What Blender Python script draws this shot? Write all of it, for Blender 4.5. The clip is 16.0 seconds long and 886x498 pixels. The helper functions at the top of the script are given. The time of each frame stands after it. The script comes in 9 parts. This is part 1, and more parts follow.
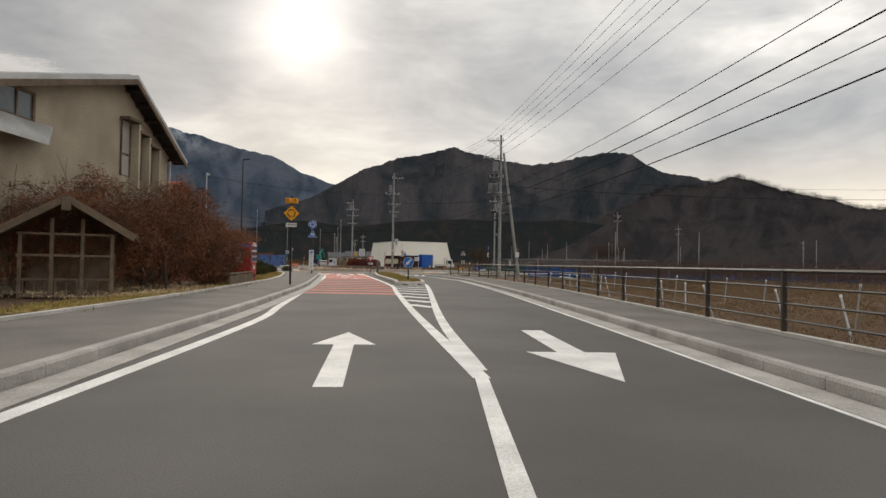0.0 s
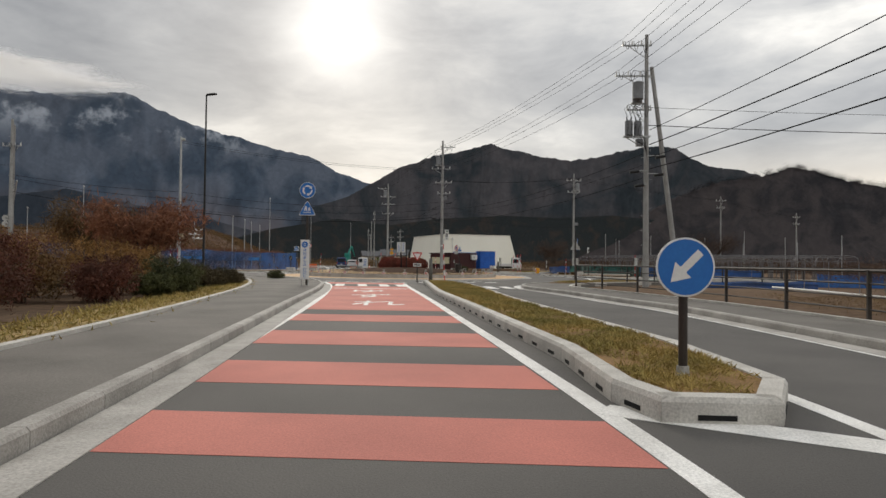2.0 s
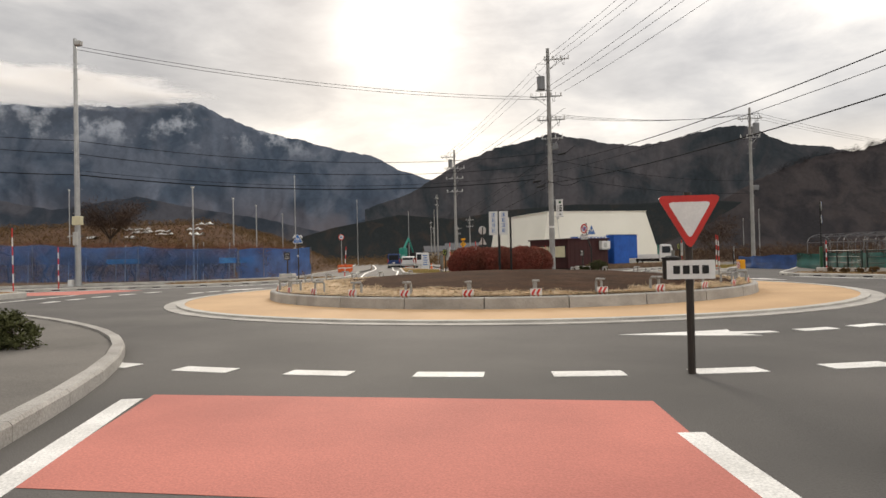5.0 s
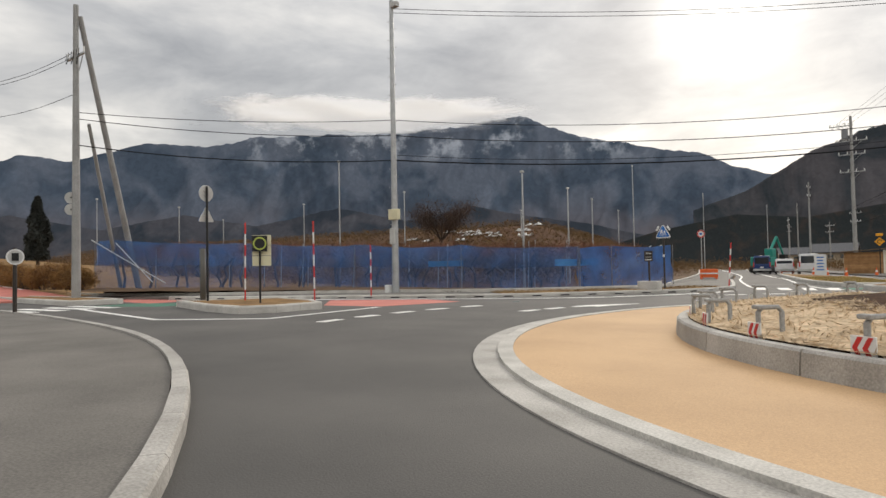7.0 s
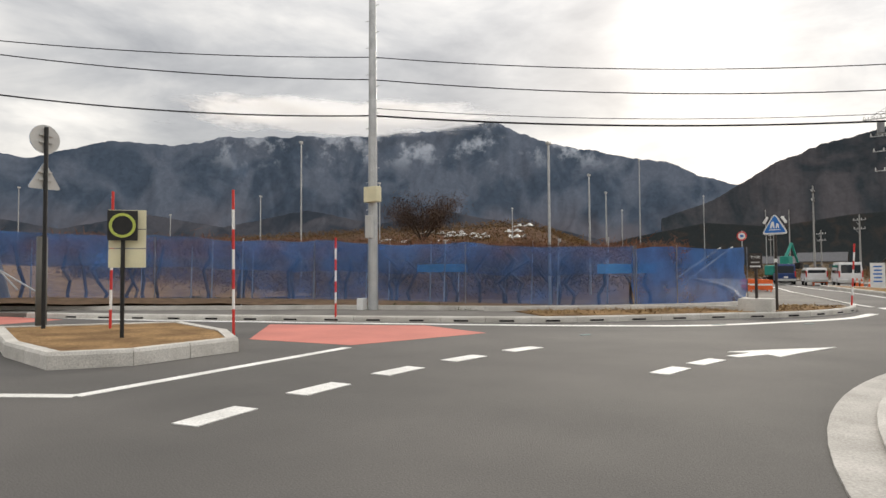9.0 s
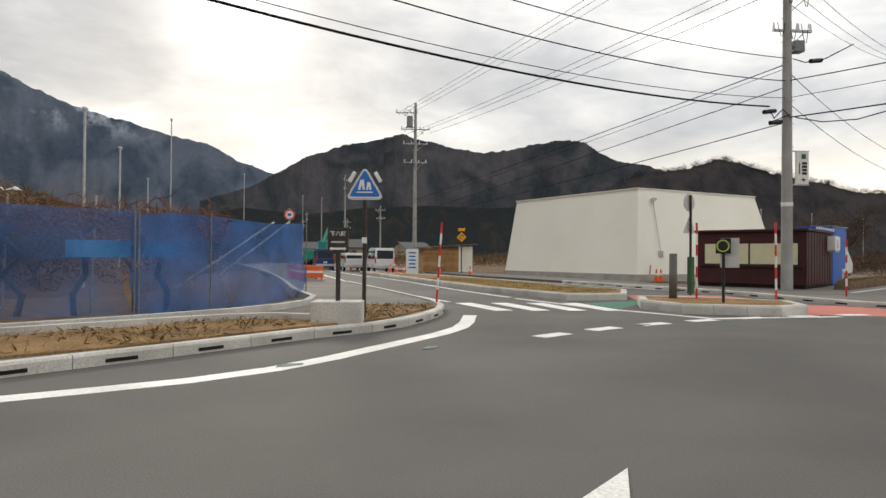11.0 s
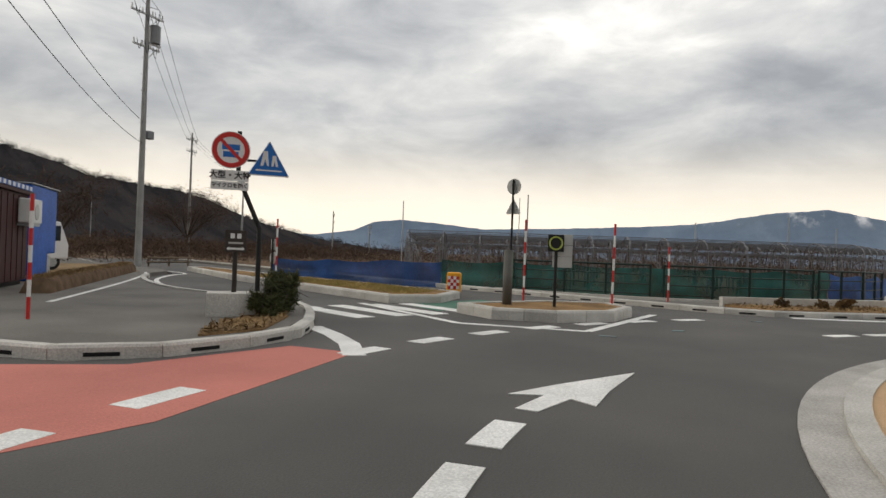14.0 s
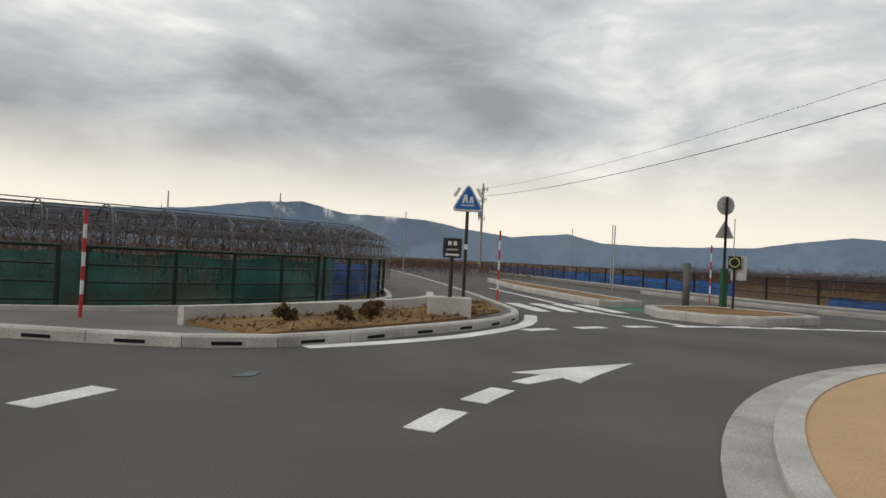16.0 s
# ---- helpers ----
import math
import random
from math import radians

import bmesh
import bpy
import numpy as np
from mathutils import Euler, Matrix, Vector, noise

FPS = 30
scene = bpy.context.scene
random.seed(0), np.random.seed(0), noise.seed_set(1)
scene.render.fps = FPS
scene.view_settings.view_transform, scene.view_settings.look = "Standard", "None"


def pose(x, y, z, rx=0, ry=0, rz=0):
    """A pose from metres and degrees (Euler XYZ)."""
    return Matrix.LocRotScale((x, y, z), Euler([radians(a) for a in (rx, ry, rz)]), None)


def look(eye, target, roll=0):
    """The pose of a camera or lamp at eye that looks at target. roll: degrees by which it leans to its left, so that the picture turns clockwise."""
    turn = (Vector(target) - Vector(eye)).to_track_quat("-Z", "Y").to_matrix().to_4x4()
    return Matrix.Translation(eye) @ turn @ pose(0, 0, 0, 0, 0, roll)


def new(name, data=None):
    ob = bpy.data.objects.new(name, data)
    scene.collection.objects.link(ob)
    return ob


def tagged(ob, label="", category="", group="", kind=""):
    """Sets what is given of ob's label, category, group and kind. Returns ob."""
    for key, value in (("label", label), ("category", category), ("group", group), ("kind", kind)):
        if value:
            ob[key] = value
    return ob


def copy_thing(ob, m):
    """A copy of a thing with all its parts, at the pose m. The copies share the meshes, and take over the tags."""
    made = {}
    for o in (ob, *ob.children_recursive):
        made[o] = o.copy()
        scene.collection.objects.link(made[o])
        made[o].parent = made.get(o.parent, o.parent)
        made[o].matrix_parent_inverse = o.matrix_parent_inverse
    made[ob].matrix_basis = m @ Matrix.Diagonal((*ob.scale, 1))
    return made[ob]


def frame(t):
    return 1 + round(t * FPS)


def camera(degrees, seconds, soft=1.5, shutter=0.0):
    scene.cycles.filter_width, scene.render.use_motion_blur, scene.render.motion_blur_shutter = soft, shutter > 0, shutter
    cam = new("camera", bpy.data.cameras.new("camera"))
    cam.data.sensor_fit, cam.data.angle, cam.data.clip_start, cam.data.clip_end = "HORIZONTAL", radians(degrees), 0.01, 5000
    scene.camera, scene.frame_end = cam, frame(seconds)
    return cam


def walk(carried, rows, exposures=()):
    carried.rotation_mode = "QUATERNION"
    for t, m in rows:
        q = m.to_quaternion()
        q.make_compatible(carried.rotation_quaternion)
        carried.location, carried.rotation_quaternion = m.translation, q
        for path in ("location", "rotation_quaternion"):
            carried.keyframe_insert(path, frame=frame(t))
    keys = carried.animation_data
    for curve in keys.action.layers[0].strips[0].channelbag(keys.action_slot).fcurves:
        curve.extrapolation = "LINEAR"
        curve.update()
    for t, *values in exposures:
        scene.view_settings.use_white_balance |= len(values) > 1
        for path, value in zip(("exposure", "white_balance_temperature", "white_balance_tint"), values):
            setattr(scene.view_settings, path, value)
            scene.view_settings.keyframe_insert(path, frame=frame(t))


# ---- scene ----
cam = camera(69.8, 16.0)
PATH = [
    (0.0, pose(3.945, 6.977, 1.251, 91.33, -1.05, -0.05)),
    (0.5, pose(3.059, 14.588, 1.254, 91.40, -0.70, 0.95)),
    (1.0, pose(1.992, 22.155, 1.253, 91.26, -0.69, 1.54)),
    (1.5, pose(1.038, 29.515, 1.287, 91.24, -0.74, 2.51)),
    (2.0, pose(-0.086, 36.776, 1.325, 91.17, -0.65, 3.21)),
    (2.5, pose(-1.112, 43.779, 1.313, 91.21, -0.79, 3.63)),
    (3.0, pose(-2.089, 50.467, 1.313, 91.07, -0.99, 3.23)),
    (3.2, pose(-2.442, 52.918, 1.313, 91.00, -1.05, 3.13)),
    (5.3, pose(-6.115, 71.746, 1.308, 90.61, 1.57, 11.35)),
    (5.5, pose(-6.548, 72.939, 1.293, 90.46, 1.03, 13.96)),
    (6.0, pose(-7.925, 75.521, 1.311, 90.57, 1.47, 21.89)),
    (6.5, pose(-9.602, 77.713, 1.265, 91.43, 1.81, 30.01)),
    (7.0, pose(-11.391, 79.498, 1.240, 91.75, 1.09, 37.49)),
    (7.5, pose(-13.381, 81.244, 1.280, 91.75, 0.87, 43.28)),
    (8.0, pose(-15.189, 82.713, 1.293, 91.85, 0.56, 44.91)),
    (8.2, pose(-15.763, 83.370, 1.302, 91.81, 0.55, 44.28)),
    (10.3, pose(-20.352, 92.463, 1.357, 91.31, -0.13, 8.73)),
    (10.5, pose(-20.380, 93.321, 1.368, 90.75, -0.31, 4.82)),
    (11.0, pose(-20.284, 95.440, 1.325, 90.66, -0.45, -5.28)),
    (11.5, pose(-19.565, 97.639, 1.329, 90.59, -0.71, -15.11)),
    (12.0, pose(-18.518, 99.787, 1.292, 90.64, -1.07, -25.25)),
    (12.5, pose(-17.347, 101.545, 1.244, 90.66, -1.22, -35.99)),
    (13.0, pose(-15.725, 103.185, 1.245, 90.34, -1.55, -46.46)),
    (13.5, pose(-13.758, 104.493, 1.321, 90.42, -1.62, -56.94)),
    (14.0, pose(-11.756, 105.494, 1.320, 90.40, -2.08, -67.66)),
    (14.5, pose(-9.601, 106.040, 1.277, 90.67, -2.51, -78.26)),
    (15.0, pose(-7.218, 106.163, 1.295, 90.46, -2.77, -89.29)),
    (15.5, pose(-4.870, 105.870, 1.281, 90.81, -2.65, -100.27)),
    (16.0, pose(-2.167, 104.883, 1.284, 90.91, -2.96, -111.52)),
]
EXPOSURES = [
    (0.0, -0.12, 7000, 10), (3.0, -0.04, 6750, 9), (5.5, 0.36, 7250, 12), (6.5, 0.32, 6900, 9), (7.5, 0.28, 6950, 11), (8.0, 0.50, 7000, 11),
    (10.5, 0.36, 6850, 9), (11.5, 0.22, 7000, 10), (12.5, 0.01, 7050, 10), (13.5, -0.14, 6950, 10), (14.5, -0.22, 6700, 8), (16.0, -0.38, 6650, 8),
]
walk(cam, PATH, EXPOSURES)

# ---- world, sun ----
SUN_AZ, SUN_EL = radians(-13.0), radians(20.0)
SUN_DIR = Vector((math.sin(SUN_AZ) * math.cos(SUN_EL), math.cos(SUN_AZ) * math.cos(SUN_EL), math.sin(SUN_EL)))


def build_world():
    w = bpy.data.worlds.new("overcast_sky")
    scene.world = w
    w.use_nodes = True
    nt = w.node_tree
    N, L = nt.nodes, nt.links
    bg = N["Background"]
    co = N.new("ShaderNodeTexCoord")
    sky = N.new("ShaderNodeTexSky")
    sky.sky_type, sky.sun_disc, sky.sun_elevation, sky.sun_rotation = "NISHITA", False, SUN_EL, SUN_AZ
    dim = N.new("ShaderNodeVectorMath")
    dim.operation = "SCALE"
    dim.inputs["Scale"].default_value = 0.09
    L.new(sky.outputs[0], dim.inputs[0])
    sep = N.new("ShaderNodeSeparateXYZ")
    L.new(co.outputs["Generated"], sep.inputs[0])
    # layered cloud: broad banks and smaller billows, flattened towards the horizon
    flat = N.new("ShaderNodeVectorMath")
    flat.operation = "MULTIPLY"
    flat.inputs[1].default_value = (1.0, 1.0, 2.7)
    L.new(co.outputs["Generated"], flat.inputs[0])
    layers = []
    for scale, detail, rough, seed in ((1.55, 5.0, 0.5, 3.7), (4.6, 7.0, 0.58, 8.1)):
        off = N.new("ShaderNodeVectorMath")
        off.operation = "ADD"
        off.inputs[1].default_value = (seed, seed * 1.7, seed * 0.6)
        L.new(flat.outputs[0], off.inputs[0])
        tex = N.new("ShaderNodeTexNoise")
        tex.inputs["Scale"].default_value, tex.inputs["Detail"].default_value = scale, detail
        tex.inputs["Roughness"].default_value, tex.inputs["Distortion"].default_value = rough, 0.3
        L.new(off.outputs[0], tex.inputs["Vector"])
        layers.append(tex)
    big = N.new("ShaderNodeMix")
    big.data_type = "FLOAT"
    big.inputs["Factor"].default_value = 0.42
    L.new(layers[0].outputs["Fac"], big.inputs["A"])
    L.new(layers[1].outputs["Fac"], big.inputs["B"])
    ramp = N.new("ShaderNodeValToRGB")
    el = ramp.color_ramp.elements
    el[0].position, el[0].color = 0.36, (0.36, 0.38, 0.42, 1)
    el[1].position, el[1].color = 0.66, (1.16, 1.15, 1.13, 1)
    e = ramp.color_ramp.elements.new(0.46)
    e.color = (0.53, 0.55, 0.585, 1)
    e = ramp.color_ramp.elements.new(0.55)
    e.color = (0.74, 0.75, 0.765, 1)
    L.new(big.outputs["Result"], ramp.inputs[0])
    # a pale opening over the horizon
    low = N.new("ShaderNodeMapRange")
    low.inputs["From Min"].default_value, low.inputs["From Max"].default_value = 0.05, 0.20
    low.inputs["To Min"].default_value, low.inputs["To Max"].default_value = 0.86, 0.0
    low.interpolation_type = "SMOOTHSTEP"
    L.new(sep.outputs["Z"], low.inputs["Value"])
    lowmix = N.new("ShaderNodeMix")
    lowmix.data_type = "RGBA"
    lowmix.inputs["B"].default_value = (1.52, 1.39, 1.21, 1)
    # the cloud breaks up towards the east
    east = N.new("ShaderNodeMapRange")
    east.inputs["From Min"].default_value, east.inputs["From Max"].default_value = -0.1, 0.65
    east.inputs["To Min"].default_value, east.inputs["To Max"].default_value = 0.3, 1.0
    L.new(sep.outputs["X"], east.inputs["Value"])
    gap = N.new("ShaderNodeMath")
    gap.operation = "MULTIPLY"
    L.new(low.outputs[0], gap.inputs[0])
    L.new(east.outputs[0], gap.inputs[1])
    L.new(gap.outputs[0], lowmix.inputs["Factor"])
    # the deck is thicker over the western mountains and thins towards the east
    thin = N.new("ShaderNodeMapRange")
    thin.inputs["From Min"].default_value, thin.inputs["From Max"].default_value = -0.8, 0.8
    thin.inputs["To Min"].default_value, thin.inputs["To Max"].default_value = 0.84, 1.30
    L.new(sep.outputs["X"], thin.inputs["Value"])
    deck = N.new("ShaderNodeVectorMath")
    deck.operation = "SCALE"
    # an overcast sky brightens towards the zenith
    zen = N.new("ShaderNodeMath")
    zen.operation = "MULTIPLY_ADD"
    zen.inputs[1].default_value, zen.inputs[2].default_value = 0.9, 0.76
    zen.use_clamp = False
    high = N.new("ShaderNodeMath")
    high.operation = "MAXIMUM"
    high.inputs[1].default_value = 0.0
    L.new(sep.outputs["Z"], high.inputs[0])
    L.new(high.outputs[0], zen.inputs[0])
    lit = N.new("ShaderNodeMath")
    lit.operation = "MULTIPLY"
    L.new(thin.outputs[0], lit.inputs[0])
    L.new(zen.outputs[0], lit.inputs[1])
    L.new(ramp.outputs[0], deck.inputs[0])
    L.new(lit.outputs[0], deck.inputs["Scale"])
    L.new(deck.outputs[0], lowmix.inputs["A"])
    # the veiled sun
    dot = N.new("ShaderNodeVectorMath")
    dot.operation = "DOT_PRODUCT"
    dot.inputs[1].default_value = SUN_DIR
    L.new(co.outputs["Generated"], dot.inputs[0])
    # two soft falls of brightness: a tight core and a wide veil
    core = N.new("ShaderNodeMath")
    core.operation = "POWER"
    core.inputs[1].default_value = 300.0
    veil = N.new("ShaderNodeMath")
    veil.operation = "POWER"
    veil.inputs[1].default_value = 14.0
    pos = N.new("ShaderNodeMath")
    pos.operation = "MAXIMUM"
    pos.inputs[1].default_value = 0.0
    L.new(dot.outputs["Value"], pos.inputs[0])
    L.new(pos.outputs[0], core.inputs[0])
    L.new(pos.outputs[0], veil.inputs[0])
    half = N.new("ShaderNodeMath")
    half.operation = "MULTIPLY"
    half.inputs[1].default_value = 0.06
    L.new(veil.outputs[0], half.inputs[0])
    glow = N.new("ShaderNodeMath")
    glow.operation = "MULTIPLY_ADD"
    glow.inputs[1].default_value = 0.7
    L.new(core.outputs[0], glow.inputs[0])
    L.new(half.outputs[0], glow.inputs[2])
    gcol = N.new("ShaderNodeVectorMath")
    gcol.operation = "SCALE"
    gcol.inputs[0].default_value = (1.0, 0.985, 0.955)
    L.new(glow.outputs[0], gcol.inputs["Scale"])
    tot = N.new("ShaderNodeVectorMath")
    tot.operation = "ADD"
    L.new(lowmix.outputs["Result"], tot.inputs[0])
    L.new(gcol.outputs[0], tot.inputs[1])
    fin = N.new("ShaderNodeMix")
    fin.data_type = "RGBA"
    fin.inputs["Factor"].default_value = 0.93
    L.new(dim.outputs[0], fin.inputs["A"])
    L.new(tot.outputs[0], fin.inputs["B"])
    L.new(fin.outputs["Result"], bg.inputs["Color"])
    bg.inputs["Strength"].default_value = 0.95


build_world()
sun_data = bpy.data.lights.new("sun", "SUN")
sun_data.energy, sun_data.angle, sun_data.color = 1.2, radians(14), (1.0, 0.94, 0.85)
sun = new("sun", sun_data)
sun.matrix_world = look(SUN_DIR * 200, (0, 0, 0))

# ---- materials ----
def mat(name, a, b=None, rough=0.8, scale=3.0, detail=6.0, bump=0.15, fine=40.0, metal=0.0, spread=(0.35, 0.65), rand=0.0, coords="Object", specular=0.3, fine_mix=0.25):
    """Two colours mixed by a broad noise, broken by a fine one, with fine relief. rand: how far single pieces differ."""
    m = bpy.data.materials.new(name)
    m.use_nodes = True
    N, L = m.node_tree.nodes, m.node_tree.links
    p = N["Principled BSDF"]
    p.inputs["Roughness"].default_value, p.inputs["Metallic"].default_value = rough, metal
    p.inputs["Specular IOR Level"].default_value = specular
    b = b or tuple(c * 0.75 for c in a)
    co = N.new("ShaderNodeTexCoord")
    n1 = N.new("ShaderNodeTexNoise")
    n1.inputs["Scale"].default_value, n1.inputs["Detail"].default_value = scale, detail
    n2 = N.new("ShaderNodeTexNoise")
    n2.inputs["Scale"].default_value, n2.inputs["Detail"].default_value = fine, 3.0
    src = N.new("ShaderNodeNewGeometry").outputs["Position"] if coords == "World" else co.outputs[coords]
    L.new(src, n1.inputs["Vector"])
    L.new(src, n2.inputs["Vector"])
    r = N.new("ShaderNodeMapRange")
    r.inputs["From Min"].default_value, r.inputs["From Max"].default_value = spread
    L.new(n1.outputs["Fac"], r.inputs["Value"])
    mix = N.new("ShaderNodeMix")
    mix.data_type = "RGBA"
    mix.inputs["A"].default_value, mix.inputs["B"].default_value = (*a, 1), (*b, 1)
    L.new(r.outputs[0], mix.inputs["Factor"])
    v = N.new("ShaderNodeMapRange")
    v.inputs["From Min"].default_value, v.inputs["From Max"].default_value = 0.25, 0.75
    v.inputs["To Min"].default_value, v.inputs["To Max"].default_value = 1 - fine_mix, 1 + fine_mix
    L.new(n2.outputs["Fac"], v.inputs["Value"])
    out = N.new("ShaderNodeVectorMath")
    out.operation = "SCALE"
    L.new(mix.outputs["Result"], out.inputs[0])
    L.new(v.outputs[0], out.inputs["Scale"])
    col = out.outputs[0]
    if rand:
        info = N.new("ShaderNodeObjectInfo")
        rr = N.new("ShaderNodeMapRange")
        rr.inputs["To Min"].default_value, rr.inputs["To Max"].default_value = 1 - rand, 1 + rand
        L.new(info.outputs["Random"], rr.inputs["Value"])
        o2 = N.new("ShaderNodeVectorMath")
        o2.operation = "SCALE"
        L.new(col, o2.inputs[0])
        L.new(rr.outputs[0], o2.inputs["Scale"])
        col = o2.outputs[0]
    L.new(col, p.inputs["Base Color"])
    if bump:
        bn = N.new("ShaderNodeBump")
        bn.inputs["Strength"].default_value, bn.inputs["Distance"].default_value = bump, 0.02
        L.new(n2.outputs["Fac"], bn.inputs["Height"])
        L.new(bn.outputs[0], p.inputs["Normal"])
    return m


ASPHALT = mat("asphalt", (0.112, 0.105, 0.098), (0.078, 0.074, 0.070), 0.85, 0.35, 8, 0.3, 60, coords="World", fine_mix=0.16)
OLD_ASPHALT = mat("pavement_asphalt", (0.175, 0.162, 0.145), (0.125, 0.116, 0.104), 0.9, 0.6, 8, 0.3, 50, coords="World")
EARTH = mat("bare_field", (0.155, 0.105, 0.07), (0.10, 0.065, 0.042), 1.0, 0.05, 10, 0.4, 3.0, coords="World", fine_mix=0.4, specular=0.05)
DRY_GRASS = mat("dry_grass_ground", (0.31, 0.195, 0.095), (0.17, 0.105, 0.055), 1.0, 1.2, 8, 0.5, 25, coords="World", fine_mix=0.4, specular=0.05)
ISLAND_EARTH = mat("island_soil", (0.070, 0.038, 0.024), (0.042, 0.025, 0.017), 1.0, 0.9, 8, 0.6, 14, coords="World", fine_mix=0.4, specular=0.03)
APRON = mat("apron_paving", (0.55, 0.36, 0.20), (0.47, 0.305, 0.168), 0.85, 0.5, 7, 0.2, 70, coords="World", fine_mix=0.14)
CONCRETE = mat("concrete", (0.42, 0.40, 0.37), (0.30, 0.285, 0.26), 0.85, 1.6, 9, 0.2, 45, rand=0.1, coords="World")
PALE_CONCRETE = mat("pale_concrete", (0.55, 0.53, 0.49), (0.42, 0.40, 0.365), 0.85, 1.8, 9, 0.2, 45, rand=0.08, coords="World")
GAP = mat("drain_gap", (0.015, 0.015, 0.015), rough=0.95)
WHITE_PAINT = mat("road_paint", (0.82, 0.81, 0.78), (0.62, 0.61, 0.58), 0.75, 1.4, 9, 0.15, 55, coords="World")
RED_PAINT = mat("red_road_surface", (0.55, 0.19, 0.15), (0.45, 0.155, 0.125), 0.85, 0.7, 9, 0.2, 60, coords="World", fine_mix=0.16)
GREEN_PAINT = mat("green_road_surface", (0.05, 0.19, 0.13), (0.07, 0.14, 0.10), 0.85, 0.9, 9, 0.2, 50, coords="World")
POLE_CONCRETE = mat("pole_concrete", (0.34, 0.34, 0.33), (0.26, 0.26, 0.25), 0.8, 1.2, 6, 0.1, 30)
GALV = mat("galvanised_steel", (0.45, 0.46, 0.46), (0.36, 0.37, 0.37), 0.45, 4, 6, 0.05, 60, metal=0.6)
DARK_STEEL = mat("dark_brown_steel", (0.045, 0.036, 0.03), (0.03, 0.025, 0.022), 0.5, 5, 5, 0.05, 60)
BLACK = mat("black_metal", (0.018, 0.018, 0.018), (0.012, 0.012, 0.012), 0.5, 5, 4, 0.05, 60)
CABLE = mat("cable_rubber", (0.018, 0.018, 0.02), rough=0.9, specular=0.08)
WHITE = mat("white_sheet", (0.72, 0.72, 0.70), (0.64, 0.64, 0.62), 0.5, 3, 5, 0.03, 40, fine_mix=0.06)
SIGN_BLUE = mat("sign_blue", (0.018, 0.13, 0.42), (0.022, 0.15, 0.45), 0.45, 3, 4, 0.02, 40, fine_mix=0.06)
SIGN_RED = mat("sign_red", (0.55, 0.035, 0.03), (0.48, 0.035, 0.03), 0.45, 3, 4, 0.02, 40, fine_mix=0.06)
SIGN_YELLOW = mat("sign_yellow", (0.80, 0.36, 0.02), (0.74, 0.33, 0.02), 0.45, 3, 4, 0.02, 40, fine_mix=0.06)
LIME = mat("reflective_lime", (0.44, 0.50, 0.10), (0.36, 0.42, 0.09), 0.4, 3, 4, 0.02, 40, fine_mix=0.06)
SIGN_BACK = mat("sign_back_grey", (0.50, 0.50, 0.48), (0.42, 0.42, 0.40), 0.5, 1.5, 5, 0.03, 40, fine_mix=0.05)
CREAM = mat("cream_board", (0.66, 0.62, 0.42), (0.60, 0.56, 0.38), 0.55, 3, 5, 0.03, 40, fine_mix=0.06)
STUCCO = mat("cream_stucco", (0.82, 0.80, 0.71), (0.76, 0.74, 0.65), 0.9, 0.25, 9, 0.2, 25, coords="World", fine_mix=0.07)
HOUSE_WALL = mat("weathered_plaster", (0.44, 0.38, 0.29), (0.33, 0.28, 0.21), 0.95, 0.6, 9, 0.3, 20, coords="World")
MAROON = mat("maroon_cladding", (0.062, 0.016, 0.016), (0.043, 0.012, 0.012), 0.6, 0.8, 6, 0.1, 30)
TIN = mat("tin_roof", (0.55, 0.55, 0.54), (0.40, 0.40, 0.39), 0.4, 0.8, 6, 0.1, 20, metal=0.3)
OLD_WOOD = mat("old_wood", (0.19, 0.14, 0.10), (0.12, 0.09, 0.065), 0.9, 2.5, 8, 0.3, 30, rand=0.15)
NEW_WOOD = mat("cedar_boards", (0.42, 0.24, 0.11), (0.30, 0.16, 0.07), 0.85, 2.0, 8, 0.2, 30, rand=0.18)
BLUE_TARP = mat("blue_tarp", (0.015, 0.11, 0.46), (0.012, 0.085, 0.36), 0.5, 1.2, 6, 0.2, 12)
GREEN_NET = mat("green_net", (0.02, 0.17, 0.13), (0.018, 0.12, 0.10), 0.8, 1.0, 7, 0.2, 20)
VENDING_RED = mat("vending_red", (0.42, 0.03, 0.03), (0.36, 0.03, 0.03), 0.35, 3, 4, 0.02, 30, fine_mix=0.05)
ORANGE = mat("cone_orange", (0.72, 0.13, 0.03), (0.65, 0.12, 0.03), 0.5, 3, 4, 0.02, 30)
CAR_WHITE = mat("car_white", (0.70, 0.70, 0.70), (0.66, 0.66, 0.66), 0.3, 3, 3, 0.0, 30, fine_mix=0.03)
CAR_BLUE = mat("car_blue", (0.02, 0.05, 0.16), (0.02, 0.045, 0.14), 0.3, 3, 3, 0.0, 30, fine_mix=0.03)
TYRE = mat("tyre_rubber", (0.02, 0.02, 0.02), rough=0.85)
CAR_GLASS = mat("dark_car_glass", (0.02, 0.025, 0.03), (0.02, 0.025, 0.03), 0.08, bump=0, specular=0.6, fine_mix=0.0)
CURTAIN_GLASS = mat("curtained_glass", (0.42, 0.41, 0.38), (0.34, 0.33, 0.30), 0.15, 1.5, 4, 0, 20, specular=0.6, fine_mix=0.05)
WINDOW_GLASS = mat("window_glass", (0.12, 0.14, 0.15), (0.09, 0.11, 0.12), 0.1, bump=0, specular=0.6, fine_mix=0.0)
SHRUB_RED = mat("russet_twigs", (0.27, 0.07, 0.05), (0.17, 0.06, 0.04), 0.9, 0.8, 6, 0, 8, coords="World", fine_mix=0.45)
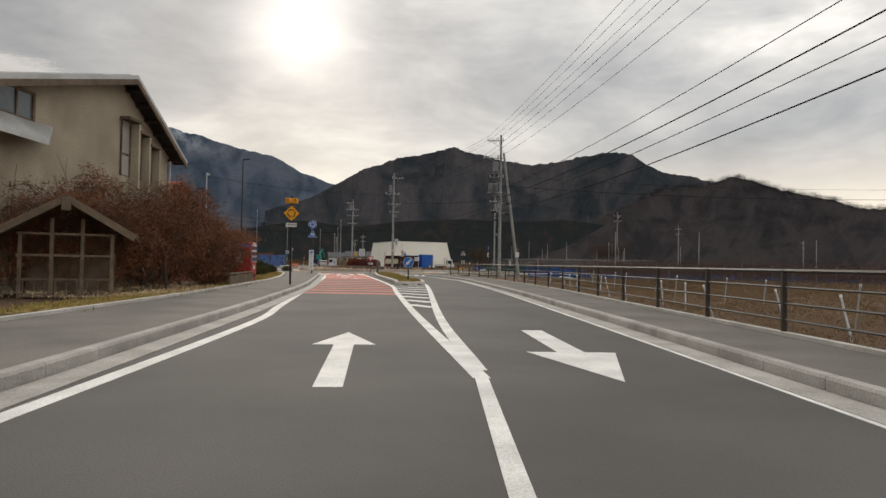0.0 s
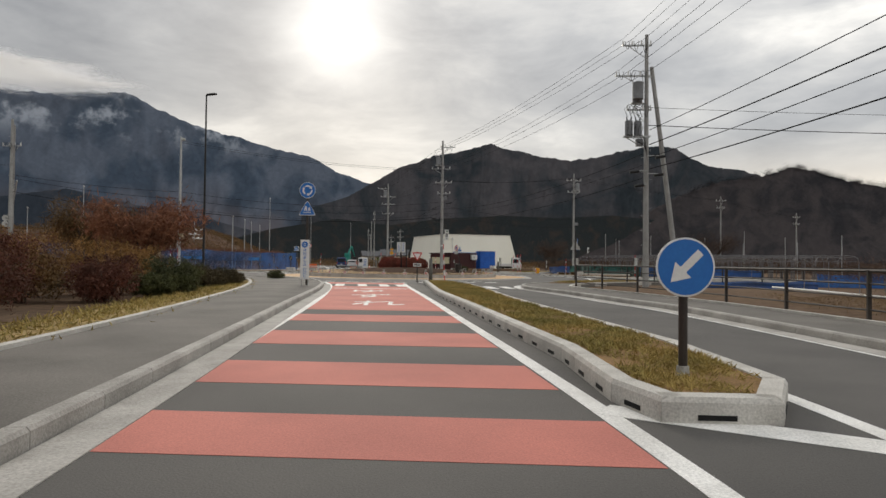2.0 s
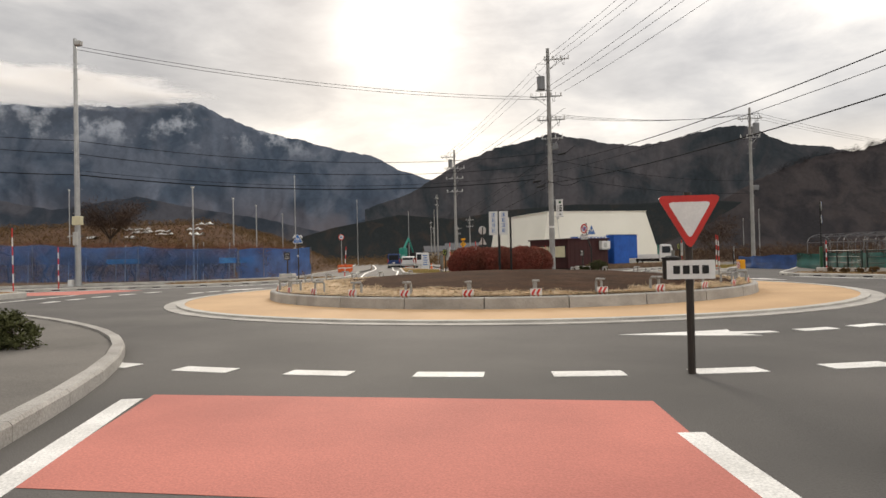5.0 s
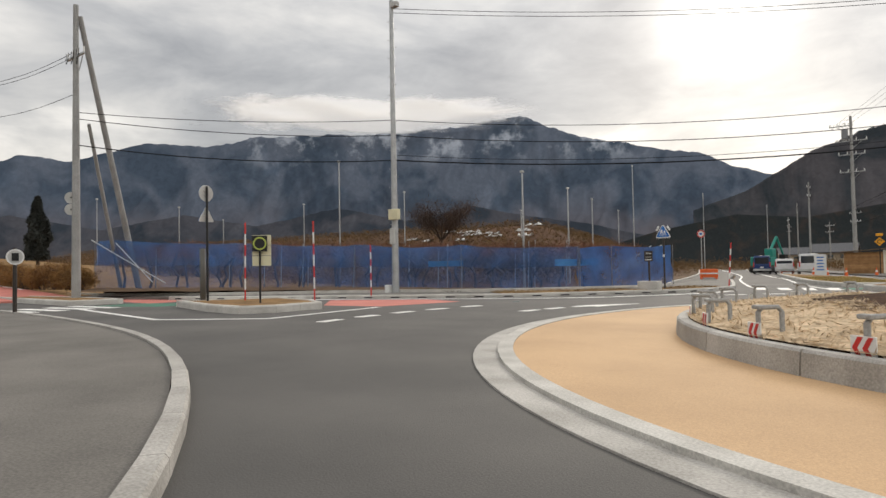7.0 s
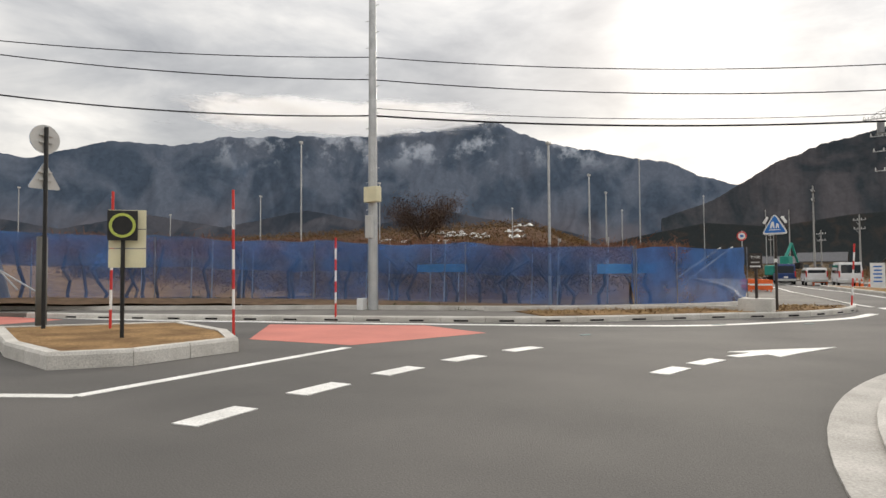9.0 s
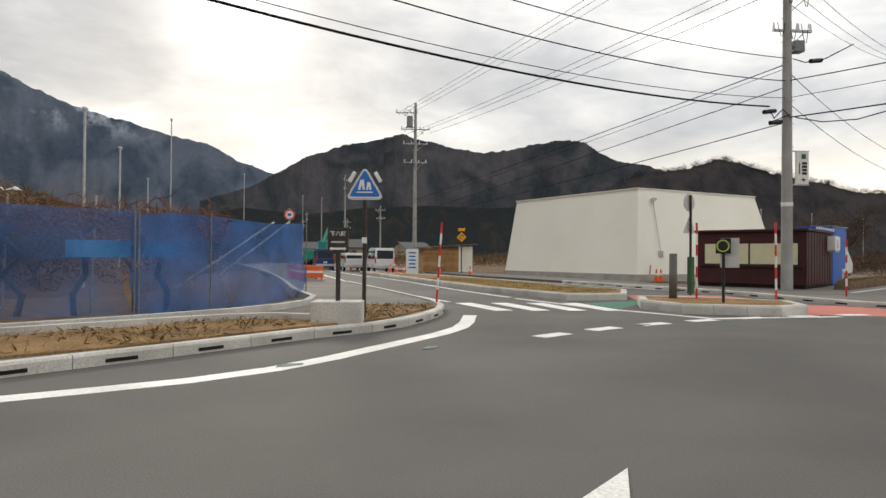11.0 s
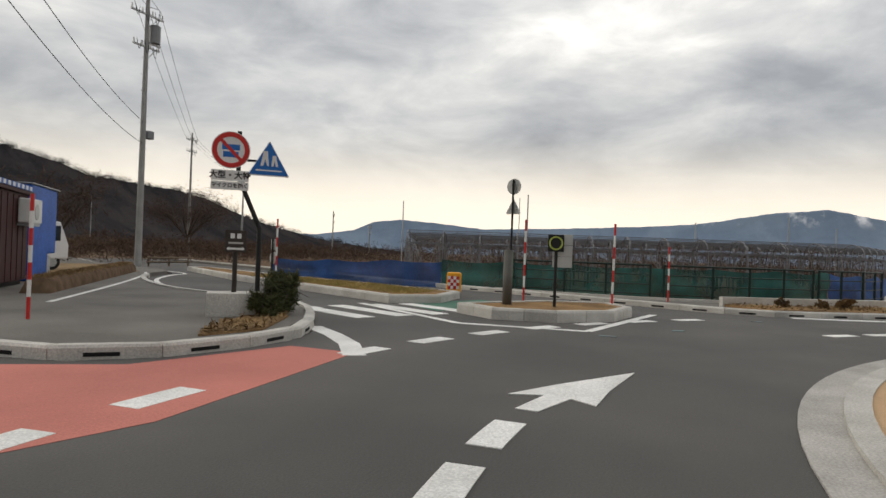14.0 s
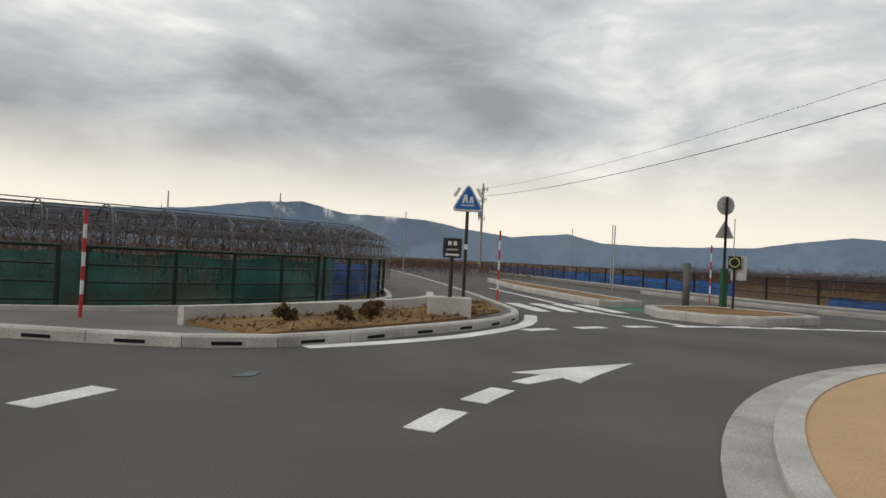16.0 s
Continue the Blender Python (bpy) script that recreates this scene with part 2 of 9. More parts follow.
SHRUB_BROWN = mat("brown_leaves", (0.16, 0.085, 0.03), (0.09, 0.06, 0.025), 0.9, 0.7, 6, 0, 8, coords="World", fine_mix=0.45)
SHRUB_GREEN = mat("dull_green_leaves", (0.07, 0.075, 0.025), (0.045, 0.05, 0.02), 0.85, 0.9, 6, 0, 8, coords="World", fine_mix=0.4)
STRAW = mat("straw", (0.66, 0.51, 0.34), (0.46, 0.34, 0.21), 0.95, 2.0, 6, 0, 12, coords="World", fine_mix=0.35)
BED_GRASS = mat("withered_bed_grass", (0.30, 0.20, 0.09), (0.16, 0.10, 0.05), 0.95, 1.5, 6, 0, 12, coords="World", fine_mix=0.4)
TURQUOISE = mat("faded_turquoise_paint", (0.17, 0.24, 0.24), (0.12, 0.135, 0.13), 0.85, 4.0, 8, 0.1, 40, coords="World", fine_mix=0.3)
BARK = mat("bark", (0.10, 0.075, 0.055), (0.065, 0.05, 0.04), 0.95, 3, 6, 0.3, 20)
CRANE_GREEN = mat("machine_green", (0.02, 0.24, 0.19), (0.02, 0.2, 0.16), 0.5, 3, 4, 0.02, 30)


def mountain_mat(name, deciduous, conifer, snow=None, size=0.006, amount=(0.45, 0.6), foot=None, summit=None, snow_color=(0.40, 0.43, 0.48), streak=0.35):
    """Winter woods seen from afar: bare wood and conifer in drifts, gully shade painted in streaks, browner at the
    foot, snow near a summit.
    """
    m = mat(name, deciduous, conifer, 1.0, size, 10, 0, size * 9, coords="World", spread=amount, fine_mix=0.05 if streak < 0.2 else 0.14, specular=0.0)
    N, L = m.node_tree.nodes, m.node_tree.links
    p = N["Principled BSDF"]
    geo = N.new("ShaderNodeNewGeometry")
    lie = N.new("ShaderNodeVectorMath")
    lie.operation = "NORMALIZE"
    L.new(geo.outputs["Position"], lie.inputs[0])
    wide = N.new("ShaderNodeVectorMath")
    wide.operation = "MULTIPLY"
    wide.inputs[1].default_value = (2600.0, 2600.0, 2600.0)
    L.new(lie.outputs[0], wide.inputs[0])
    for node in [n for n in N if n.type == "TEX_NOISE"]:
        L.new(wide.outputs[0], node.inputs["Vector"])
        node.inputs["Distortion"].default_value = 0.8
    # painted relief shading: ridged streaks darken and lighten the woods down the slope
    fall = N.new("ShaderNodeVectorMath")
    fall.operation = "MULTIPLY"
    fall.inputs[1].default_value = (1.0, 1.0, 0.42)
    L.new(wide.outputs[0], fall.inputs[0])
    gully_shade = N.new("ShaderNodeTexNoise")
    gully_shade.noise_type = "RIDGED_MULTIFRACTAL"
    gully_shade.inputs["Scale"].default_value, gully_shade.inputs["Detail"].default_value = size * 1.5, 5
    gully_shade.inputs["Distortion"].default_value = 1.1
    L.new(fall.outputs[0], gully_shade.inputs["Vector"])
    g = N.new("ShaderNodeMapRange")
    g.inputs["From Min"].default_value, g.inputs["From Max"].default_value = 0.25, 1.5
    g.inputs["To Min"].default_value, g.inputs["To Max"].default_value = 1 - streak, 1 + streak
    L.new(gully_shade.outputs["Fac"], g.inputs["Value"])
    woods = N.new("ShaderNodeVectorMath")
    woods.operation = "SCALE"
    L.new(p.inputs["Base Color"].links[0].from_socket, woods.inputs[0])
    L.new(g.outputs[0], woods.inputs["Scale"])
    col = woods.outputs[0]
    sep = N.new("ShaderNodeSeparateXYZ")
    L.new(geo.outputs["Position"], sep.inputs[0])

    def blend(factor, a, b):
        mix = N.new("ShaderNodeMix")
        mix.data_type = "RGBA"
        mix.inputs["B"].default_value = (*b, 1)
        L.new(factor, mix.inputs["Factor"])
        L.new(a, mix.inputs["A"])
        return mix.outputs["Result"]

    def times(a, b):
        mul = N.new("ShaderNodeMath")
        mul.operation = "MULTIPLY"
        L.new(a, mul.inputs[0])
        L.new(b, mul.inputs[1])
        return mul.outputs[0]

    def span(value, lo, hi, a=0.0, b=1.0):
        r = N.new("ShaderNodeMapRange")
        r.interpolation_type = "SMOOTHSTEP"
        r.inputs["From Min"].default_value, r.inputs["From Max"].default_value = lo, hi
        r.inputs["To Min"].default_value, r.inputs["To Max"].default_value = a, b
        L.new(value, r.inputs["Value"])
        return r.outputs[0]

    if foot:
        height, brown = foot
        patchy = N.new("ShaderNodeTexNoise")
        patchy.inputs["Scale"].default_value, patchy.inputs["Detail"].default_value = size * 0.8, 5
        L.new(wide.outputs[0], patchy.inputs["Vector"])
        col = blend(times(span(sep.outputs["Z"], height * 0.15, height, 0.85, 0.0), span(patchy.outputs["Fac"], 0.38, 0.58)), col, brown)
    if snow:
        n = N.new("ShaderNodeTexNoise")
        n.inputs["Scale"].default_value, n.inputs["Detail"].default_value, n.inputs["Roughness"].default_value = 0.0105, 9, 0.62
        L.new(wide.outputs[0], n.inputs["Vector"])
        cover = times(span(sep.outputs["Z"], *snow), span(n.outputs["Fac"], 0.50, 0.66))
        if summit is not None:
            dot = N.new("ShaderNodeVectorMath")
            dot.operation = "DOT_PRODUCT"
            dot.inputs[1].default_value = (math.sin(radians(summit[0])), math.cos(radians(summit[0])), 0.2)
            L.new(lie.outputs[0], dot.inputs[0])
            cover = times(cover, span(dot.outputs["Value"], math.cos(radians(summit[1])), math.cos(radians(summit[1] * 0.35))))
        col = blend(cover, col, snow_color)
    L.new(col, p.inputs["Base Color"])
    return m


# aerial haze is painted in: woods turn paler and bluer on farther mountains
MT_NORTH = mountain_mat("hazy_snowy_forest_slope", (0.128, 0.152, 0.196), (0.070, 0.095, 0.132), (430, 640), 0.006, (0.44, 0.58), (330, (0.100, 0.092, 0.102)), (-37, 17), (0.27, 0.295, 0.335))
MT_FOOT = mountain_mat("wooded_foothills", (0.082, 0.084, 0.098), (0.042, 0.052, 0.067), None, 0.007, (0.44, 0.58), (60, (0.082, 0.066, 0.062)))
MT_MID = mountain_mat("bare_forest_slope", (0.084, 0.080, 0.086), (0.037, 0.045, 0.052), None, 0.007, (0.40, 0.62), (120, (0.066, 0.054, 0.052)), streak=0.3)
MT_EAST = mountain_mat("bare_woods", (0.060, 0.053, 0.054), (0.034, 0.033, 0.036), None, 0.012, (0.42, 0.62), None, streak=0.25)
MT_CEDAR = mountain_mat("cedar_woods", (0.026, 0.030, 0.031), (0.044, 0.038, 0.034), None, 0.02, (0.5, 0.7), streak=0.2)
# the blue of this range is air haze painted into its colours
MT_FAR = mountain_mat("hazy_distant_range", (0.205, 0.265, 0.345), (0.17, 0.225, 0.305), (215, 300), 0.005, (0.42, 0.6), None, (98, 13), (0.72, 0.74, 0.78), 0.12)

# ---- building tools ----
from mathutils import geometry


def link(name, bm, material, parent=None, label=""):
    me = bpy.data.meshes.new(name)
    bm.to_mesh(me)
    bm.free()
    me.materials.append(material)
    ob = new(name, me)
    if parent is not None:
        ob.parent = parent
    if label:
        ob["label"] = label
    return ob


def part(name, bm, material, parent, label=""):
    return link(name, bm, material, parent, label)


def thing(name, m, label, category, group="", kind=""):
    ob = new(name)
    ob.empty_display_size = 0.2
    ob.matrix_world = m
    return tagged(ob, label, category, group, kind)


def single(name, bm, material, m, label, category, group="", kind=""):
    ob = link(name, bm, material)
    if m is not None:
        ob.matrix_world = m
    return tagged(ob, label, category, group, kind)


def smooth(ob):
    for f in ob.data.polygons:
        f.use_smooth = True
    return ob


def box(bm, x0, x1, y0, y1, z0, z1, bevel=0.0):
    vs = [bm.verts.new((x, y, z)) for z in (z0, z1) for x, y in ((x0, y0), (x1, y0), (x1, y1), (x0, y1))]
    fs = [bm.faces.new([vs[i] for i in q]) for q in ((3, 2, 1, 0), (4, 5, 6, 7), (0, 1, 5, 4), (1, 2, 6, 5), (2, 3, 7, 6), (3, 0, 4, 7))]
    if bevel:
        es = {e for f in fs for e in f.edges}
        bmesh.ops.bevel(bm, geom=list(es), offset=bevel, segments=2, profile=0.5, affect="EDGES", clamp_overlap=True)
    return bm


def mesh_box(x0, x1, y0, y1, z0, z1, bevel=0.0):
    return box(bmesh.new(), x0, x1, y0, y1, z0, z1, bevel)


def tube(bm, p0, p1, r0, r1=None, n=10, caps=True):
    """A round bar from p0 to p1, tapering from r0 to r1."""
    p0, p1, r1 = Vector(p0), Vector(p1), r0 if r1 is None else r1
    d = (p1 - p0).normalized()
    u = d.orthogonal().normalized()
    v = d.cross(u)
    rings = []
    for p, r in ((p0, r0), (p1, r1)):
        rings.append([bm.verts.new(p + (u * math.cos(2 * math.pi * k / n) + v * math.sin(2 * math.pi * k / n)) * r) for k in range(n)])
    for k in range(n):
        bm.faces.new((rings[0][k], rings[0][(k + 1) % n], rings[1][(k + 1) % n], rings[1][k]))
    if caps:
        bm.faces.new(rings[0][::-1])
        bm.faces.new(rings[1])
    return bm


def pipe(bm, pts, r, n=8):
    """One continuous round bar along a bent line."""
    P = [Vector(p) for p in pts]
    rings, u = [], None
    for i, p in enumerate(P):
        d = (P[min(i + 1, len(P) - 1)] - P[max(i - 1, 0)]).normalized()
        u = d.orthogonal().normalized() if u is None else (u - d * u.dot(d)).normalized()
        v = d.cross(u)
        rings.append([bm.verts.new(p + (u * math.cos(2 * math.pi * k / n) + v * math.sin(2 * math.pi * k / n)) * r) for k in range(n)])
    for a, b in zip(rings, rings[1:]):
        for k in range(n):
            bm.faces.new((a[k], a[(k + 1) % n], b[(k + 1) % n], b[k]))
    bm.faces.new(rings[0][::-1])
    bm.faces.new(rings[-1])
    return bm


def mesh_tube(p0, p1, r0, r1=None, n=10):
    return tube(bmesh.new(), p0, p1, r0, r1, n)


def slab(pts, z0, z1):
    """A flat slab on a large, possibly hollow-sided plan outline."""
    bm = bmesh.new()
    n = len(pts)
    vs, _, fs, _, _, _ = geometry.delaunay_2d_cdt([Vector(p) for p in pts], [(i, (i + 1) % n) for i in range(n)], [], 1, 1e-5)
    top = [bm.verts.new((v.x, v.y, z1)) for v in vs]
    for f in fs:
        bm.faces.new([top[i] for i in f])
    bmesh.ops.recalc_face_normals(bm, faces=bm.faces)
    for f in bm.faces:
        if f.normal.z < 0:
            f.normal_flip()
    for e in [e for e in bm.edges if len(e.link_faces) == 1]:
        a, b = e.verts
        c, d = bm.verts.new((b.co.x, b.co.y, z0)), bm.verts.new((a.co.x, a.co.y, z0))
        bm.faces.new((a, b, c, d))
    return bm


def prism(bm, pts, z0, z1):
    """An upright slab on a plan outline."""
    lo = [bm.verts.new((x, y, z0)) for x, y in pts]
    hi = [bm.verts.new((x, y, z1)) for x, y in pts]
    n = len(pts)
    area = sum(pts[i][0] * pts[(i + 1) % n][1] - pts[(i + 1) % n][0] * pts[i][1] for i in range(n))
    if area < 0:
        lo, hi = lo[::-1], hi[::-1]
    bm.faces.new(hi)
    bm.faces.new(lo[::-1])
    for k in range(n):
        bm.faces.new((lo[k], lo[(k + 1) % n], hi[(k + 1) % n], hi[k]))
    return bm


def mesh_prism(pts, z0, z1):
    return prism(bmesh.new(), pts, z0, z1)


def arc(cx, cy, r, a0, a1, n=24):
    return [(cx + r * math.cos(radians(a0 + (a1 - a0) * k / n)), cy + r * math.sin(radians(a0 + (a1 - a0) * k / n))) for k in range(n + 1)]


def dense(pts, step=1.0, closed=False):
    """A smooth curve (Catmull-Rom) through plan points, at even steps."""
    P = [Vector((*p, 0)) for p in pts]
    Q = [P[-1]] + P + [P[0], P[1]] if closed else [2 * P[0] - P[1]] + P + [2 * P[-1] - P[-2]]
    raw = []
    for i in range(1, len(Q) - 2):
        a, b, c, d = Q[i - 1:i + 3]
        m = max(2, int((c - b).length / 0.25))
        for k in range(m):
            t = k / m
            raw.append(0.5 * ((2 * b) + (c - a) * t + (2 * a - 5 * b + 4 * c - d) * t * t + (3 * b - a - 3 * c + d) * t ** 3))
    raw.append(P[0] if closed else P[-1])
    out, left = [raw[0]], step
    for p, q in zip(raw, raw[1:]):
        seg = (q - p).length
        while seg >= left:
            p = p + (q - p) * (left / seg)
            out.append(p)
            seg = (q - p).length
            left = step
        left -= seg
    if (out[-1] - raw[-1]).length > step * 0.3:
        out.append(raw[-1])
    else:
        out[-1] = raw[-1]
    return [(p.x, p.y) for p in out]


def shifted(pts, d):
    """The plan line moved d metres to its left."""
    out = []
    for i in range(len(pts)):
        a, b = Vector(pts[max(0, i - 1)]), Vector(pts[min(len(pts) - 1, i + 1)])
        t = (b - a).normalized()
        out.append((pts[i][0] - t.y * d, pts[i][1] + t.x * d))
    return out


def ribbon(bm, pts, width, z0, z1):
    """A flat band, centred on a plan line."""
    l, r = shifted(pts, width / 2), shifted(pts, -width / 2)
    rows = []
    for a, b in zip(l, r):
        rows.append([bm.verts.new((*a, z0)), bm.verts.new((*a, z1)), bm.verts.new((*b, z1)), bm.verts.new((*b, z0))])
    for p, q in zip(rows, rows[1:]):
        for k in range(3):
            bm.faces.new((p[k], p[k + 1], q[k + 1], q[k]))
    for row in (rows[0], rows[-1]):
        bm.faces.new(row)
    return bm


def structure(name, bm, material, label, category):
    bmesh.ops.recalc_face_normals(bm, faces=bm.faces)
    return tagged(link(name, bm, material), label, category, "", "structure")


def text(body, size, material, parent, m, name="lettering", depth=0.001, spacing=1.0, bold=0.0):
    cu = bpy.data.curves.new("letters", "FONT")
    cu.body, cu.size, cu.align_x, cu.align_y, cu.extrude, cu.resolution_u = body, size, "CENTER", "CENTER", depth, 2
    cu.space_character, cu.offset = spacing, bold
    tmp = bpy.data.objects.new("letters", cu)
    me = bpy.data.meshes.new_from_object(tmp)
    bpy.data.objects.remove(tmp)
    me.materials.clear()
    me.materials.append(material)
    ob = new(name, me)
    ob.parent = parent
    ob.matrix_local = m
    return ob


def cloud(points, sizes, aspect=1.0, up=0.0, seed=1, flat=1.0):
    """Small leaves (or, with a large aspect, twigs) at many points, as one mesh of triangles pairs."""
    rng = np.random.default_rng(seed)
    P = np.asarray(points)
    n = len(P)
    S = np.asarray(sizes)[:, None] if np.ndim(sizes) else np.full((n, 1), sizes)
    u = rng.normal(size=(n, 3))
    u[:, 2] = u[:, 2] * flat + up
    u /= np.linalg.norm(u, axis=1)[:, None]
    w = np.cross(u, rng.normal(size=(n, 3)) * np.array([flat, flat, 1.0]) + np.array([0, 0, 2.0 * (flat < 1)]))
    w /= np.linalg.norm(w, axis=1)[:, None]
    a, b, c, d = P - u * S * aspect, P + w * S * 0.5, P + u * S * aspect, P - w * S * 0.5
    V = np.stack([a, b, c, d], 1).reshape(-1, 3)
    me = bpy.data.meshes.new("cloud")
    me.from_pydata(V.tolist(), [], (np.arange(n)[:, None] * 4 + np.arange(4)).tolist())
    return me


def blob(n, centre, radii, rng, hollow=0.55):
    """Random points in the outer shell of a lump."""
    d = rng.normal(size=(n, 3))
    d /= np.linalg.norm(d, axis=1)[:, None]
    r = hollow + (1 - hollow) * rng.random((n, 1)) ** 0.5
    return np.asarray(centre) + d * r * np.asarray(radii)


def plant(name, me, material, m, label, category, group="", kind="", parent=None):
    me.materials.append(material)
    ob = new(name, me)
    if parent is not None:
        ob.parent = parent
        if label:
            ob["label"] = label
        return ob
    if m is not None:
        ob.matrix_world = m
    return tagged(ob, label, category, group, kind)

# ---- land and roads ----
CX, CY = -6.95, 93.27
R_APRON, R_WALL = 11.38, 8.38


def build_ground():
    bm = bmesh.new()
    xs = [-4700, -2500, -1200, -600, -300] + list(range(-160, 161, 20)) + [300, 600, 1200, 2500, 4700]
    ys = [-4600, -2400, -1100, -500, -200] + list(range(-80, 281, 20)) + [400, 700, 1300, 2500, 4700]
    grid = [[bm.verts.new((x, y, -0.06)) for x in xs] for y in ys]
    for j in range(len(ys) - 1):
        for i in range(len(xs) - 1):
            bm.faces.new((grid[j][i], grid[j][i + 1], grid[j + 1][i + 1], grid[j + 1][i]))
    return structure("ground", bm, EARTH, "brown winter fields of bare soil and withered grass", "ground")


build_ground()

# plan lines of the kerbs
KERB_SW = [(1.1, -20), (0.4, 5), (-0.6, 19), (-1.5, 28), (-3.0, 40), (-5.6, 55.5), (-7.2, 65), (-8.8, 72), (-11.3, 77.8), (-15.0, 81.5), (-20.5, 84.6), (-27, 86.3), (-37, 87.3), (-60, 88.3), (-90, 89)]
KERB_S = [(8.1, -20), (8.1, 5), (7.9, 15), (7.6, 24), (7.0, 37), (5.7, 54), (4.8, 58.5), (3.7, 63.8), (2.3, 69), (2.5, 73), (4.4, 77.0), (8.0, 81.2), (13.5, 83.6), (22, 83.4), (40, 80), (75, 73)]
KERB_E = [(75, 84), (40, 90.8), (24.2, 94.2), (14.5, 96.6), (11.0, 97.7), (9.1, 99.3), (7.8, 101.3), (6.4, 104.2), (7.6, 107.6), (9.2, 111.0), (11.6, 116.5), (15.0, 123.0), (28, 148)]
KERB_NE = [(20.5, 148), (13.6, 136.0), (11.2, 130.0), (9.9, 127.3), (8.4, 126.5), (5.4, 124.1), (2.9, 121.1), (1.3, 118.3), (0.6, 115.4), (-0.1, 113.5), (-2.4, 111.7), (-4.3, 110.9), (-6.6, 111.5), (-7.2, 113.3), (-7.8, 117.5), (-9.2, 121.6), (-12.4, 130), (-17.5, 145), (-36, 205)]
KERB_NW = [(-43, 205), (-27.6, 150), (-22.6, 128), (-19.7, 116), (-18.8, 111.0), (-19.9, 107.3), (-21.5, 105.6), (-23.5, 103.4), (-26.0, 101.2), (-31.5, 98.7), (-36.5, 96.6), (-42, 94.9), (-48, 94.2), (-60, 94.6), (-90, 97.6)]


def build_road():
    pts = []
    for line in (KERB_SW[::-1], KERB_S, KERB_E, KERB_NE, KERB_NW):
        pts += dense(line, 1.0)
    bm = slab(pts, -0.3, 0.0)
    return tagged(link("road", bm, ASPHALT), "grey asphalt road round a small roundabout with five arms", "road", "", "structure")


ROAD = build_road()


# ---- mountains ----
def ridge(name, pts, dist, foot, material, label, relief, seed, crowns=0.0):
    """A mountain side: its crest follows bearings and heights, and it falls towards the viewer in spurs and gullies."""
    az = [p[0] for p in pts]
    n, rows = 620, 44
    bm = bmesh.new()
    vs = []
    for j in range(rows + 1):
        s = j / rows
        row = []
        for i in range(n + 1):
            a = az[0] + (az[-1] - az[0]) * i / n
            e = np.interp(a, az, [p[1] for p in pts])
            e = float(e) * (1 + 0.014 * noise.noise(Vector((a * 0.6, 3, seed))) + 0.012 * noise.noise(Vector((a * 1.7, 5, seed))) + 0.007 * noise.noise(Vector((a * 6.0, 2, seed)))) if dist > 1000 else e
            d = dist * (foot + (1 - foot) * s)
            x, y = CX + d * math.sin(radians(a)), CY - 10 + d * math.cos(radians(a))
            top = dist * math.tan(radians(float(e)))
            # gullies are cut into the slope and fork towards its foot
            warp = noise.noise(Vector((a * 0.09, s * 2.0, seed + 2)))
            cut = 0.0
            for f, g, w in ((0.13, 0.8, 1.0), (0.31, 1.9, 0.55), (0.72, 4.0, 0.30), (1.7, 9.0, 0.15)):
                cut += w * (0.45 - abs(noise.noise(Vector((a * f + warp * (0.5 + f), s * g, seed + 7 * f)))))
            z = top * s ** 1.1 * (1 - relief * (1 - s) ** 0.8 * max(0.0, 0.35 + cut)) + crowns * s ** 6 * max(0.0, 0.3 + noise.noise(Vector((a * 2.6, 1, seed))) + 0.5 * noise.noise(Vector((a * 5.5, 4, seed))))
            row.append(bm.verts.new((x, y, max(z, -2) if s > 0 else -4)))
        vs.append(row)
    back = []
    for i in range(n + 1):
        v = vs[-1][i].co
        back.append(bm.verts.new((v.x * 1.06, v.y * 1.06, v.z * 0.4)))
    vs.append(back)
    for j in range(rows + 1):
        for i in range(n):
            bm.faces.new((vs[j][i], vs[j][i + 1], vs[j + 1][i + 1], vs[j + 1][i]))
    ob = single(name, bm, material, None, label, "mountain", "", "structure")
    return smooth(ob)


RIDGE_NORTH = [(-150, 6), (-120, 7), (-100, 6), (-86, 6.1), (-80, 6.6), (-75, 7.6), (-71.2, 9.1), (-68.2, 8.8), (-62.4, 10.7), (-58, 10.6), (-54, 11.5), (-48, 11.9), (-42, 12.1), (-36.7, 12.6), (-33, 13.0), (-30.3, 13.5), (-28.5, 12.6), (-26.7, 11.9), (-24.5, 11.2), (-20, 10.2), (-15, 9.1), (-12.9, 8.0), (-10, 7.1), (-5, 5.5), (2, 4)]
RIDGE_FOOT = [(-100, 0.6), (-92, 3.0), (-84, 4.3), (-78, 3.4), (-72, 4.6), (-66, 3.6), (-60, 4.9), (-54, 4.0), (-47, 5.6), (-41, 4.4), (-35, 5.6), (-30, 4.6), (-25, 3.8), (-20, 2.6), (-15, 1.6), (-10, 0.2)]
RIDGE_MID = [(-16, 4.5), (-12, 5.8), (-9.8, 7.1), (-7, 8.7), (-4, 9.7), (-1.5, 10.2), (1.2, 10.8), (5, 9.8), (8.5, 9.2), (11.2, 9.55), (13.2, 9.95), (14.8, 10.2), (16.2, 10.25), (17.4, 9.9), (18.6, 9.1), (20, 8.4), (22.5, 7.9), (26, 6.8), (31, 5.4), (36, 4)]
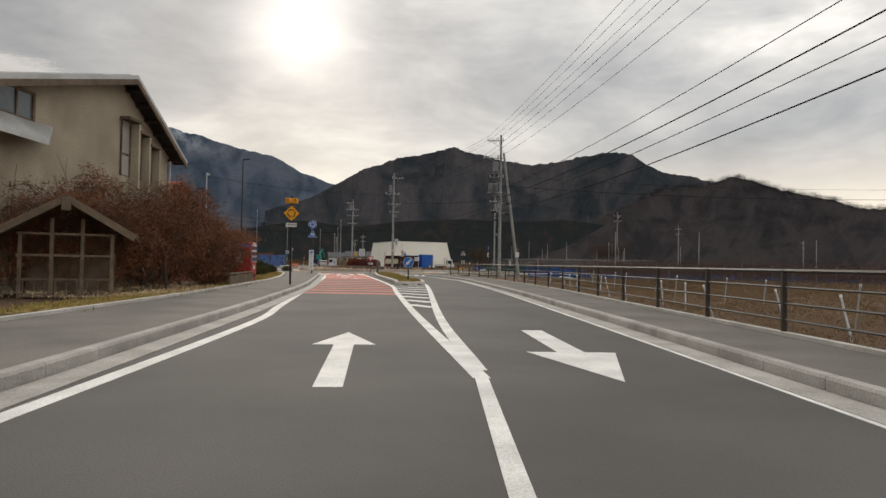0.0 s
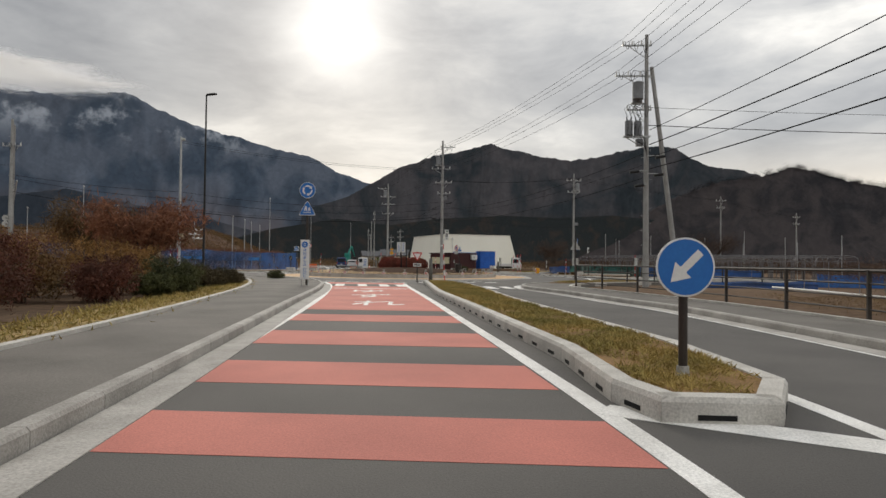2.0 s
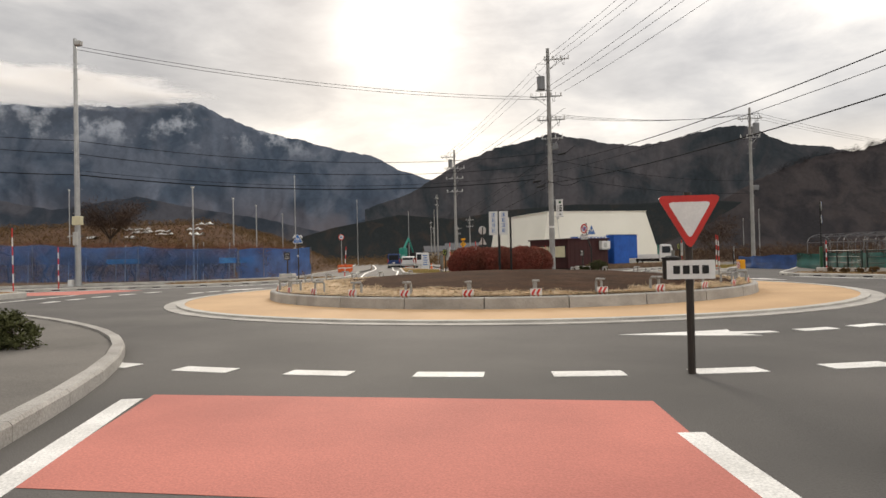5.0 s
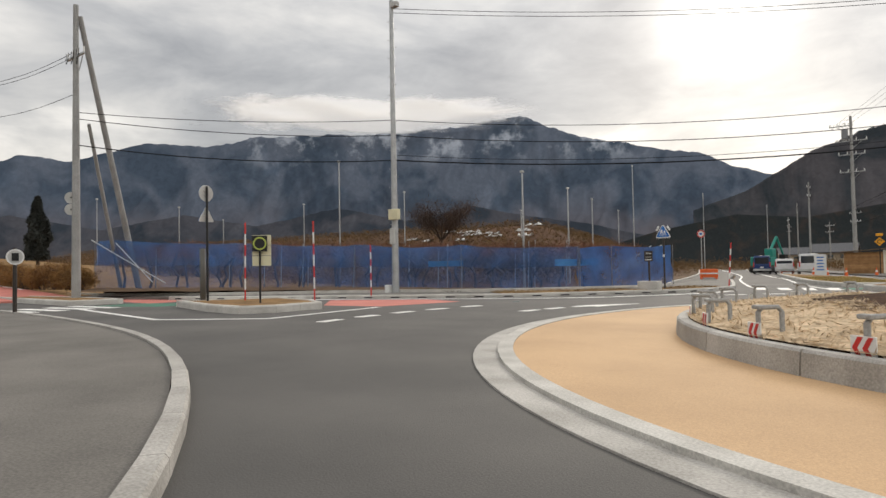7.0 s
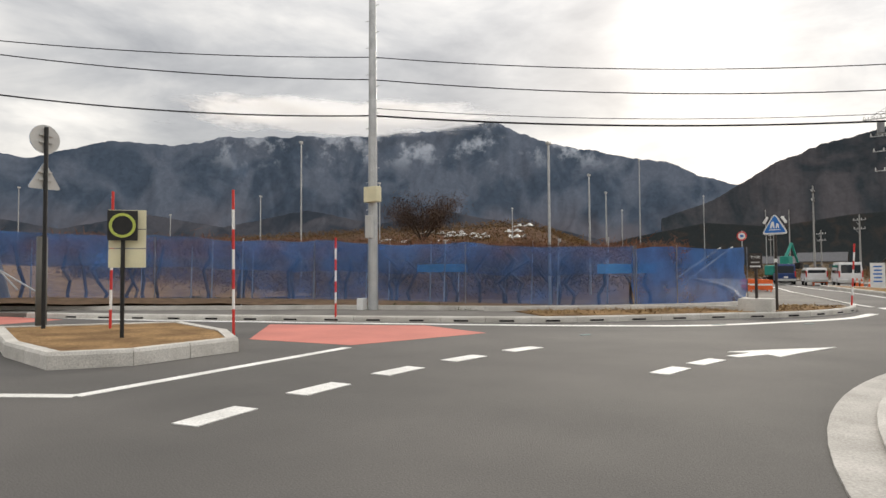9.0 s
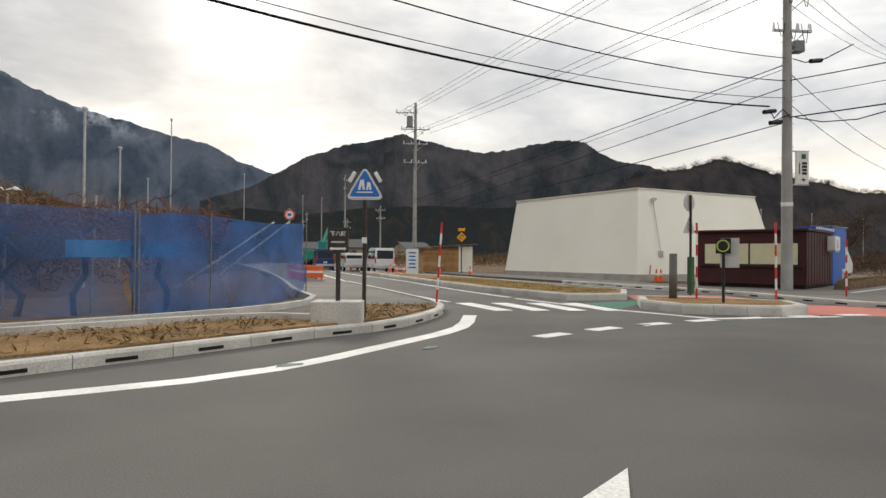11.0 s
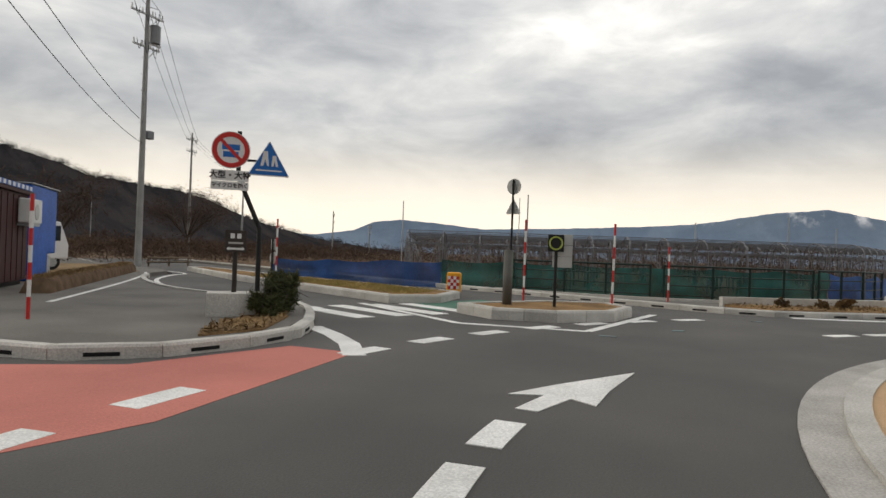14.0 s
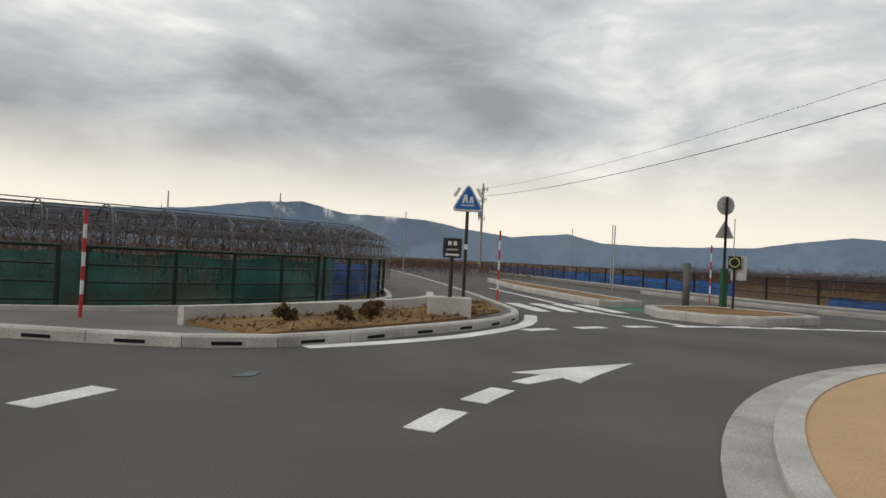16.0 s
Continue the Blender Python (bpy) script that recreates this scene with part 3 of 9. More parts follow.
RIDGE_EAST = [(6, 0.2), (10, 1.4), (14, 3.6), (18, 5.9), (22, 7.3), (25, 7.5), (27.5, 8.2), (29, 7.8), (31.5, 6.8), (33.8, 6.2), (35.2, 5.85), (36.9, 5.15), (39.6, 4.85), (41.2, 4.6), (43, 4.5), (45.5, 3.95), (47.8, 2.95), (50.2, 2.1), (52.6, 1.5), (55.4, 0.85), (60, 0.3), (63, 0.05)]
RIDGE_CEDAR = [(-30, 0.1), (-25, 1.3), (-19, 3.0), (-13, 4.1), (-8, 3.6), (-3, 4.3), (3, 4.6), (8, 4.4), (13, 4.6), (18, 4.0), (24, 4.0), (30, 2.6), (35, 1.2), (40, 0.1)]
RIDGE_FAR = [(50, 1.3), (56, 1.3), (59.3, 1.8), (61, 2.6), (63.5, 2.9), (66.8, 2.7), (71, 2.3), (78, 2.6), (84, 2.9), (89, 3.2), (94.3, 4.1), (98.4, 4.5), (102.4, 3.6), (107, 3.6), (110, 3.4), (113.2, 2.8), (117.3, 2.3), (122.3, 2.8), (125.2, 2.1), (129.5, 2.0), (137.4, 2.2), (140.2, 2.7), (143.9, 3.2), (150, 2.8), (165, 2.2), (185, 2.5), (210, 3)]
ridge("mountain", RIDGE_FAR, 4500, 0.9, MT_FAR, "distant mountain range tinted blue with painted haze, under low cloud", 0.4, 3.3)
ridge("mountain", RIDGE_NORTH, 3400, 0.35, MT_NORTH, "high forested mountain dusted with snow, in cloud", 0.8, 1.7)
ridge("mountain", RIDGE_FOOT, 1180, 0.5, MT_FOOT, "dark wooded foothills below a high mountain", 0.6, 12.3)
ridge("mountain", RIDGE_MID, 2100, 0.3, MT_MID, "wooded brown mountain with a rounded summit", 0.5, 5.1, 2.5)
ridge("hill", RIDGE_EAST, 800, 0.45, MT_EAST, "long brown hill of bare winter woods", 0.4, 7.9, 2.2)
ridge("hill", RIDGE_CEDAR, 700, 0.75, MT_CEDAR, "low dark hill of cedar woods", 0.3, 9.4)


def cloud_mat(name, color, scale, seed):
    """Thin cloud: lets the slope show through where it frays."""
    m = bpy.data.materials.new(name)
    m.use_nodes = True
    N, L = m.node_tree.nodes, m.node_tree.links
    out = N["Material Output"]
    N.remove(N["Principled BSDF"])
    dif, tra, clear = N.new("ShaderNodeBsdfDiffuse"), N.new("ShaderNodeBsdfTranslucent"), N.new("ShaderNodeBsdfTransparent")
    dif.inputs["Color"].default_value = tra.inputs["Color"].default_value = (*color, 1)
    body, veil = N.new("ShaderNodeMixShader"), N.new("ShaderNodeMixShader")
    body.inputs[0].default_value = 0.55
    L.new(dif.outputs[0], body.inputs[1])
    L.new(tra.outputs[0], body.inputs[2])
    uv = N.new("ShaderNodeUVMap")
    sep = N.new("ShaderNodeSeparateXYZ")
    L.new(uv.outputs[0], sep.inputs[0])
    size = N.new("ShaderNodeVectorMath")
    size.operation = "MULTIPLY_ADD"
    size.inputs[1].default_value, size.inputs[2].default_value = (scale, scale * 0.42, 1.0), (seed, seed, seed)
    L.new(uv.outputs[0], size.inputs[0])
    n = N.new("ShaderNodeTexNoise")
    n.inputs["Scale"].default_value, n.inputs["Detail"].default_value, n.inputs["Roughness"].default_value, n.inputs["Distortion"].default_value = 1.0, 6, 0.55, 0.4
    L.new(size.outputs[0], n.inputs["Vector"])

    def hump(value):
        # 0 at both rims, 1 in the middle
        a = N.new("ShaderNodeMath")
        a.operation = "MULTIPLY_ADD"
        a.inputs[1].default_value, a.inputs[2].default_value = 2.0, -1.0
        L.new(value, a.inputs[0])
        b = N.new("ShaderNodeMath")
        b.operation = "MULTIPLY"
        L.new(a.outputs[0], b.inputs[0])
        L.new(a.outputs[0], b.inputs[1])
        c = N.new("ShaderNodeMath")
        c.operation = "SUBTRACT"
        c.inputs[0].default_value = 1.0
        L.new(b.outputs[0], c.inputs[1])
        return c.outputs[0]

    both = N.new("ShaderNodeMath")
    both.operation = "MULTIPLY"
    L.new(hump(sep.outputs["X"]), both.inputs[0])
    L.new(hump(sep.outputs["Y"]), both.inputs[1])
    add = N.new("ShaderNodeMath")
    add.operation = "MULTIPLY_ADD"
    add.inputs[1].default_value = 0.75
    L.new(both.outputs[0], add.inputs[0])
    L.new(n.outputs["Fac"], add.inputs[2])
    r = N.new("ShaderNodeMapRange")
    r.interpolation_type = "SMOOTHSTEP"
    r.inputs["From Min"].default_value, r.inputs["From Max"].default_value = 0.62, 1.0
    r.inputs["To Min"].default_value, r.inputs["To Max"].default_value = 0.0, 0.95
    L.new(add.outputs[0], r.inputs["Value"])
    L.new(r.outputs[0], veil.inputs[0])
    L.new(clear.outputs[0], veil.inputs[1])
    L.new(body.outputs[0], veil.inputs[2])
    L.new(veil.outputs[0], out.inputs["Surface"])
    return m


def cloud_bank(a0, a1, e0, e1, dist, material, label, tilt=0.0):
    """A bank of cloud that drapes over a summit."""
    bm = bmesh.new()
    uv = bm.loops.layers.uv.new("UVMap")
    na, ne = 40, 12
    grid = []
    for j in range(ne + 1):
        row = []
        for i in range(na + 1):
            u, v = i / na, j / ne
            a, e = radians(a0 + (a1 - a0) * u), radians(e0 + (e1 - e0) * v + tilt * u)
            d = dist * (1 + 0.03 * math.sin(math.pi * v) + 0.02 * noise.noise(Vector((u * 6, v * 3, a0))))
            row.append((bm.verts.new((CX + d * math.sin(a), CY - 10 + d * math.cos(a), d * math.tan(e))), u, v))
        grid.append(row)
    for j in range(ne):
        for i in range(na):
            q = (grid[j][i], grid[j][i + 1], grid[j + 1][i + 1], grid[j + 1][i])
            f = bm.faces.new([c[0] for c in q])
            for loop, c in zip(f.loops, q):
                loop[uv].uv = (c[1], c[2])
    ob = smooth(single("cloud", bm, material, None, label, "cloud", "", "structure"))
    ob.visible_shadow = False
    return ob


cloud_bank(-60, -28.0, 11.9, 15.6, 3200, cloud_mat("pale_cloud", (0.93, 0.93, 0.94), 7.0, 2.0), "bank of pale cloud draped over a snowy summit")


def disc(bm, r, z0, z1, n=96, r_in=0.0):
    outer = arc(0, 0, r, 0, 360, n)[:-1]
    if not r_in:
        return prism(bm, outer, z0, z1)
    inner = arc(0, 0, r_in, 0, 360, n)[:-1]
    rings = [[bm.verts.new((x, y, z)) for x, y in pts] for pts, z in ((outer, z0), (outer, z1), (inner, z1), (inner, z0))]
    for k in range(n):
        for a in range(4):
            p, q = rings[a], rings[(a + 1) % 4]
            bm.faces.new((p[k], p[(k + 1) % n], q[(k + 1) % n], q[k]))
    return bm


# bare trees along the crest of the eastern hill
def crest_trees():
    rng = np.random.default_rng(41)
    P, S = [], []
    for k in range(330):
        a = 19 + 38 * rng.random()
        e = float(np.interp(a, [p[0] for p in RIDGE_EAST], [p[1] for p in RIDGE_EAST]))
        d = 800 * (0.985 + 0.02 * rng.random())
        h = 4.5 + 5 * rng.random() ** 2
        c = np.array([CX + d * math.sin(radians(a)), CY - 10 + d * math.cos(radians(a)), 800 * math.tan(radians(e)) - 1.5 + h * 0.42])
        m = 110
        q = rng.normal(size=(m, 3)) * np.array([0.34, 0.34, 0.22]) * h
        P.append(c + q)
        S.append(np.full(m, 0.035 * h))
    plant("ridge_trees", cloud(np.concatenate(P), np.concatenate(S), 2.4, 0.5, 42), MT_EAST, None, "bare trees standing along the crest of a brown hill", "trees", kind="stuff")


crest_trees()


# ---- road markings ----
LIFT = [0.005]


def lift():
    """Each painted piece lies a hair above the one before."""
    LIFT[0] += 0.00006
    return LIFT[0]


def line(name, pts, width=0.15, z=None, material=None, step=1.0):
    z = z or lift()
    return part(name, ribbon(bmesh.new(), dense(pts, step) if len(pts) > 2 else pts, width, z - 0.004 if z > 0.1 else 0.0015, z), material or WHITE_PAINT, ROAD)


def patch(name, pts, material, z=0.004):
    return part(name, mesh_prism(pts, 0.0012, z), material, ROAD)


def bar(name, p, q, width):
    return part(name, ribbon(bmesh.new(), [p, q], width, 0.0015, lift()), WHITE_PAINT, ROAD)


LANE_L = [(1.2, -15), (0.8, 5), (0.2, 19), (-0.6, 25), (-2.2, 36), (-5.1, 55.5), (-6.8, 64.9), (-8.2, 71.2), (-9.5, 75.4)]
LANE_R = [(4.4, 14), (3.2, 23.5), (2.0, 34.2), (1.2, 41.5), (-0.7, 52.8), (-2.2, 61.4), (-3.8, 70.2), (-4.5, 74.6)]


def lane_x(pts, y):
    return float(np.interp(y, [p[1] for p in pts], [p[0] for p in pts]))


line("edge_line", LANE_L, 0.2)
line("edge_line", LANE_R, 0.2)
line("edge_line", [(4.4, -15), (4.4, 14)], 0.15)
line("edge_line", [(4.4, 14.5), (3.9, 22), (3.35, 37), (3.0, 44), (2.5, 49.5)], 0.2)
line("edge_line", [(7.75, -15), (7.7, 5), (7.5, 14.5), (7.15, 24), (6.55, 37.5), (5.25, 54), (4.35, 58.5), (3.3, 63.8), (1.95, 69.2)], 0.15)
# red bars in the approach lane, then solid red up to the crossing
for y0, y1 in ((31.9, 33.1), (34.2, 35.4), (36.4, 37.4), (38.5, 39.6), (41.0, 42.2), (43.5, 45.0), (46.7, 48.6), (50.6, 52.3)):
    patch("red_bar", [(lane_x(LANE_L, y0) + 0.1, y0), (lane_x(LANE_R, y0) - 0.1, y0), (lane_x(LANE_R, y1) - 0.1, y1), (lane_x(LANE_L, y1) + 0.1, y1)], RED_PAINT)
for y0, y1 in ((53.8, 61.6), (61.6, 69.9), (73.1, 75.6)):
    patch("red_bar", [(lane_x(LANE_L, y0) + 0.1, y0), (lane_x(LANE_R, y0) - 0.1, y0), (lane_x(LANE_R, y1) - 0.1, y1), (lane_x(LANE_L, y1) + 0.1, y1)], RED_PAINT)
bar("give_way_line", (-7.05, 67.25), (-3.45, 67.25), 0.3)
for ch, x, y in (("\u3086", -4.95, 64.6), ("\u305a", -4.15, 60.7), ("\u308c", -3.25, 56.6)):
    text(ch, 1.75, WHITE_PAINT, ROAD, Matrix.Translation((x, y, 0.006)) @ pose(0, 0, 0, 0, 0, 9) @ Matrix.Diagonal((1.0, 1.45, 1, 1)), "road_lettering", 0.002)
for x in (-7.55, -6.3, -5.1, -4.15):
    bar("crosswalk_bar", (x + 0.1, 70.1), (x - 0.45, 72.9), 0.5)
# hatching before the splitter island
for k in range(8):
    y = 25.2 + 2.35 * k
    bar("hatch_bar", (lane_x(LANE_R, y + 1.0) + 0.05, y + 1.0), (lane_x([(4.4, 14.5), (3.9, 22), (3.35, 37), (3.0, 44)], y) - 0.05, y - 0.1), 0.42)


def arrow_marking(x, y, yaw, length=5.0, head=1.7, w=0.95, shaft=0.15):
    pts = [(-shaft, -length), (shaft, -length), (shaft, -head), (w / 2, -head), (0, 0), (-w / 2, -head), (-shaft, -head)]
    ob = part("arrow_marking", mesh_prism(pts, 0.0015, lift()), WHITE_PAINT, ROAD)
    ob.matrix_local = pose(x, y, 0, 0, 0, yaw)


arrow_marking(2.3, 18.3, 6)
arrow_marking(5.95, 13.9, 183, 5.3, 2.3, 1.3, 0.2)
# lines round the other corners and noses
line("edge_line", [(-60, 95.2), (-48, 94.9), (-42, 95.4), (-36.5, 96.5), (-32, 98.1), (-26.4, 100.3), (-23.6, 101.6), (-21.7, 102.8), (-20.2, 104.9), (-18.9, 107.1), (-18.35, 109.6)], 0.3)
line("edge_line", [(-18.4, 113.8), (-19.2, 116.5), (-22.1, 128), (-27.1, 150), (-42, 203)], 0.15)
line("edge_line", [(6.5, 103.4), (6.9, 102.2), (7.8, 100.4), (9.6, 98.3), (11.7, 97.0)], 0.3)
line("edge_line", [(15.9, 96.0), (24.2, 93.8), (40, 90.2), (75, 83.4)], 0.15)
line("edge_line", [(-4.8, 109.5), (-3.7, 110.3), (-2.6, 111.6)], 0.3)
line("edge_line", [(0.4, 113.4), (1.0, 115.5), (1.6, 118.2), (3.2, 120.9), (5.6, 123.8), (8.6, 126.1), (10.2, 126.9), (11.5, 129.8), (14.0, 136.0), (20.8, 147.5)], 0.15)
line("edge_line", [(-16.2, 115.9), (-17.3, 120), (-20.0, 132), (-23.0, 142.5), (-37, 200)], 0.15)
line("nose_line", [(-14.9, 111.9), (-13.1, 108.8)], 0.18)
line("nose_line", [(-13.1, 108.8), (-9.8, 109.2)], 0.18)
line("nose_line", [(-16.1, 115.3), (-14.9, 111.9)], 0.18)
line("nose_line", [(-28.0, 88.4), (-25.3, 90.0)], 0.18)
line("nose_line", [(-25.3, 90.0), (-25.9, 94.9)], 0.18)
line("nose_line", [(-37.0, 90.0), (-28.0, 88.4)], 0.18)
line("nose_line", [(-0.4, 109.8), (-0.1, 107.4)], 0.18)
line("nose_line", [(-0.1, 107.4), (4.6, 106.6)], 0.18)
line("nose_line", [(-0.4, 109.8), (2.2, 113.4)], 0.18)
line("nose_line", [(12.9, 94.2), (9.6, 94.0)], 0.18)
line("nose_line", [(9.6, 94.0), (8.9, 88.0)], 0.18)
line("nose_line", [(12.9, 94.2), (25.4, 91.5)], 0.18)
line("edge_line", [(2.1, 69.4), (2.0, 72.2), (3.0, 75.5)], 0.3)
line("edge_line", [(-7.9, 119.0), (-9.7, 122.5), (-13.0, 131.0), (-18.0, 146.0)], 0.15)
line("edge_line", [(-3.4, 117.0), (-1.3, 118.65), (2.1, 121.4), (5.9, 124.7), (7.4, 126.3)], 0.12, 0.131)
# dashes across the arms
for a0, a1 in ((91, 132), (48, 80), (-20, 18), (-106, -62), (168, 190)):
    a = a0
    while a < a1:
        pts = arc(CX, CY, 16.5, a, a + 2.7, 4)
        part("give_way_dash", ribbon(bmesh.new(), pts, 0.3, 0.0015, lift()), WHITE_PAINT, ROAD)
        a += 5.3


def lane_mark(a0):
    """Two dashes and a long barbed arrow along the circling lane, clockwise from the bearing a0."""
    for s in (0.0, 4.8):
        part("lane_dash", ribbon(bmesh.new(), arc(CX, CY, 13.6, a0 - s + 1.5, a0 - s - 1.5, 4), 0.26, 0.0015, lift()), WHITE_PAINT, ROAD)
    a = a0 - 8.2
    pts = []
    for t, h in ((0, 0.10), (0.26, 0.13), (0.2, 0.42), (0.5, 0.26), (1.0, 0.01)):
        pts.append((13.6 - 0.35 * t + h, a - 10.6 * t))
    for t, h in ((0.5, 0.26), (0.2, 0.42), (0.26, 0.13), (0, 0.10)):
        pts.append((13.6 - 0.35 * t - h, a - 10.6 * t))
    pts = [(CX + r * math.cos(radians(q)), CY + r * math.sin(radians(q))) for r, q in pts]
    part("arrow_marking", mesh_prism(pts, 0.0015, lift()), WHITE_PAINT, ROAD)


for a in (171.7, 96.0, 45.7, -60.0):
    lane_mark(a)
# crossings of the other arms
for k in range(4):
    bar("crosswalk_bar", (-18.05 + 1.03 * k, 113.35), (-17.35 + 0.93 * k, 110.8), 0.48)
for k in range(4):
    bar("crosswalk_bar", (0.35 + 0.85 * k, 114.0 - 0.5 * k), (-0.75 + 0.85 * k, 111.6 - 0.45 * k), 0.45)
for k in range(4):
    bar("crosswalk_bar", (15.75, 95.4 - 0.85 * k), (12.85, 95.95 - 0.85 * k), 0.45)
for k in range(4):
    bar("crosswalk_bar", (-38.6, 87.9 + 0.9 * k), (-35.6, 88.2 + 0.9 * k), 0.45)
for k in range(3):
    bar("crosswalk_bar", (0.75 + 0.85 * k, 69.0 + 0.2 * k), (0.35 + 0.85 * k, 71.6 + 0.2 * k), 0.45)
patch("red_crossing", [(-9.9, 111.3), (-10.5, 109.75), (-8.2, 109.2), (-4.6, 109.6), (-4.6, 110.6), (-6.7, 111.2), (-7.5, 112.4), (-8.5, 112.9)], RED_PAINT)
patch("red_crossing", [(-12.7, 113.6), (-11.8, 117.1), (-8.3, 117.1), (-8.1, 113.4), (-9.4, 112.2)], RED_PAINT)
patch("red_crossing", [(-31.2, 97.6), (-28.6, 94.9), (-26.1, 95.2), (-25.2, 98.5), (-27.5, 99.4)], RED_PAINT)
patch("red_crossing", [(-62, 93.6), (-62, 95.0), (-48, 94.7), (-42, 95.2), (-38, 95.6), (-37.4, 93.2), (-42, 93.6), (-50, 93.5)], RED_PAINT)
patch("green_patch", [(-14.6, 113.3), (-14.2, 111.4), (-12.8, 113.3), (-12.5, 114.6)], GREEN_PAINT)
patch("green_patch", [(-38.2, 93.0), (-37.8, 90.9), (-34.7, 92.0), (-33.8, 94.6)], GREEN_PAINT)
patch("green_patch", [(2.8, 112.6), (1.7, 111.1), (4.5, 109.4), (5.9, 111.5)], GREEN_PAINT)
patch("green_patch", [(15.0, 92.4), (13.2, 92.5), (13.4, 90.1), (15.2, 90.7)], GREEN_PAINT)


# ---- kerbs and pavements ----
def kerb_mesh(length, h=0.16, w=0.17):
    """A precast kerb stone with a sloping face and eased top edge."""
    prof = [(0, -0.05), (0, h * 0.8), (0.025, h), (w, h), (w, -0.05)]
    bm = bmesh.new()
    ends = [[bm.verts.new((x, y, z)) for y, z in prof] for x in (0.006, length - 0.006)]
    for k in range(5):
        bm.faces.new((ends[0][k], ends[0][(k + 1) % 5], ends[1][(k + 1) % 5], ends[1][k]))
    bm.faces.new(ends[0])
    bm.faces.new(ends[1][::-1])
    bmesh.ops.recalc_face_normals(bm, faces=bm.faces)
    me = bpy.data.meshes.new("kerb_stone")
    bm.to_mesh(me)
    bm.free()
    return me


def kerb_run(parent, pts, step, material, h=0.16, w=0.17, near=None, slots=False):
    """Kerb stones along a plan line, their bodies to the left of it. Stones far off are joined into one."""
    me = kerb_mesh(step, h, w)
    me.materials.append(material)
    slot = mesh_box(step * 0.30, step * 0.62, -0.006, 0.02, 0.03, 0.075)
    sm = bpy.data.meshes.new("drain_slot")
    slot.to_mesh(sm)
    slot.free()
    sm.materials.append(GAP)
    for p, q in zip(pts, pts[1:]):
        a, b = Vector(p), Vector(q)
        if near and not near(a):
            continue
        m = pose(a.x, a.y, 0, 0, 0, math.degrees(math.atan2(b.y - a.y, b.x - a.x))) @ Matrix.Diagonal(((b - a).length / step, 1, 1, 1))
        ob = new("kerb_stone", me)
        ob.parent, ob.matrix_local = parent, m
        if slots:
            so = new("drain_slot", sm)
            so.parent, so.matrix_local = parent, m


# pavements: the slab between a kerb line and its outer line (kerb on the road side)
def pavement(name, kerb, outer, label, side, material=None, fall=0.0):
    k = dense(kerb, 2.0)
    back = [p for p in outer]
    inner = shifted(k, side * 0.17)
    ob = tagged(link(name, slab(inner + back[::-1], -0.3, 0.125), material or OLD_ASPHALT), label, "pavement", "", "structure")
    if fall:
        far = {(round(x, 3), round(y, 3)) for x, y in back}
        for v in ob.data.vertices:
            if v.co.z > 0 and (round(v.co.x, 3), round(v.co.y, 3)) in far:
                v.co.z -= fall
    return ob


SW_OUT = [(-2.6, -20), (-3.2, 5), (-3.8, 20.4), (-4.2, 26.4), (-5.0, 34), (-6.4, 45.6), (-8.4, 56), (-10.6, 65), (-13.6, 73.5), (-17.0, 78.6), (-22, 81.5), (-28, 83.0), (-37, 84), (-60, 85), (-90, 85.7)]
S_OUT = [(9.9, -20), (9.95, 5), (9.9, 15.5), (9.6, 27), (9.3, 38), (8.1, 52), (6.9, 60), (5.2, 66.2), (4.6, 69.2), (5.4, 72.8), (7.3, 76.2), (10.8, 79.2), (15, 80.9), (22, 80.6), (40, 77.4), (75, 70.2)]
E_OUT = [(75, 87.0), (40, 94.0), (27, 96.9), (18.0, 98.8), (15.2, 99.9), (13.6, 101.9), (12.5, 103.4), (11.3, 105.9), (11.1, 108.5), (11.7, 112.4), (14.0, 117.5), (17.4, 123.8), (30, 147)]
NE_OUT = [(17.5, 149), (5.6, 130.0), (1.6, 123.6), (-2.5, 121.0), (-5.0, 121.2), (-7.2, 124.5), (-9.4, 131), (-14.5, 146), (-33, 206)]
NW_OUT = [(-46, 204), (-31.0, 150), (-25.6, 128), (-23.2, 116.5), (-22.1, 112.2), (-22.6, 109.6), (-24.0, 107.6), (-26.2, 105.4), (-28.6, 103.8), (-33, 102.0), (-37.5, 99.0), (-42, 96.6), (-46, 95.4), (-60, 96.0), (-90, 99)]
PAVE = [
    pavement("pavement", KERB_SW, SW_OUT, "asphalt footpath with a concrete kerb along the approach road", 1),
    pavement("pavement", KERB_S, S_OUT, "asphalt footpath beside a dark steel railing", -1),
    pavement("pavement", KERB_E, E_OUT, "asphalt footpath along a green steel fence", -1, None, 0.14),
    pavement("pavement", KERB_NE, NE_OUT, "asphalt forecourt beside a maroon kiosk", -1),
    pavement("pavement", KERB_NW, NW_OUT, "asphalt footpath below blue netting", -1),
]


def near_stones(a):
    return (a - Vector((CX, CY))).length < 34 or (abs(a.x) < 14 and 8 < a.y < 80)


for pv, line_pts, flip in ((PAVE[0], KERB_SW, False), (PAVE[1], KERB_S, True), (PAVE[2], KERB_E, True), (PAVE[3], KERB_NE, True), (PAVE[4], KERB_NW, True)):
    pts = dense(line_pts, 1.2)
    if flip:
        pts = pts[::-1]
    kerb_run(pv, pts, 1.2, PALE_CONCRETE if pv in PAVE[2:] else CONCRETE, 0.16, 0.17, near_stones, slots=pv in PAVE[2:])
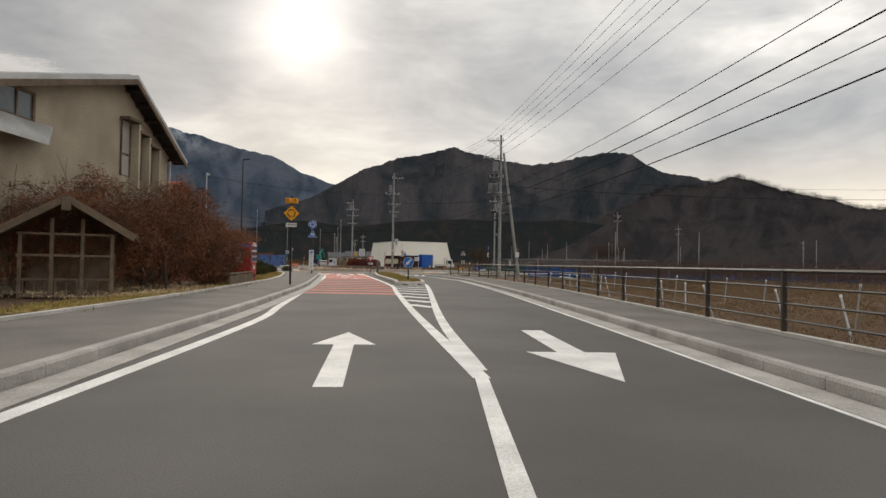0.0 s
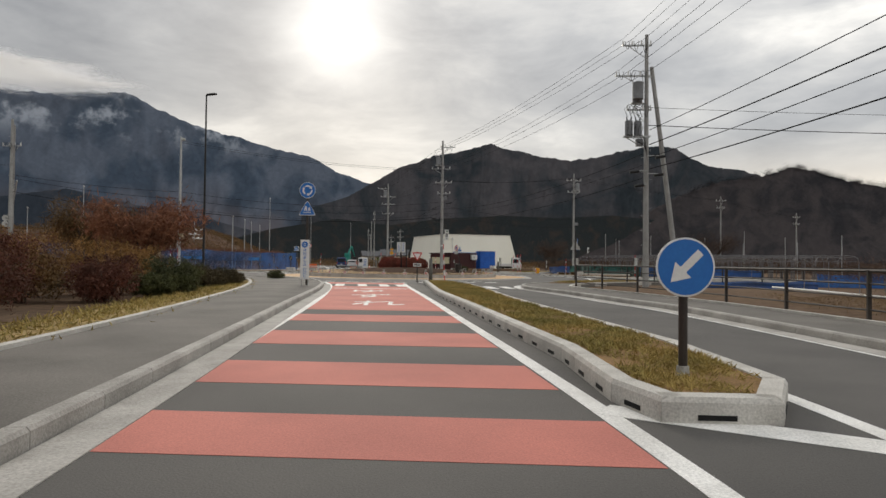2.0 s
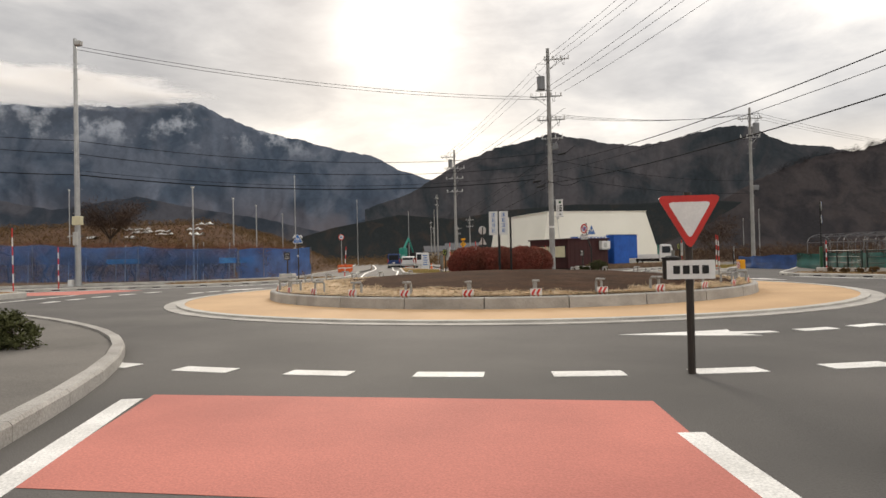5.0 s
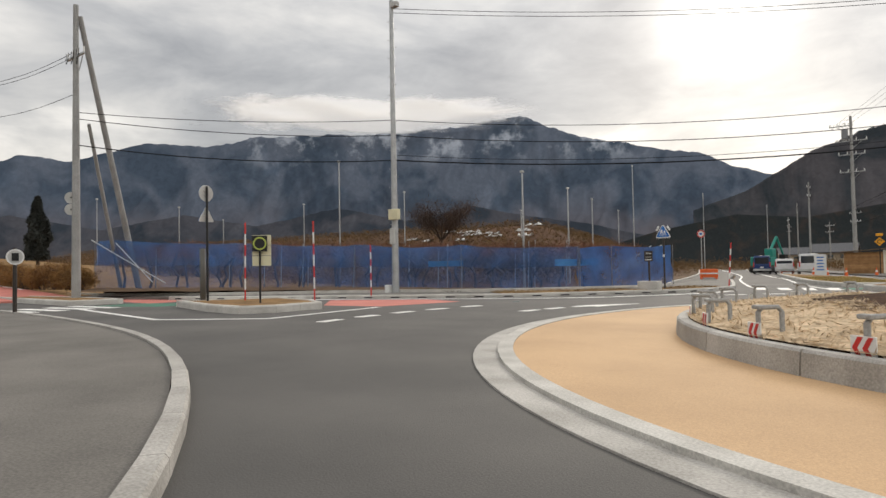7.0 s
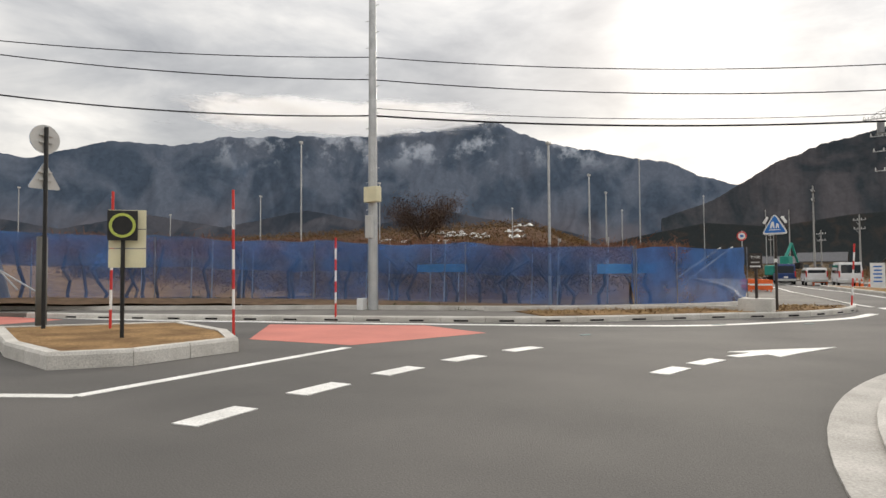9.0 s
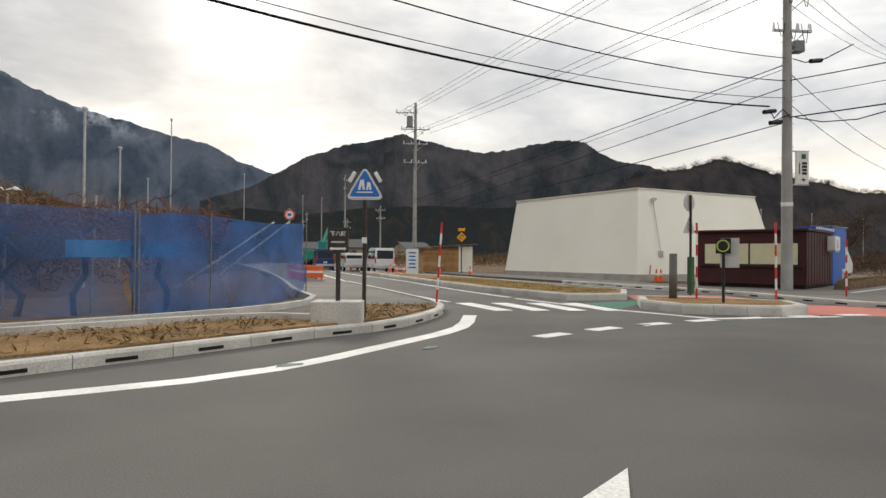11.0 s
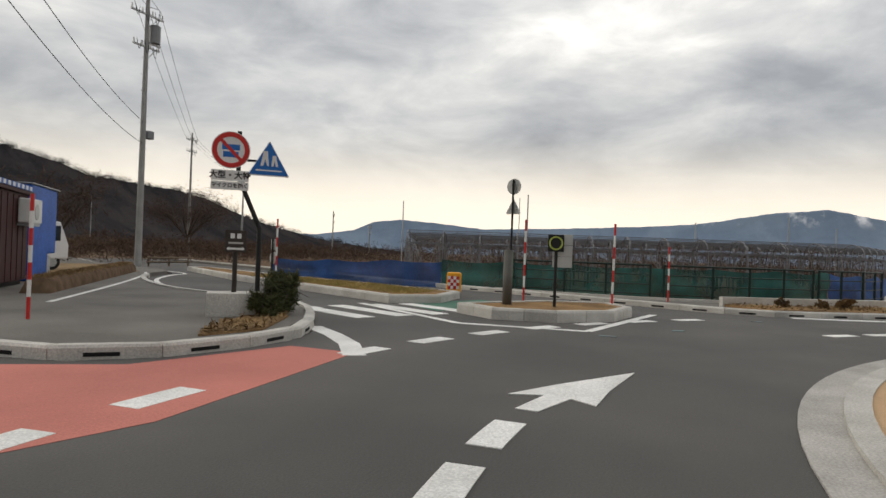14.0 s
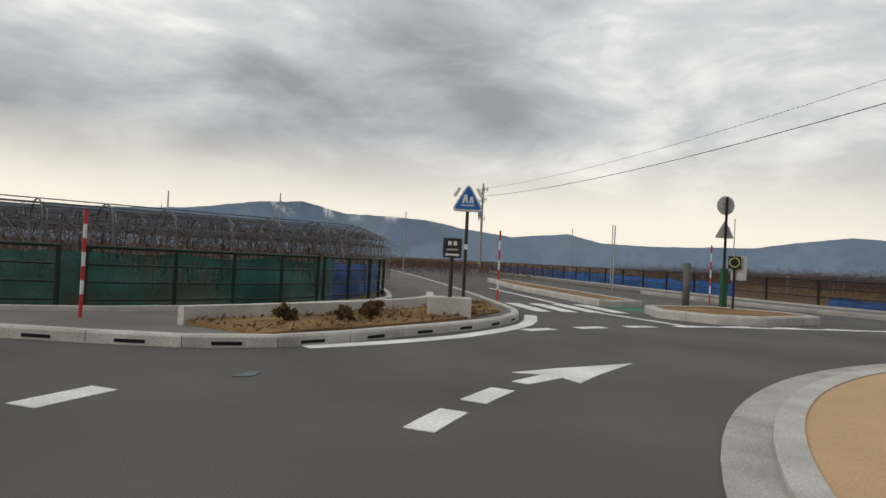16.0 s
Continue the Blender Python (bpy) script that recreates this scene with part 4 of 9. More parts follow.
# the low coping on the outer edge of the paths
for pv, out, s in ((PAVE[0], SW_OUT, 1), (PAVE[1], S_OUT, -1), (PAVE[2], E_OUT, -1), (PAVE[4], NW_OUT, -1)):
    pts = dense(out, 1.5)
    part("coping", ribbon(bmesh.new(), pts, 0.16, -0.05, 0.08 if pv is PAVE[2] else 0.26 if pv in PAVE[3:] else 0.19), PALE_CONCRETE, pv)
# gutters beside the approach road
for pts, s in ((KERB_SW[:8], 1), (KERB_S[:9], -1)):
    part("gutter", ribbon(bmesh.new(), shifted(dense(pts, 1.0), -s * 0.22), 0.4, 0.001, 0.012), CONCRETE, ROAD)


# ---- traffic islands ----
def island(pts, label, h=0.2, w=0.2, step=1.0, bed=None, bed_z=None, slots=False):
    """A raised island: kerb stones round a filled bed. pts run anticlockwise."""
    ob = thing("traffic_island", Matrix.Identity(4), label, "traffic island")
    ring = []
    n = len(pts)
    for i in range(n):
        a, b = Vector(pts[i]), Vector(pts[(i + 1) % n])
        m = max(1, round((b - a).length / step))
        ring += [tuple(a + (b - a) * k / m) for k in range(m)]
    ring.append(ring[0])
    kerb_run(ob, ring, step, PALE_CONCRETE, h, w, None, slots)
    part("bed", slab(shifted_closed(pts, w * 0.9), -0.1, bed_z or h - 0.02), bed or DRY_GRASS, ob)
    return ob


def shifted_closed(pts, d):
    """The closed outline drawn in by d metres (anticlockwise)."""
    out = []
    n = len(pts)
    for i in range(n):
        p, q, r = Vector(pts[i - 1]), Vector(pts[i]), Vector(pts[(i + 1) % n])
        a, b = (q - p).normalized(), (r - q).normalized()
        na, nb = Vector((-a.y, a.x)), Vector((-b.y, b.x))
        m = (na + nb)
        m = m / max(0.5, m.dot(na)) if m.length > 1e-6 else na
        out.append(tuple(q + m * d))
    return out


ISLAND_S = [(1.45, 42.2), (2.45, 42.2), (2.95, 43.2), (2.85, 46.3), (2.1, 51), (1.05, 57.5), (0.35, 64), (-0.4, 69), (-1.75, 74.0), (-3.3, 74.3), (-1.75, 61.7), (-0.2, 52.9), (1.05, 45.5), (1.2, 43.0)]
island(ISLAND_S, "long kerbed splitter island with withered grass", 0.22, 0.22, 1.0, slots=True)
island([(-33.6, 92.2), (-29.8, 91.0), (-27.6, 90.7), (-27.0, 91.6), (-27.1, 93.5), (-28.6, 94.4), (-31.4, 95.2)], "kerbed refuge island with bare soil and marker posts", 0.24, 0.2, 0.9)
island([(-39.2, 90.7), (-38.7, 92.7), (-42, 93.0), (-50, 92.8), (-60, 92.8), (-60, 92.0), (-52, 91.6), (-46, 91.1)], "long kerbed splitter island with dry grass", 0.22, 0.2, 1.5)
island([(-13.65, 111.4), (-13.25, 109.95), (-11.2, 109.25), (-10.2, 109.75), (-9.7, 111.2), (-11.2, 112.6), (-13.0, 113.2)], "kerbed refuge island with marker posts", 0.24, 0.2, 0.8)
island([(-14.75, 114.4), (-12.75, 114.6), (-11.75, 117.2), (-13.1, 119.8), (-15.0, 128), (-21.2, 141.5), (-22.0, 141.3), (-18.9, 128.5), (-16.6, 119.0)], "long kerbed splitter island with dry grass", 0.22, 0.2, 1.2)
island([(0.75, 109.5), (1.0, 108.2), (2.0, 107.2), (3.6, 107.0), (4.7, 107.7), (4.0, 109.2), (1.6, 110.6)], "kerbed refuge island with bare soil and marker posts", 0.24, 0.2, 0.8)
island([(2.75, 112.9), (3.8, 111.9), (6.0, 112.2), (7.0, 114.8), (10.0, 121.8), (13.6, 128.6), (12.6, 129.2), (7.8, 122.2)], "long kerbed splitter island with dry grass", 0.22, 0.2, 1.2)
island([(10.1, 92.6), (9.75, 91.3), (10.3, 88.7), (11.6, 88.4), (13.4, 89.6), (13.1, 92.4), (11.6, 93.2)], "kerbed refuge island with bare soil and marker posts", 0.24, 0.2, 0.8)
island([(15.2, 92.5), (15.3, 90.7), (22.7, 89.0), (34, 86.4), (34.3, 87.4), (25.2, 90.4)], "long kerbed splitter island with grass", 0.22, 0.2, 1.2)


# ---- the central island ----
def build_roundabout():
    top = thing("roundabout_island", Matrix.Translation((CX, CY, 0)), "round central island with tan apron, concrete wall and soil mound", "roundabout")
    part("apron", disc(bmesh.new(), R_APRON - 0.42, -0.05, 0.05, 128, R_WALL - 0.1), APRON, top, "tan coloured paved apron")
    part("apron_kerb", disc(bmesh.new(), R_APRON - 0.2, -0.05, 0.066, 128, R_APRON - 0.42), PALE_CONCRETE, top)
    part("apron_gutter", disc(bmesh.new(), R_APRON + 0.15, 0.001, 0.02, 128, R_APRON - 0.2), CONCRETE, top)
    # precast wall blocks
    nb = 26
    bm = bmesh.new()
    prof = [(R_WALL, 0.0), (R_WALL - 0.02, 0.30), (R_WALL - 0.05, 0.33), (R_WALL - 0.20, 0.33), (R_WALL - 0.20, 0.0)]
    half = math.pi / nb - 0.012 / R_WALL
    rows = []
    for k in range(4):
        a = -half + 2 * half * k / 3
        rows.append([bm.verts.new((r * math.cos(a), r * math.sin(a), z)) for r, z in prof])
    for p, q in zip(rows, rows[1:]):
        for k in range(5):
            bm.faces.new((p[k], p[(k + 1) % 5], q[(k + 1) % 5], q[k]))
    bm.faces.new(rows[0])
    bm.faces.new(rows[-1][::-1])
    bmesh.ops.recalc_face_normals(bm, faces=bm.faces)
    me = bpy.data.meshes.new("wall_block")
    bm.to_mesh(me)
    bm.free()
    me.materials.append(CONCRETE)
    for k in range(nb):
        ob = new("wall_block", me)
        ob.parent, ob.matrix_local = top, pose(0, 0, 0, 0, 0, 360 * k / nb)
    # mound of soil
    bm = bmesh.new()
    rings, prev = 26, None
    mid = bm.verts.new((0, 0, 0.78))
    for j in range(1, rings + 1):
        r = (R_WALL - 0.15) * j / rings
        cur = []
        for k in range(96):
            a = 2 * math.pi * k / 96
            z = 0.30 + 0.48 * (1 - (j / rings) ** 2) + 0.035 * noise.noise(Vector((r * math.cos(a) * 1.7, r * math.sin(a) * 1.7, 2))) * min(1, 4 * (1 - j / rings))
            cur.append(bm.verts.new((r * math.cos(a), r * math.sin(a), z)))
        for k in range(96):
            if prev is None:
                bm.faces.new((mid, cur[k], cur[(k + 1) % 96]))
            else:
                bm.faces.new((prev[k], cur[k], cur[(k + 1) % 96], prev[(k + 1) % 96]))
        prev = cur
    smooth(part("soil_mound", bm, ISLAND_EARTH, top, "dark bare soil mound"))
    return top


build_roundabout()


# ---- planting beds on the pavements ----
def planting_bed(pts, label, wall=None, h=0.155, n=1700, wall_h=0.36):
    ob = thing("planting_bed", Matrix.Identity(4), label, "planting bed")
    part("soil", slab(pts, 0.05, h), DRY_GRASS, ob)
    if wall:
        part("low_wall", ribbon(bmesh.new(), dense(wall, 0.8), 0.18, 0.0, wall_h), PALE_CONCRETE, ob, "low pale concrete wall")
    rng = np.random.default_rng(len(pts) * 7 + int(abs(pts[0][0])))
    x0, x1 = min(p[0] for p in pts), max(p[0] for p in pts)
    y0, y1 = min(p[1] for p in pts), max(p[1] for p in pts)
    P = []
    while len(P) < n:
        x, y = x0 + (x1 - x0) * rng.random(), y0 + (y1 - y0) * rng.random()
        inside = False
        for (ax, ay), (bx, by) in zip(pts, pts[1:] + pts[:1]):
            if (ay > y) != (by > y) and x < ax + (bx - ax) * (y - ay) / (by - ay):
                inside = not inside
        if inside and math.sin(x * 2.1) + math.sin(y * 2.7 + x) + rng.normal() > -0.2:
            P.append((x, y, h + 0.05 * rng.random()))
        elif inside and rng.random() < 0.02:
            P.append((x, y, h + 0.03))
    plant("withered_grass", cloud(np.array(P), 0.025 + 0.02 * rng.random(len(P)), 2.4, 0.3, 3, 0.5), BED_GRASS, None, "", "", parent=ob)["kind"] = "stuff"
    return ob


planting_bed([(6.75, 104.0), (8.2, 101.5), (9.4, 99.75), (11.1, 98.15), (14.0, 97.2), (14.4, 98.6), (12.4, 99.4), (10.7, 101.0), (9.4, 102.9), (8.3, 104.9)], "kerbed bed of bare soil and withered grass with low wall", [(14.4, 98.7), (12.4, 99.5), (10.8, 101.05), (9.5, 102.95), (8.35, 105.0)])
planting_bed([(-18.95, 110.6), (-20.3, 107.4), (-21.8, 105.9), (-23.6, 103.9), (-25.6, 102.2), (-27.2, 103.6), (-26.1, 104.6), (-22.7, 107.6), (-21.7, 108.6), (-20.6, 110.8)][::-1], "kerbed bed of bare soil and withered grass beside a footpath", [(-28.2, 103.4), (-26.1, 104.7), (-22.9, 107.3), (-21.6, 107.2)], wall_h=0.26)
planting_bed([(-5.3, 111.55), (-4.3, 111.3), (-2.6, 112.1), (-1.9, 112.8), (-2.3, 113.2), (-3.4, 112.5), (-4.6, 112.0)], "kerbed bed of bare soil and dark bushes", None, 0.155, 700)


# faded turquoise setting-out marks on the asphalt
def chalk_mark(x, y, yaw, l):
    rng = np.random.default_rng(int(abs(x * 31 + y * 7)))
    pts = [(0.4 * l * math.cos(t) * (0.8 + 0.3 * rng.random()), 0.09 * math.sin(t) * (0.6 + 0.6 * rng.random())) for t in np.linspace(0, 2 * math.pi, 14)[:-1]]
    ob = part("chalk_mark", mesh_prism(pts, 0.001, lift()), TURQUOISE, ROAD)
    ob.matrix_local = pose(x, y, 0, 0, 0, yaw)


for x, y, yaw, l in ((-21.4, 103.2, 40, 0.5), (-19.6, 104.6, 50, 0.45), (-15.2, 107.6, 5, 0.5), (-13.0, 108.4, -20, 0.4), (-0.6, 107.0, 80, 0.45), (1.2, 105.9, -40, 0.4), (4.6, 104.3, -50, 0.45), (-23.2, 99.2, 70, 0.4)):
    chalk_mark(x, y, yaw, l)


# ---- signs and posts ----
def plate(pts, y0, y1):
    """An upright sheet: outline in x and z, from depth y0 to y1."""
    bm = prism(bmesh.new(), pts, y0, y1)
    for v in bm.verts:
        v.co = Vector((v.co.x, v.co.z, v.co.y))
    bmesh.ops.recalc_face_normals(bm, faces=bm.faces)
    return bm


def ring(cx, cz, r0, r1, y0, y1, a0=0, a1=360, n=28):
    out = arc(cx, cz, r1, a0, a1, n)
    inn = arc(cx, cz, r0, a0, a1, n)
    bm = bmesh.new()
    rows = [[bm.verts.new((x, y, z)) for x, y, z in ((o[0], y0, o[1]), (o[0], y1, o[1]), (i[0], y1, i[1]), (i[0], y0, i[1]))] for o, i in zip(out, inn)]
    for p, q in zip(rows, rows[1:]):
        for k in range(4):
            bm.faces.new((p[k], p[(k + 1) % 4], q[(k + 1) % 4], q[k]))
    bmesh.ops.recalc_face_normals(bm, faces=bm.faces)
    return bm


def rect(w, h, cz=0.0, cx=0.0):
    return [(cx - w / 2, cz - h / 2), (cx + w / 2, cz - h / 2), (cx + w / 2, cz + h / 2), (cx - w / 2, cz + h / 2)]


def circle(r, cz=0.0, cx=0.0, n=32):
    return arc(cx, cz, r, 0, 360, n)[:-1]


def tri(side, cz=0.0, cx=0.0, down=False, round_=0.12):
    """A triangle with rounded corners."""
    h = side * 0.866
    s = -1 if down else 1
    corners = [(cx - side / 2, cz - s * h / 2), (cx + side / 2, cz - s * h / 2), (cx, cz + s * h / 2)]
    pts = []
    for i in range(3):
        p, q, r = Vector(corners[i - 1]), Vector(corners[i]), Vector(corners[(i + 1) % 3])
        a, b = q + (p - q).normalized() * side * round_, q + (r - q).normalized() * side * round_
        for t in (0, 0.33, 0.67, 1):
            pts.append(tuple(a * (1 - t) ** 2 + q * 2 * t * (1 - t) + b * t * t))
    return pts


def post(ob, h, r=0.038, material=None, y=0.05, name="post", x=0.0):
    part(name, mesh_tube((x, y, -0.05), (x, y, h), r, r, 12), material or DARK_STEEL, ob)


def stand(name, x, y, yaw, label, category, z=0.12, group=""):
    """A thing whose front looks to the south when yaw is 0."""
    return thing(name, pose(x, y, z, 0, 0, yaw), label, category, group)


def walkers(ob, cz, s, y=-0.012):
    """The white figures of a crossing sign, as two plain wedges over a bar."""
    part("symbol", plate([(-0.20 * s, cz - 0.12 * s), (-0.13 * s, cz - 0.12 * s), (-0.09 * s, cz + 0.02 * s), (-0.05 * s, cz - 0.12 * s), (0.0, cz - 0.12 * s), (-0.03 * s, cz + 0.17 * s), (-0.13 * s, cz + 0.17 * s)], y, y - 0.004), WHITE, ob)
    part("symbol", plate([(0.04 * s, cz - 0.12 * s), (0.09 * s, cz - 0.12 * s), (0.11 * s, cz), (0.14 * s, cz - 0.12 * s), (0.19 * s, cz - 0.12 * s), (0.15 * s, cz + 0.1 * s), (0.07 * s, cz + 0.1 * s)], y, y - 0.004), WHITE, ob)
    part("symbol", plate(rect(0.46 * s, 0.035 * s, cz - 0.19 * s), y, y - 0.004), WHITE, ob)


def crossing_sign(x, y, yaw, z, h, cz, side, label, frame=False):
    ob = stand("crossing_sign", x, y, yaw, label, "road sign", z)
    post(ob, h)
    if frame:
        part("led_frame", plate(tri(side * 1.13, cz + side * 0.01, round_=0.2), -0.004, 0.03), WHITE, ob, "white rounded lamp frame")
        part("led_frame", plate(tri(side * 1.08, cz + side * 0.005, round_=0.19), -0.007, -0.004), SIGN_BACK, ob)
        for s in (-1, 1):
            lamp = part("lamp_box", mesh_box(-0.035, 0.035, -0.02, 0.05, -0.11, 0.11, 0.015), WHITE, ob, "clear tube lamp")
            lamp.matrix_local = pose(s * side * 0.37, 0, cz + side * 0.17, 0, -30 * s, 0)
        part("tag", mesh_box(-0.045, 0.045, 0.0, 0.008, cz - 1.14, cz - 1.03), WHITE, ob, "small white tag")
    part("border", plate(tri(side, cz), -0.010, 0.0), WHITE, ob)
    part("face", plate(tri(side * 0.92, cz), -0.014, -0.010), SIGN_BLUE, ob)
    walkers(ob, cz - side * 0.08, side, -0.014)
    part("clamp", mesh_box(-0.06, 0.06, 0.0, 0.1, cz - 0.05, cz + 0.0), BLACK, ob)
    return ob


# the warning sign with its flashing lamps
def build_warning():
    ob = stand("warning_sign", -3.35, 37.46, 4, "yellow diamond roundabout warning sign with amber lamp box", "road sign")
    post(ob, 4.25, 0.045, BLACK)
    c = 3.42
    part("border", plate([(0, c - 0.40), (0.40, c), (0, c + 0.40), (-0.40, c)], -0.012, 0.0), BLACK, ob)
    part("face", plate([(0, c - 0.375), (0.375, c), (0, c + 0.375), (-0.375, c)], -0.018, -0.012), SIGN_YELLOW, ob)
    for k in range(3):
        a = 90 + 120 * k
        part("arrow_symbol", ring(0, c, 0.145, 0.195, -0.022, -0.018, a - 42, a + 38, 12), BLACK, ob)
        p, t = Vector((0.17 * math.cos(radians(a + 38)), 0.17 * math.sin(radians(a + 38)))), Vector((-math.sin(radians(a + 38)), math.cos(radians(a + 38))))
        n = Vector((t.y, -t.x))
        part("arrow_symbol", plate([(p.x + n.x * 0.05, c + p.y + n.y * 0.05), (p.x + t.x * 0.07, c + p.y + t.y * 0.07), (p.x - n.x * 0.05, c + p.y - n.y * 0.05)], -0.0225, -0.018), BLACK, ob)
    part("lamp_box", mesh_box(-0.29, 0.29, -0.06, 0.14, 3.90, 4.15, 0.02), SIGN_YELLOW, ob, "amber lamp housing")
    for s in (-1, 1):
        part("lamp_hood", mesh_tube((s * 0.17, -0.12, 4.06), (s * 0.17, -0.055, 4.06), 0.075, 0.085, 16), SIGN_YELLOW, ob)
        part("lamp_lens", mesh_tube((s * 0.17, -0.125, 4.06), (s * 0.17, -0.118, 4.06), 0.06, 0.06, 16), mat_amber(), ob)
    part("name_plate", plate(rect(0.52, 0.19, 2.86), -0.012, 0.0), WHITE, ob)
    text("\u3053\u306e\u5148\u6642\u8a08\u56de\u308a", 0.078, BLACK, ob, pose(0, -0.0135, 2.86, 90), bold=0.002)
    return ob


def mat_amber():
    m = bpy.data.materials.get("amber_lens")
    return m or mat("amber_lens", (0.55, 0.16, 0.02), (0.45, 0.13, 0.02), 0.2)


build_warning()


def build_roundel(x, y, yaw, z, cz, d):
    """Blue round mandatory sign."""
    ob = stand("keep_left_sign", x, y, yaw, "blue round sign with white arrow on a brown post", "road sign", z)
    post(ob, cz + d * 0.3, 0.045)
    part("border", plate(circle(d / 2, cz), -0.012, 0.0), WHITE, ob)
    part("face", plate(circle(d / 2 * 0.94, cz), -0.016, -0.012), SIGN_BLUE, ob)
    a = radians(225)
    t, n = Vector((math.cos(a), math.sin(a))), Vector((-math.sin(a), math.cos(a)))

    def at(u, v):
        p = t * u * d + n * v * d
        return (p.x, cz + p.y)
    part("arrow_symbol", plate([at(-0.36, -0.065), at(0.06, -0.065), at(0.06, -0.19), at(0.36, 0), at(0.06, 0.19), at(0.06, 0.065), at(-0.36, 0.065)], -0.020, -0.016), WHITE, ob)
    part("post_sleeve", mesh_tube((0, 0.05, -0.02), (0, 0.05, 0.1), 0.07, 0.06, 12), GALV, ob)
    return ob


build_roundel(2.0, 43.33, 4, 0.2, 1.1, 0.6)


def build_entry_signs():
    ob = stand("roundabout_sign", -8.48, 67.38, 4, "blue roundabout disc above a blue crossing triangle", "road sign")
    post(ob, 5.05, 0.05)
    cz = 4.64
    part("border", plate(circle(0.39, cz), -0.012, 0.0), WHITE, ob)
    part("face", plate(circle(0.37, cz), -0.016, -0.012), SIGN_BLUE, ob)
    for k in range(3):
        a = 90 + 120 * k
        part("arrow_symbol", ring(0, cz, 0.17, 0.245, -0.020, -0.016, a - 46, a + 30, 12), WHITE, ob)
        p = Vector((0.207 * math.cos(radians(a - 46)), 0.207 * math.sin(radians(a - 46))))
        t = Vector((math.sin(radians(a - 46)), -math.cos(radians(a - 46))))
        n = Vector((t.y, -t.x))
        part("arrow_symbol", plate([(p.x + n.x * 0.085, cz + p.y + n.y * 0.085), (p.x + t.x * 0.11, cz + p.y + t.y * 0.11), (p.x - n.x * 0.085, cz + p.y - n.y * 0.085)], -0.0205, -0.016), WHITE, ob)
    c2 = 3.78
    part("border", plate(tri(0.86, c2), -0.012, 0.0), WHITE, ob)
    part("face", plate(tri(0.79, c2), -0.016, -0.012), SIGN_BLUE, ob)
    walkers(ob, c2 - 0.07, 0.86, -0.016)


build_entry_signs()


def build_bicycle_board():
    ob = stand("notice_board", -8.47, 67.05, 3, "tall white notice board with blue lettering on two legs", "notice board")
    part("panel", plate(rect(0.42, 1.9, 1.25), -0.05, 0.0), WHITE, ob)
    for s in (-1, 1):
        part("leg", mesh_tube((s * 0.16, 0.03, -0.05), (s * 0.16, 0.03, 2.0), 0.025, 0.025, 8), GALV, ob)
    part("emblem", ring(0, 1.97, 0.07, 0.15, -0.056, -0.05, 0, 360, 24), SIGN_BLUE, ob)
    part("emblem", plate(rect(0.12, 0.06, 1.97), -0.056, -0.05), SIGN_BLUE, ob)
    for k, ch in enumerate("\u81ea\u8ee2\u8eca\u3082\u6642\u8a08\u56de\u308a"):
        text(ch, 0.18, SIGN_BLUE, ob, pose(0, -0.052, 1.70 - 0.185 * k, 90))


build_bicycle_board()


def build_yield():
    ob = stand("give_way_sign", -3.97, 76.9, 4, "white and red inverted triangle give way sign with plate", "road sign", 0.0)
    post(ob, 1.95, 0.04)
    part("border", plate(tri(0.68, 1.62, down=True), -0.012, 0.0), SIGN_RED, ob)
    part("face", plate(tri(0.46, 1.645, down=True), -0.016, -0.012), WHITE, ob)
    part("plate", plate(rect(0.5, 0.2, 1.12), -0.012, 0.0), WHITE, ob)
    for k in range(4):
        part("writing", plate(rect(0.07, 0.09, 1.12, -0.15 + 0.1 * k), -0.0145, -0.012), BLACK, ob)


build_yield()


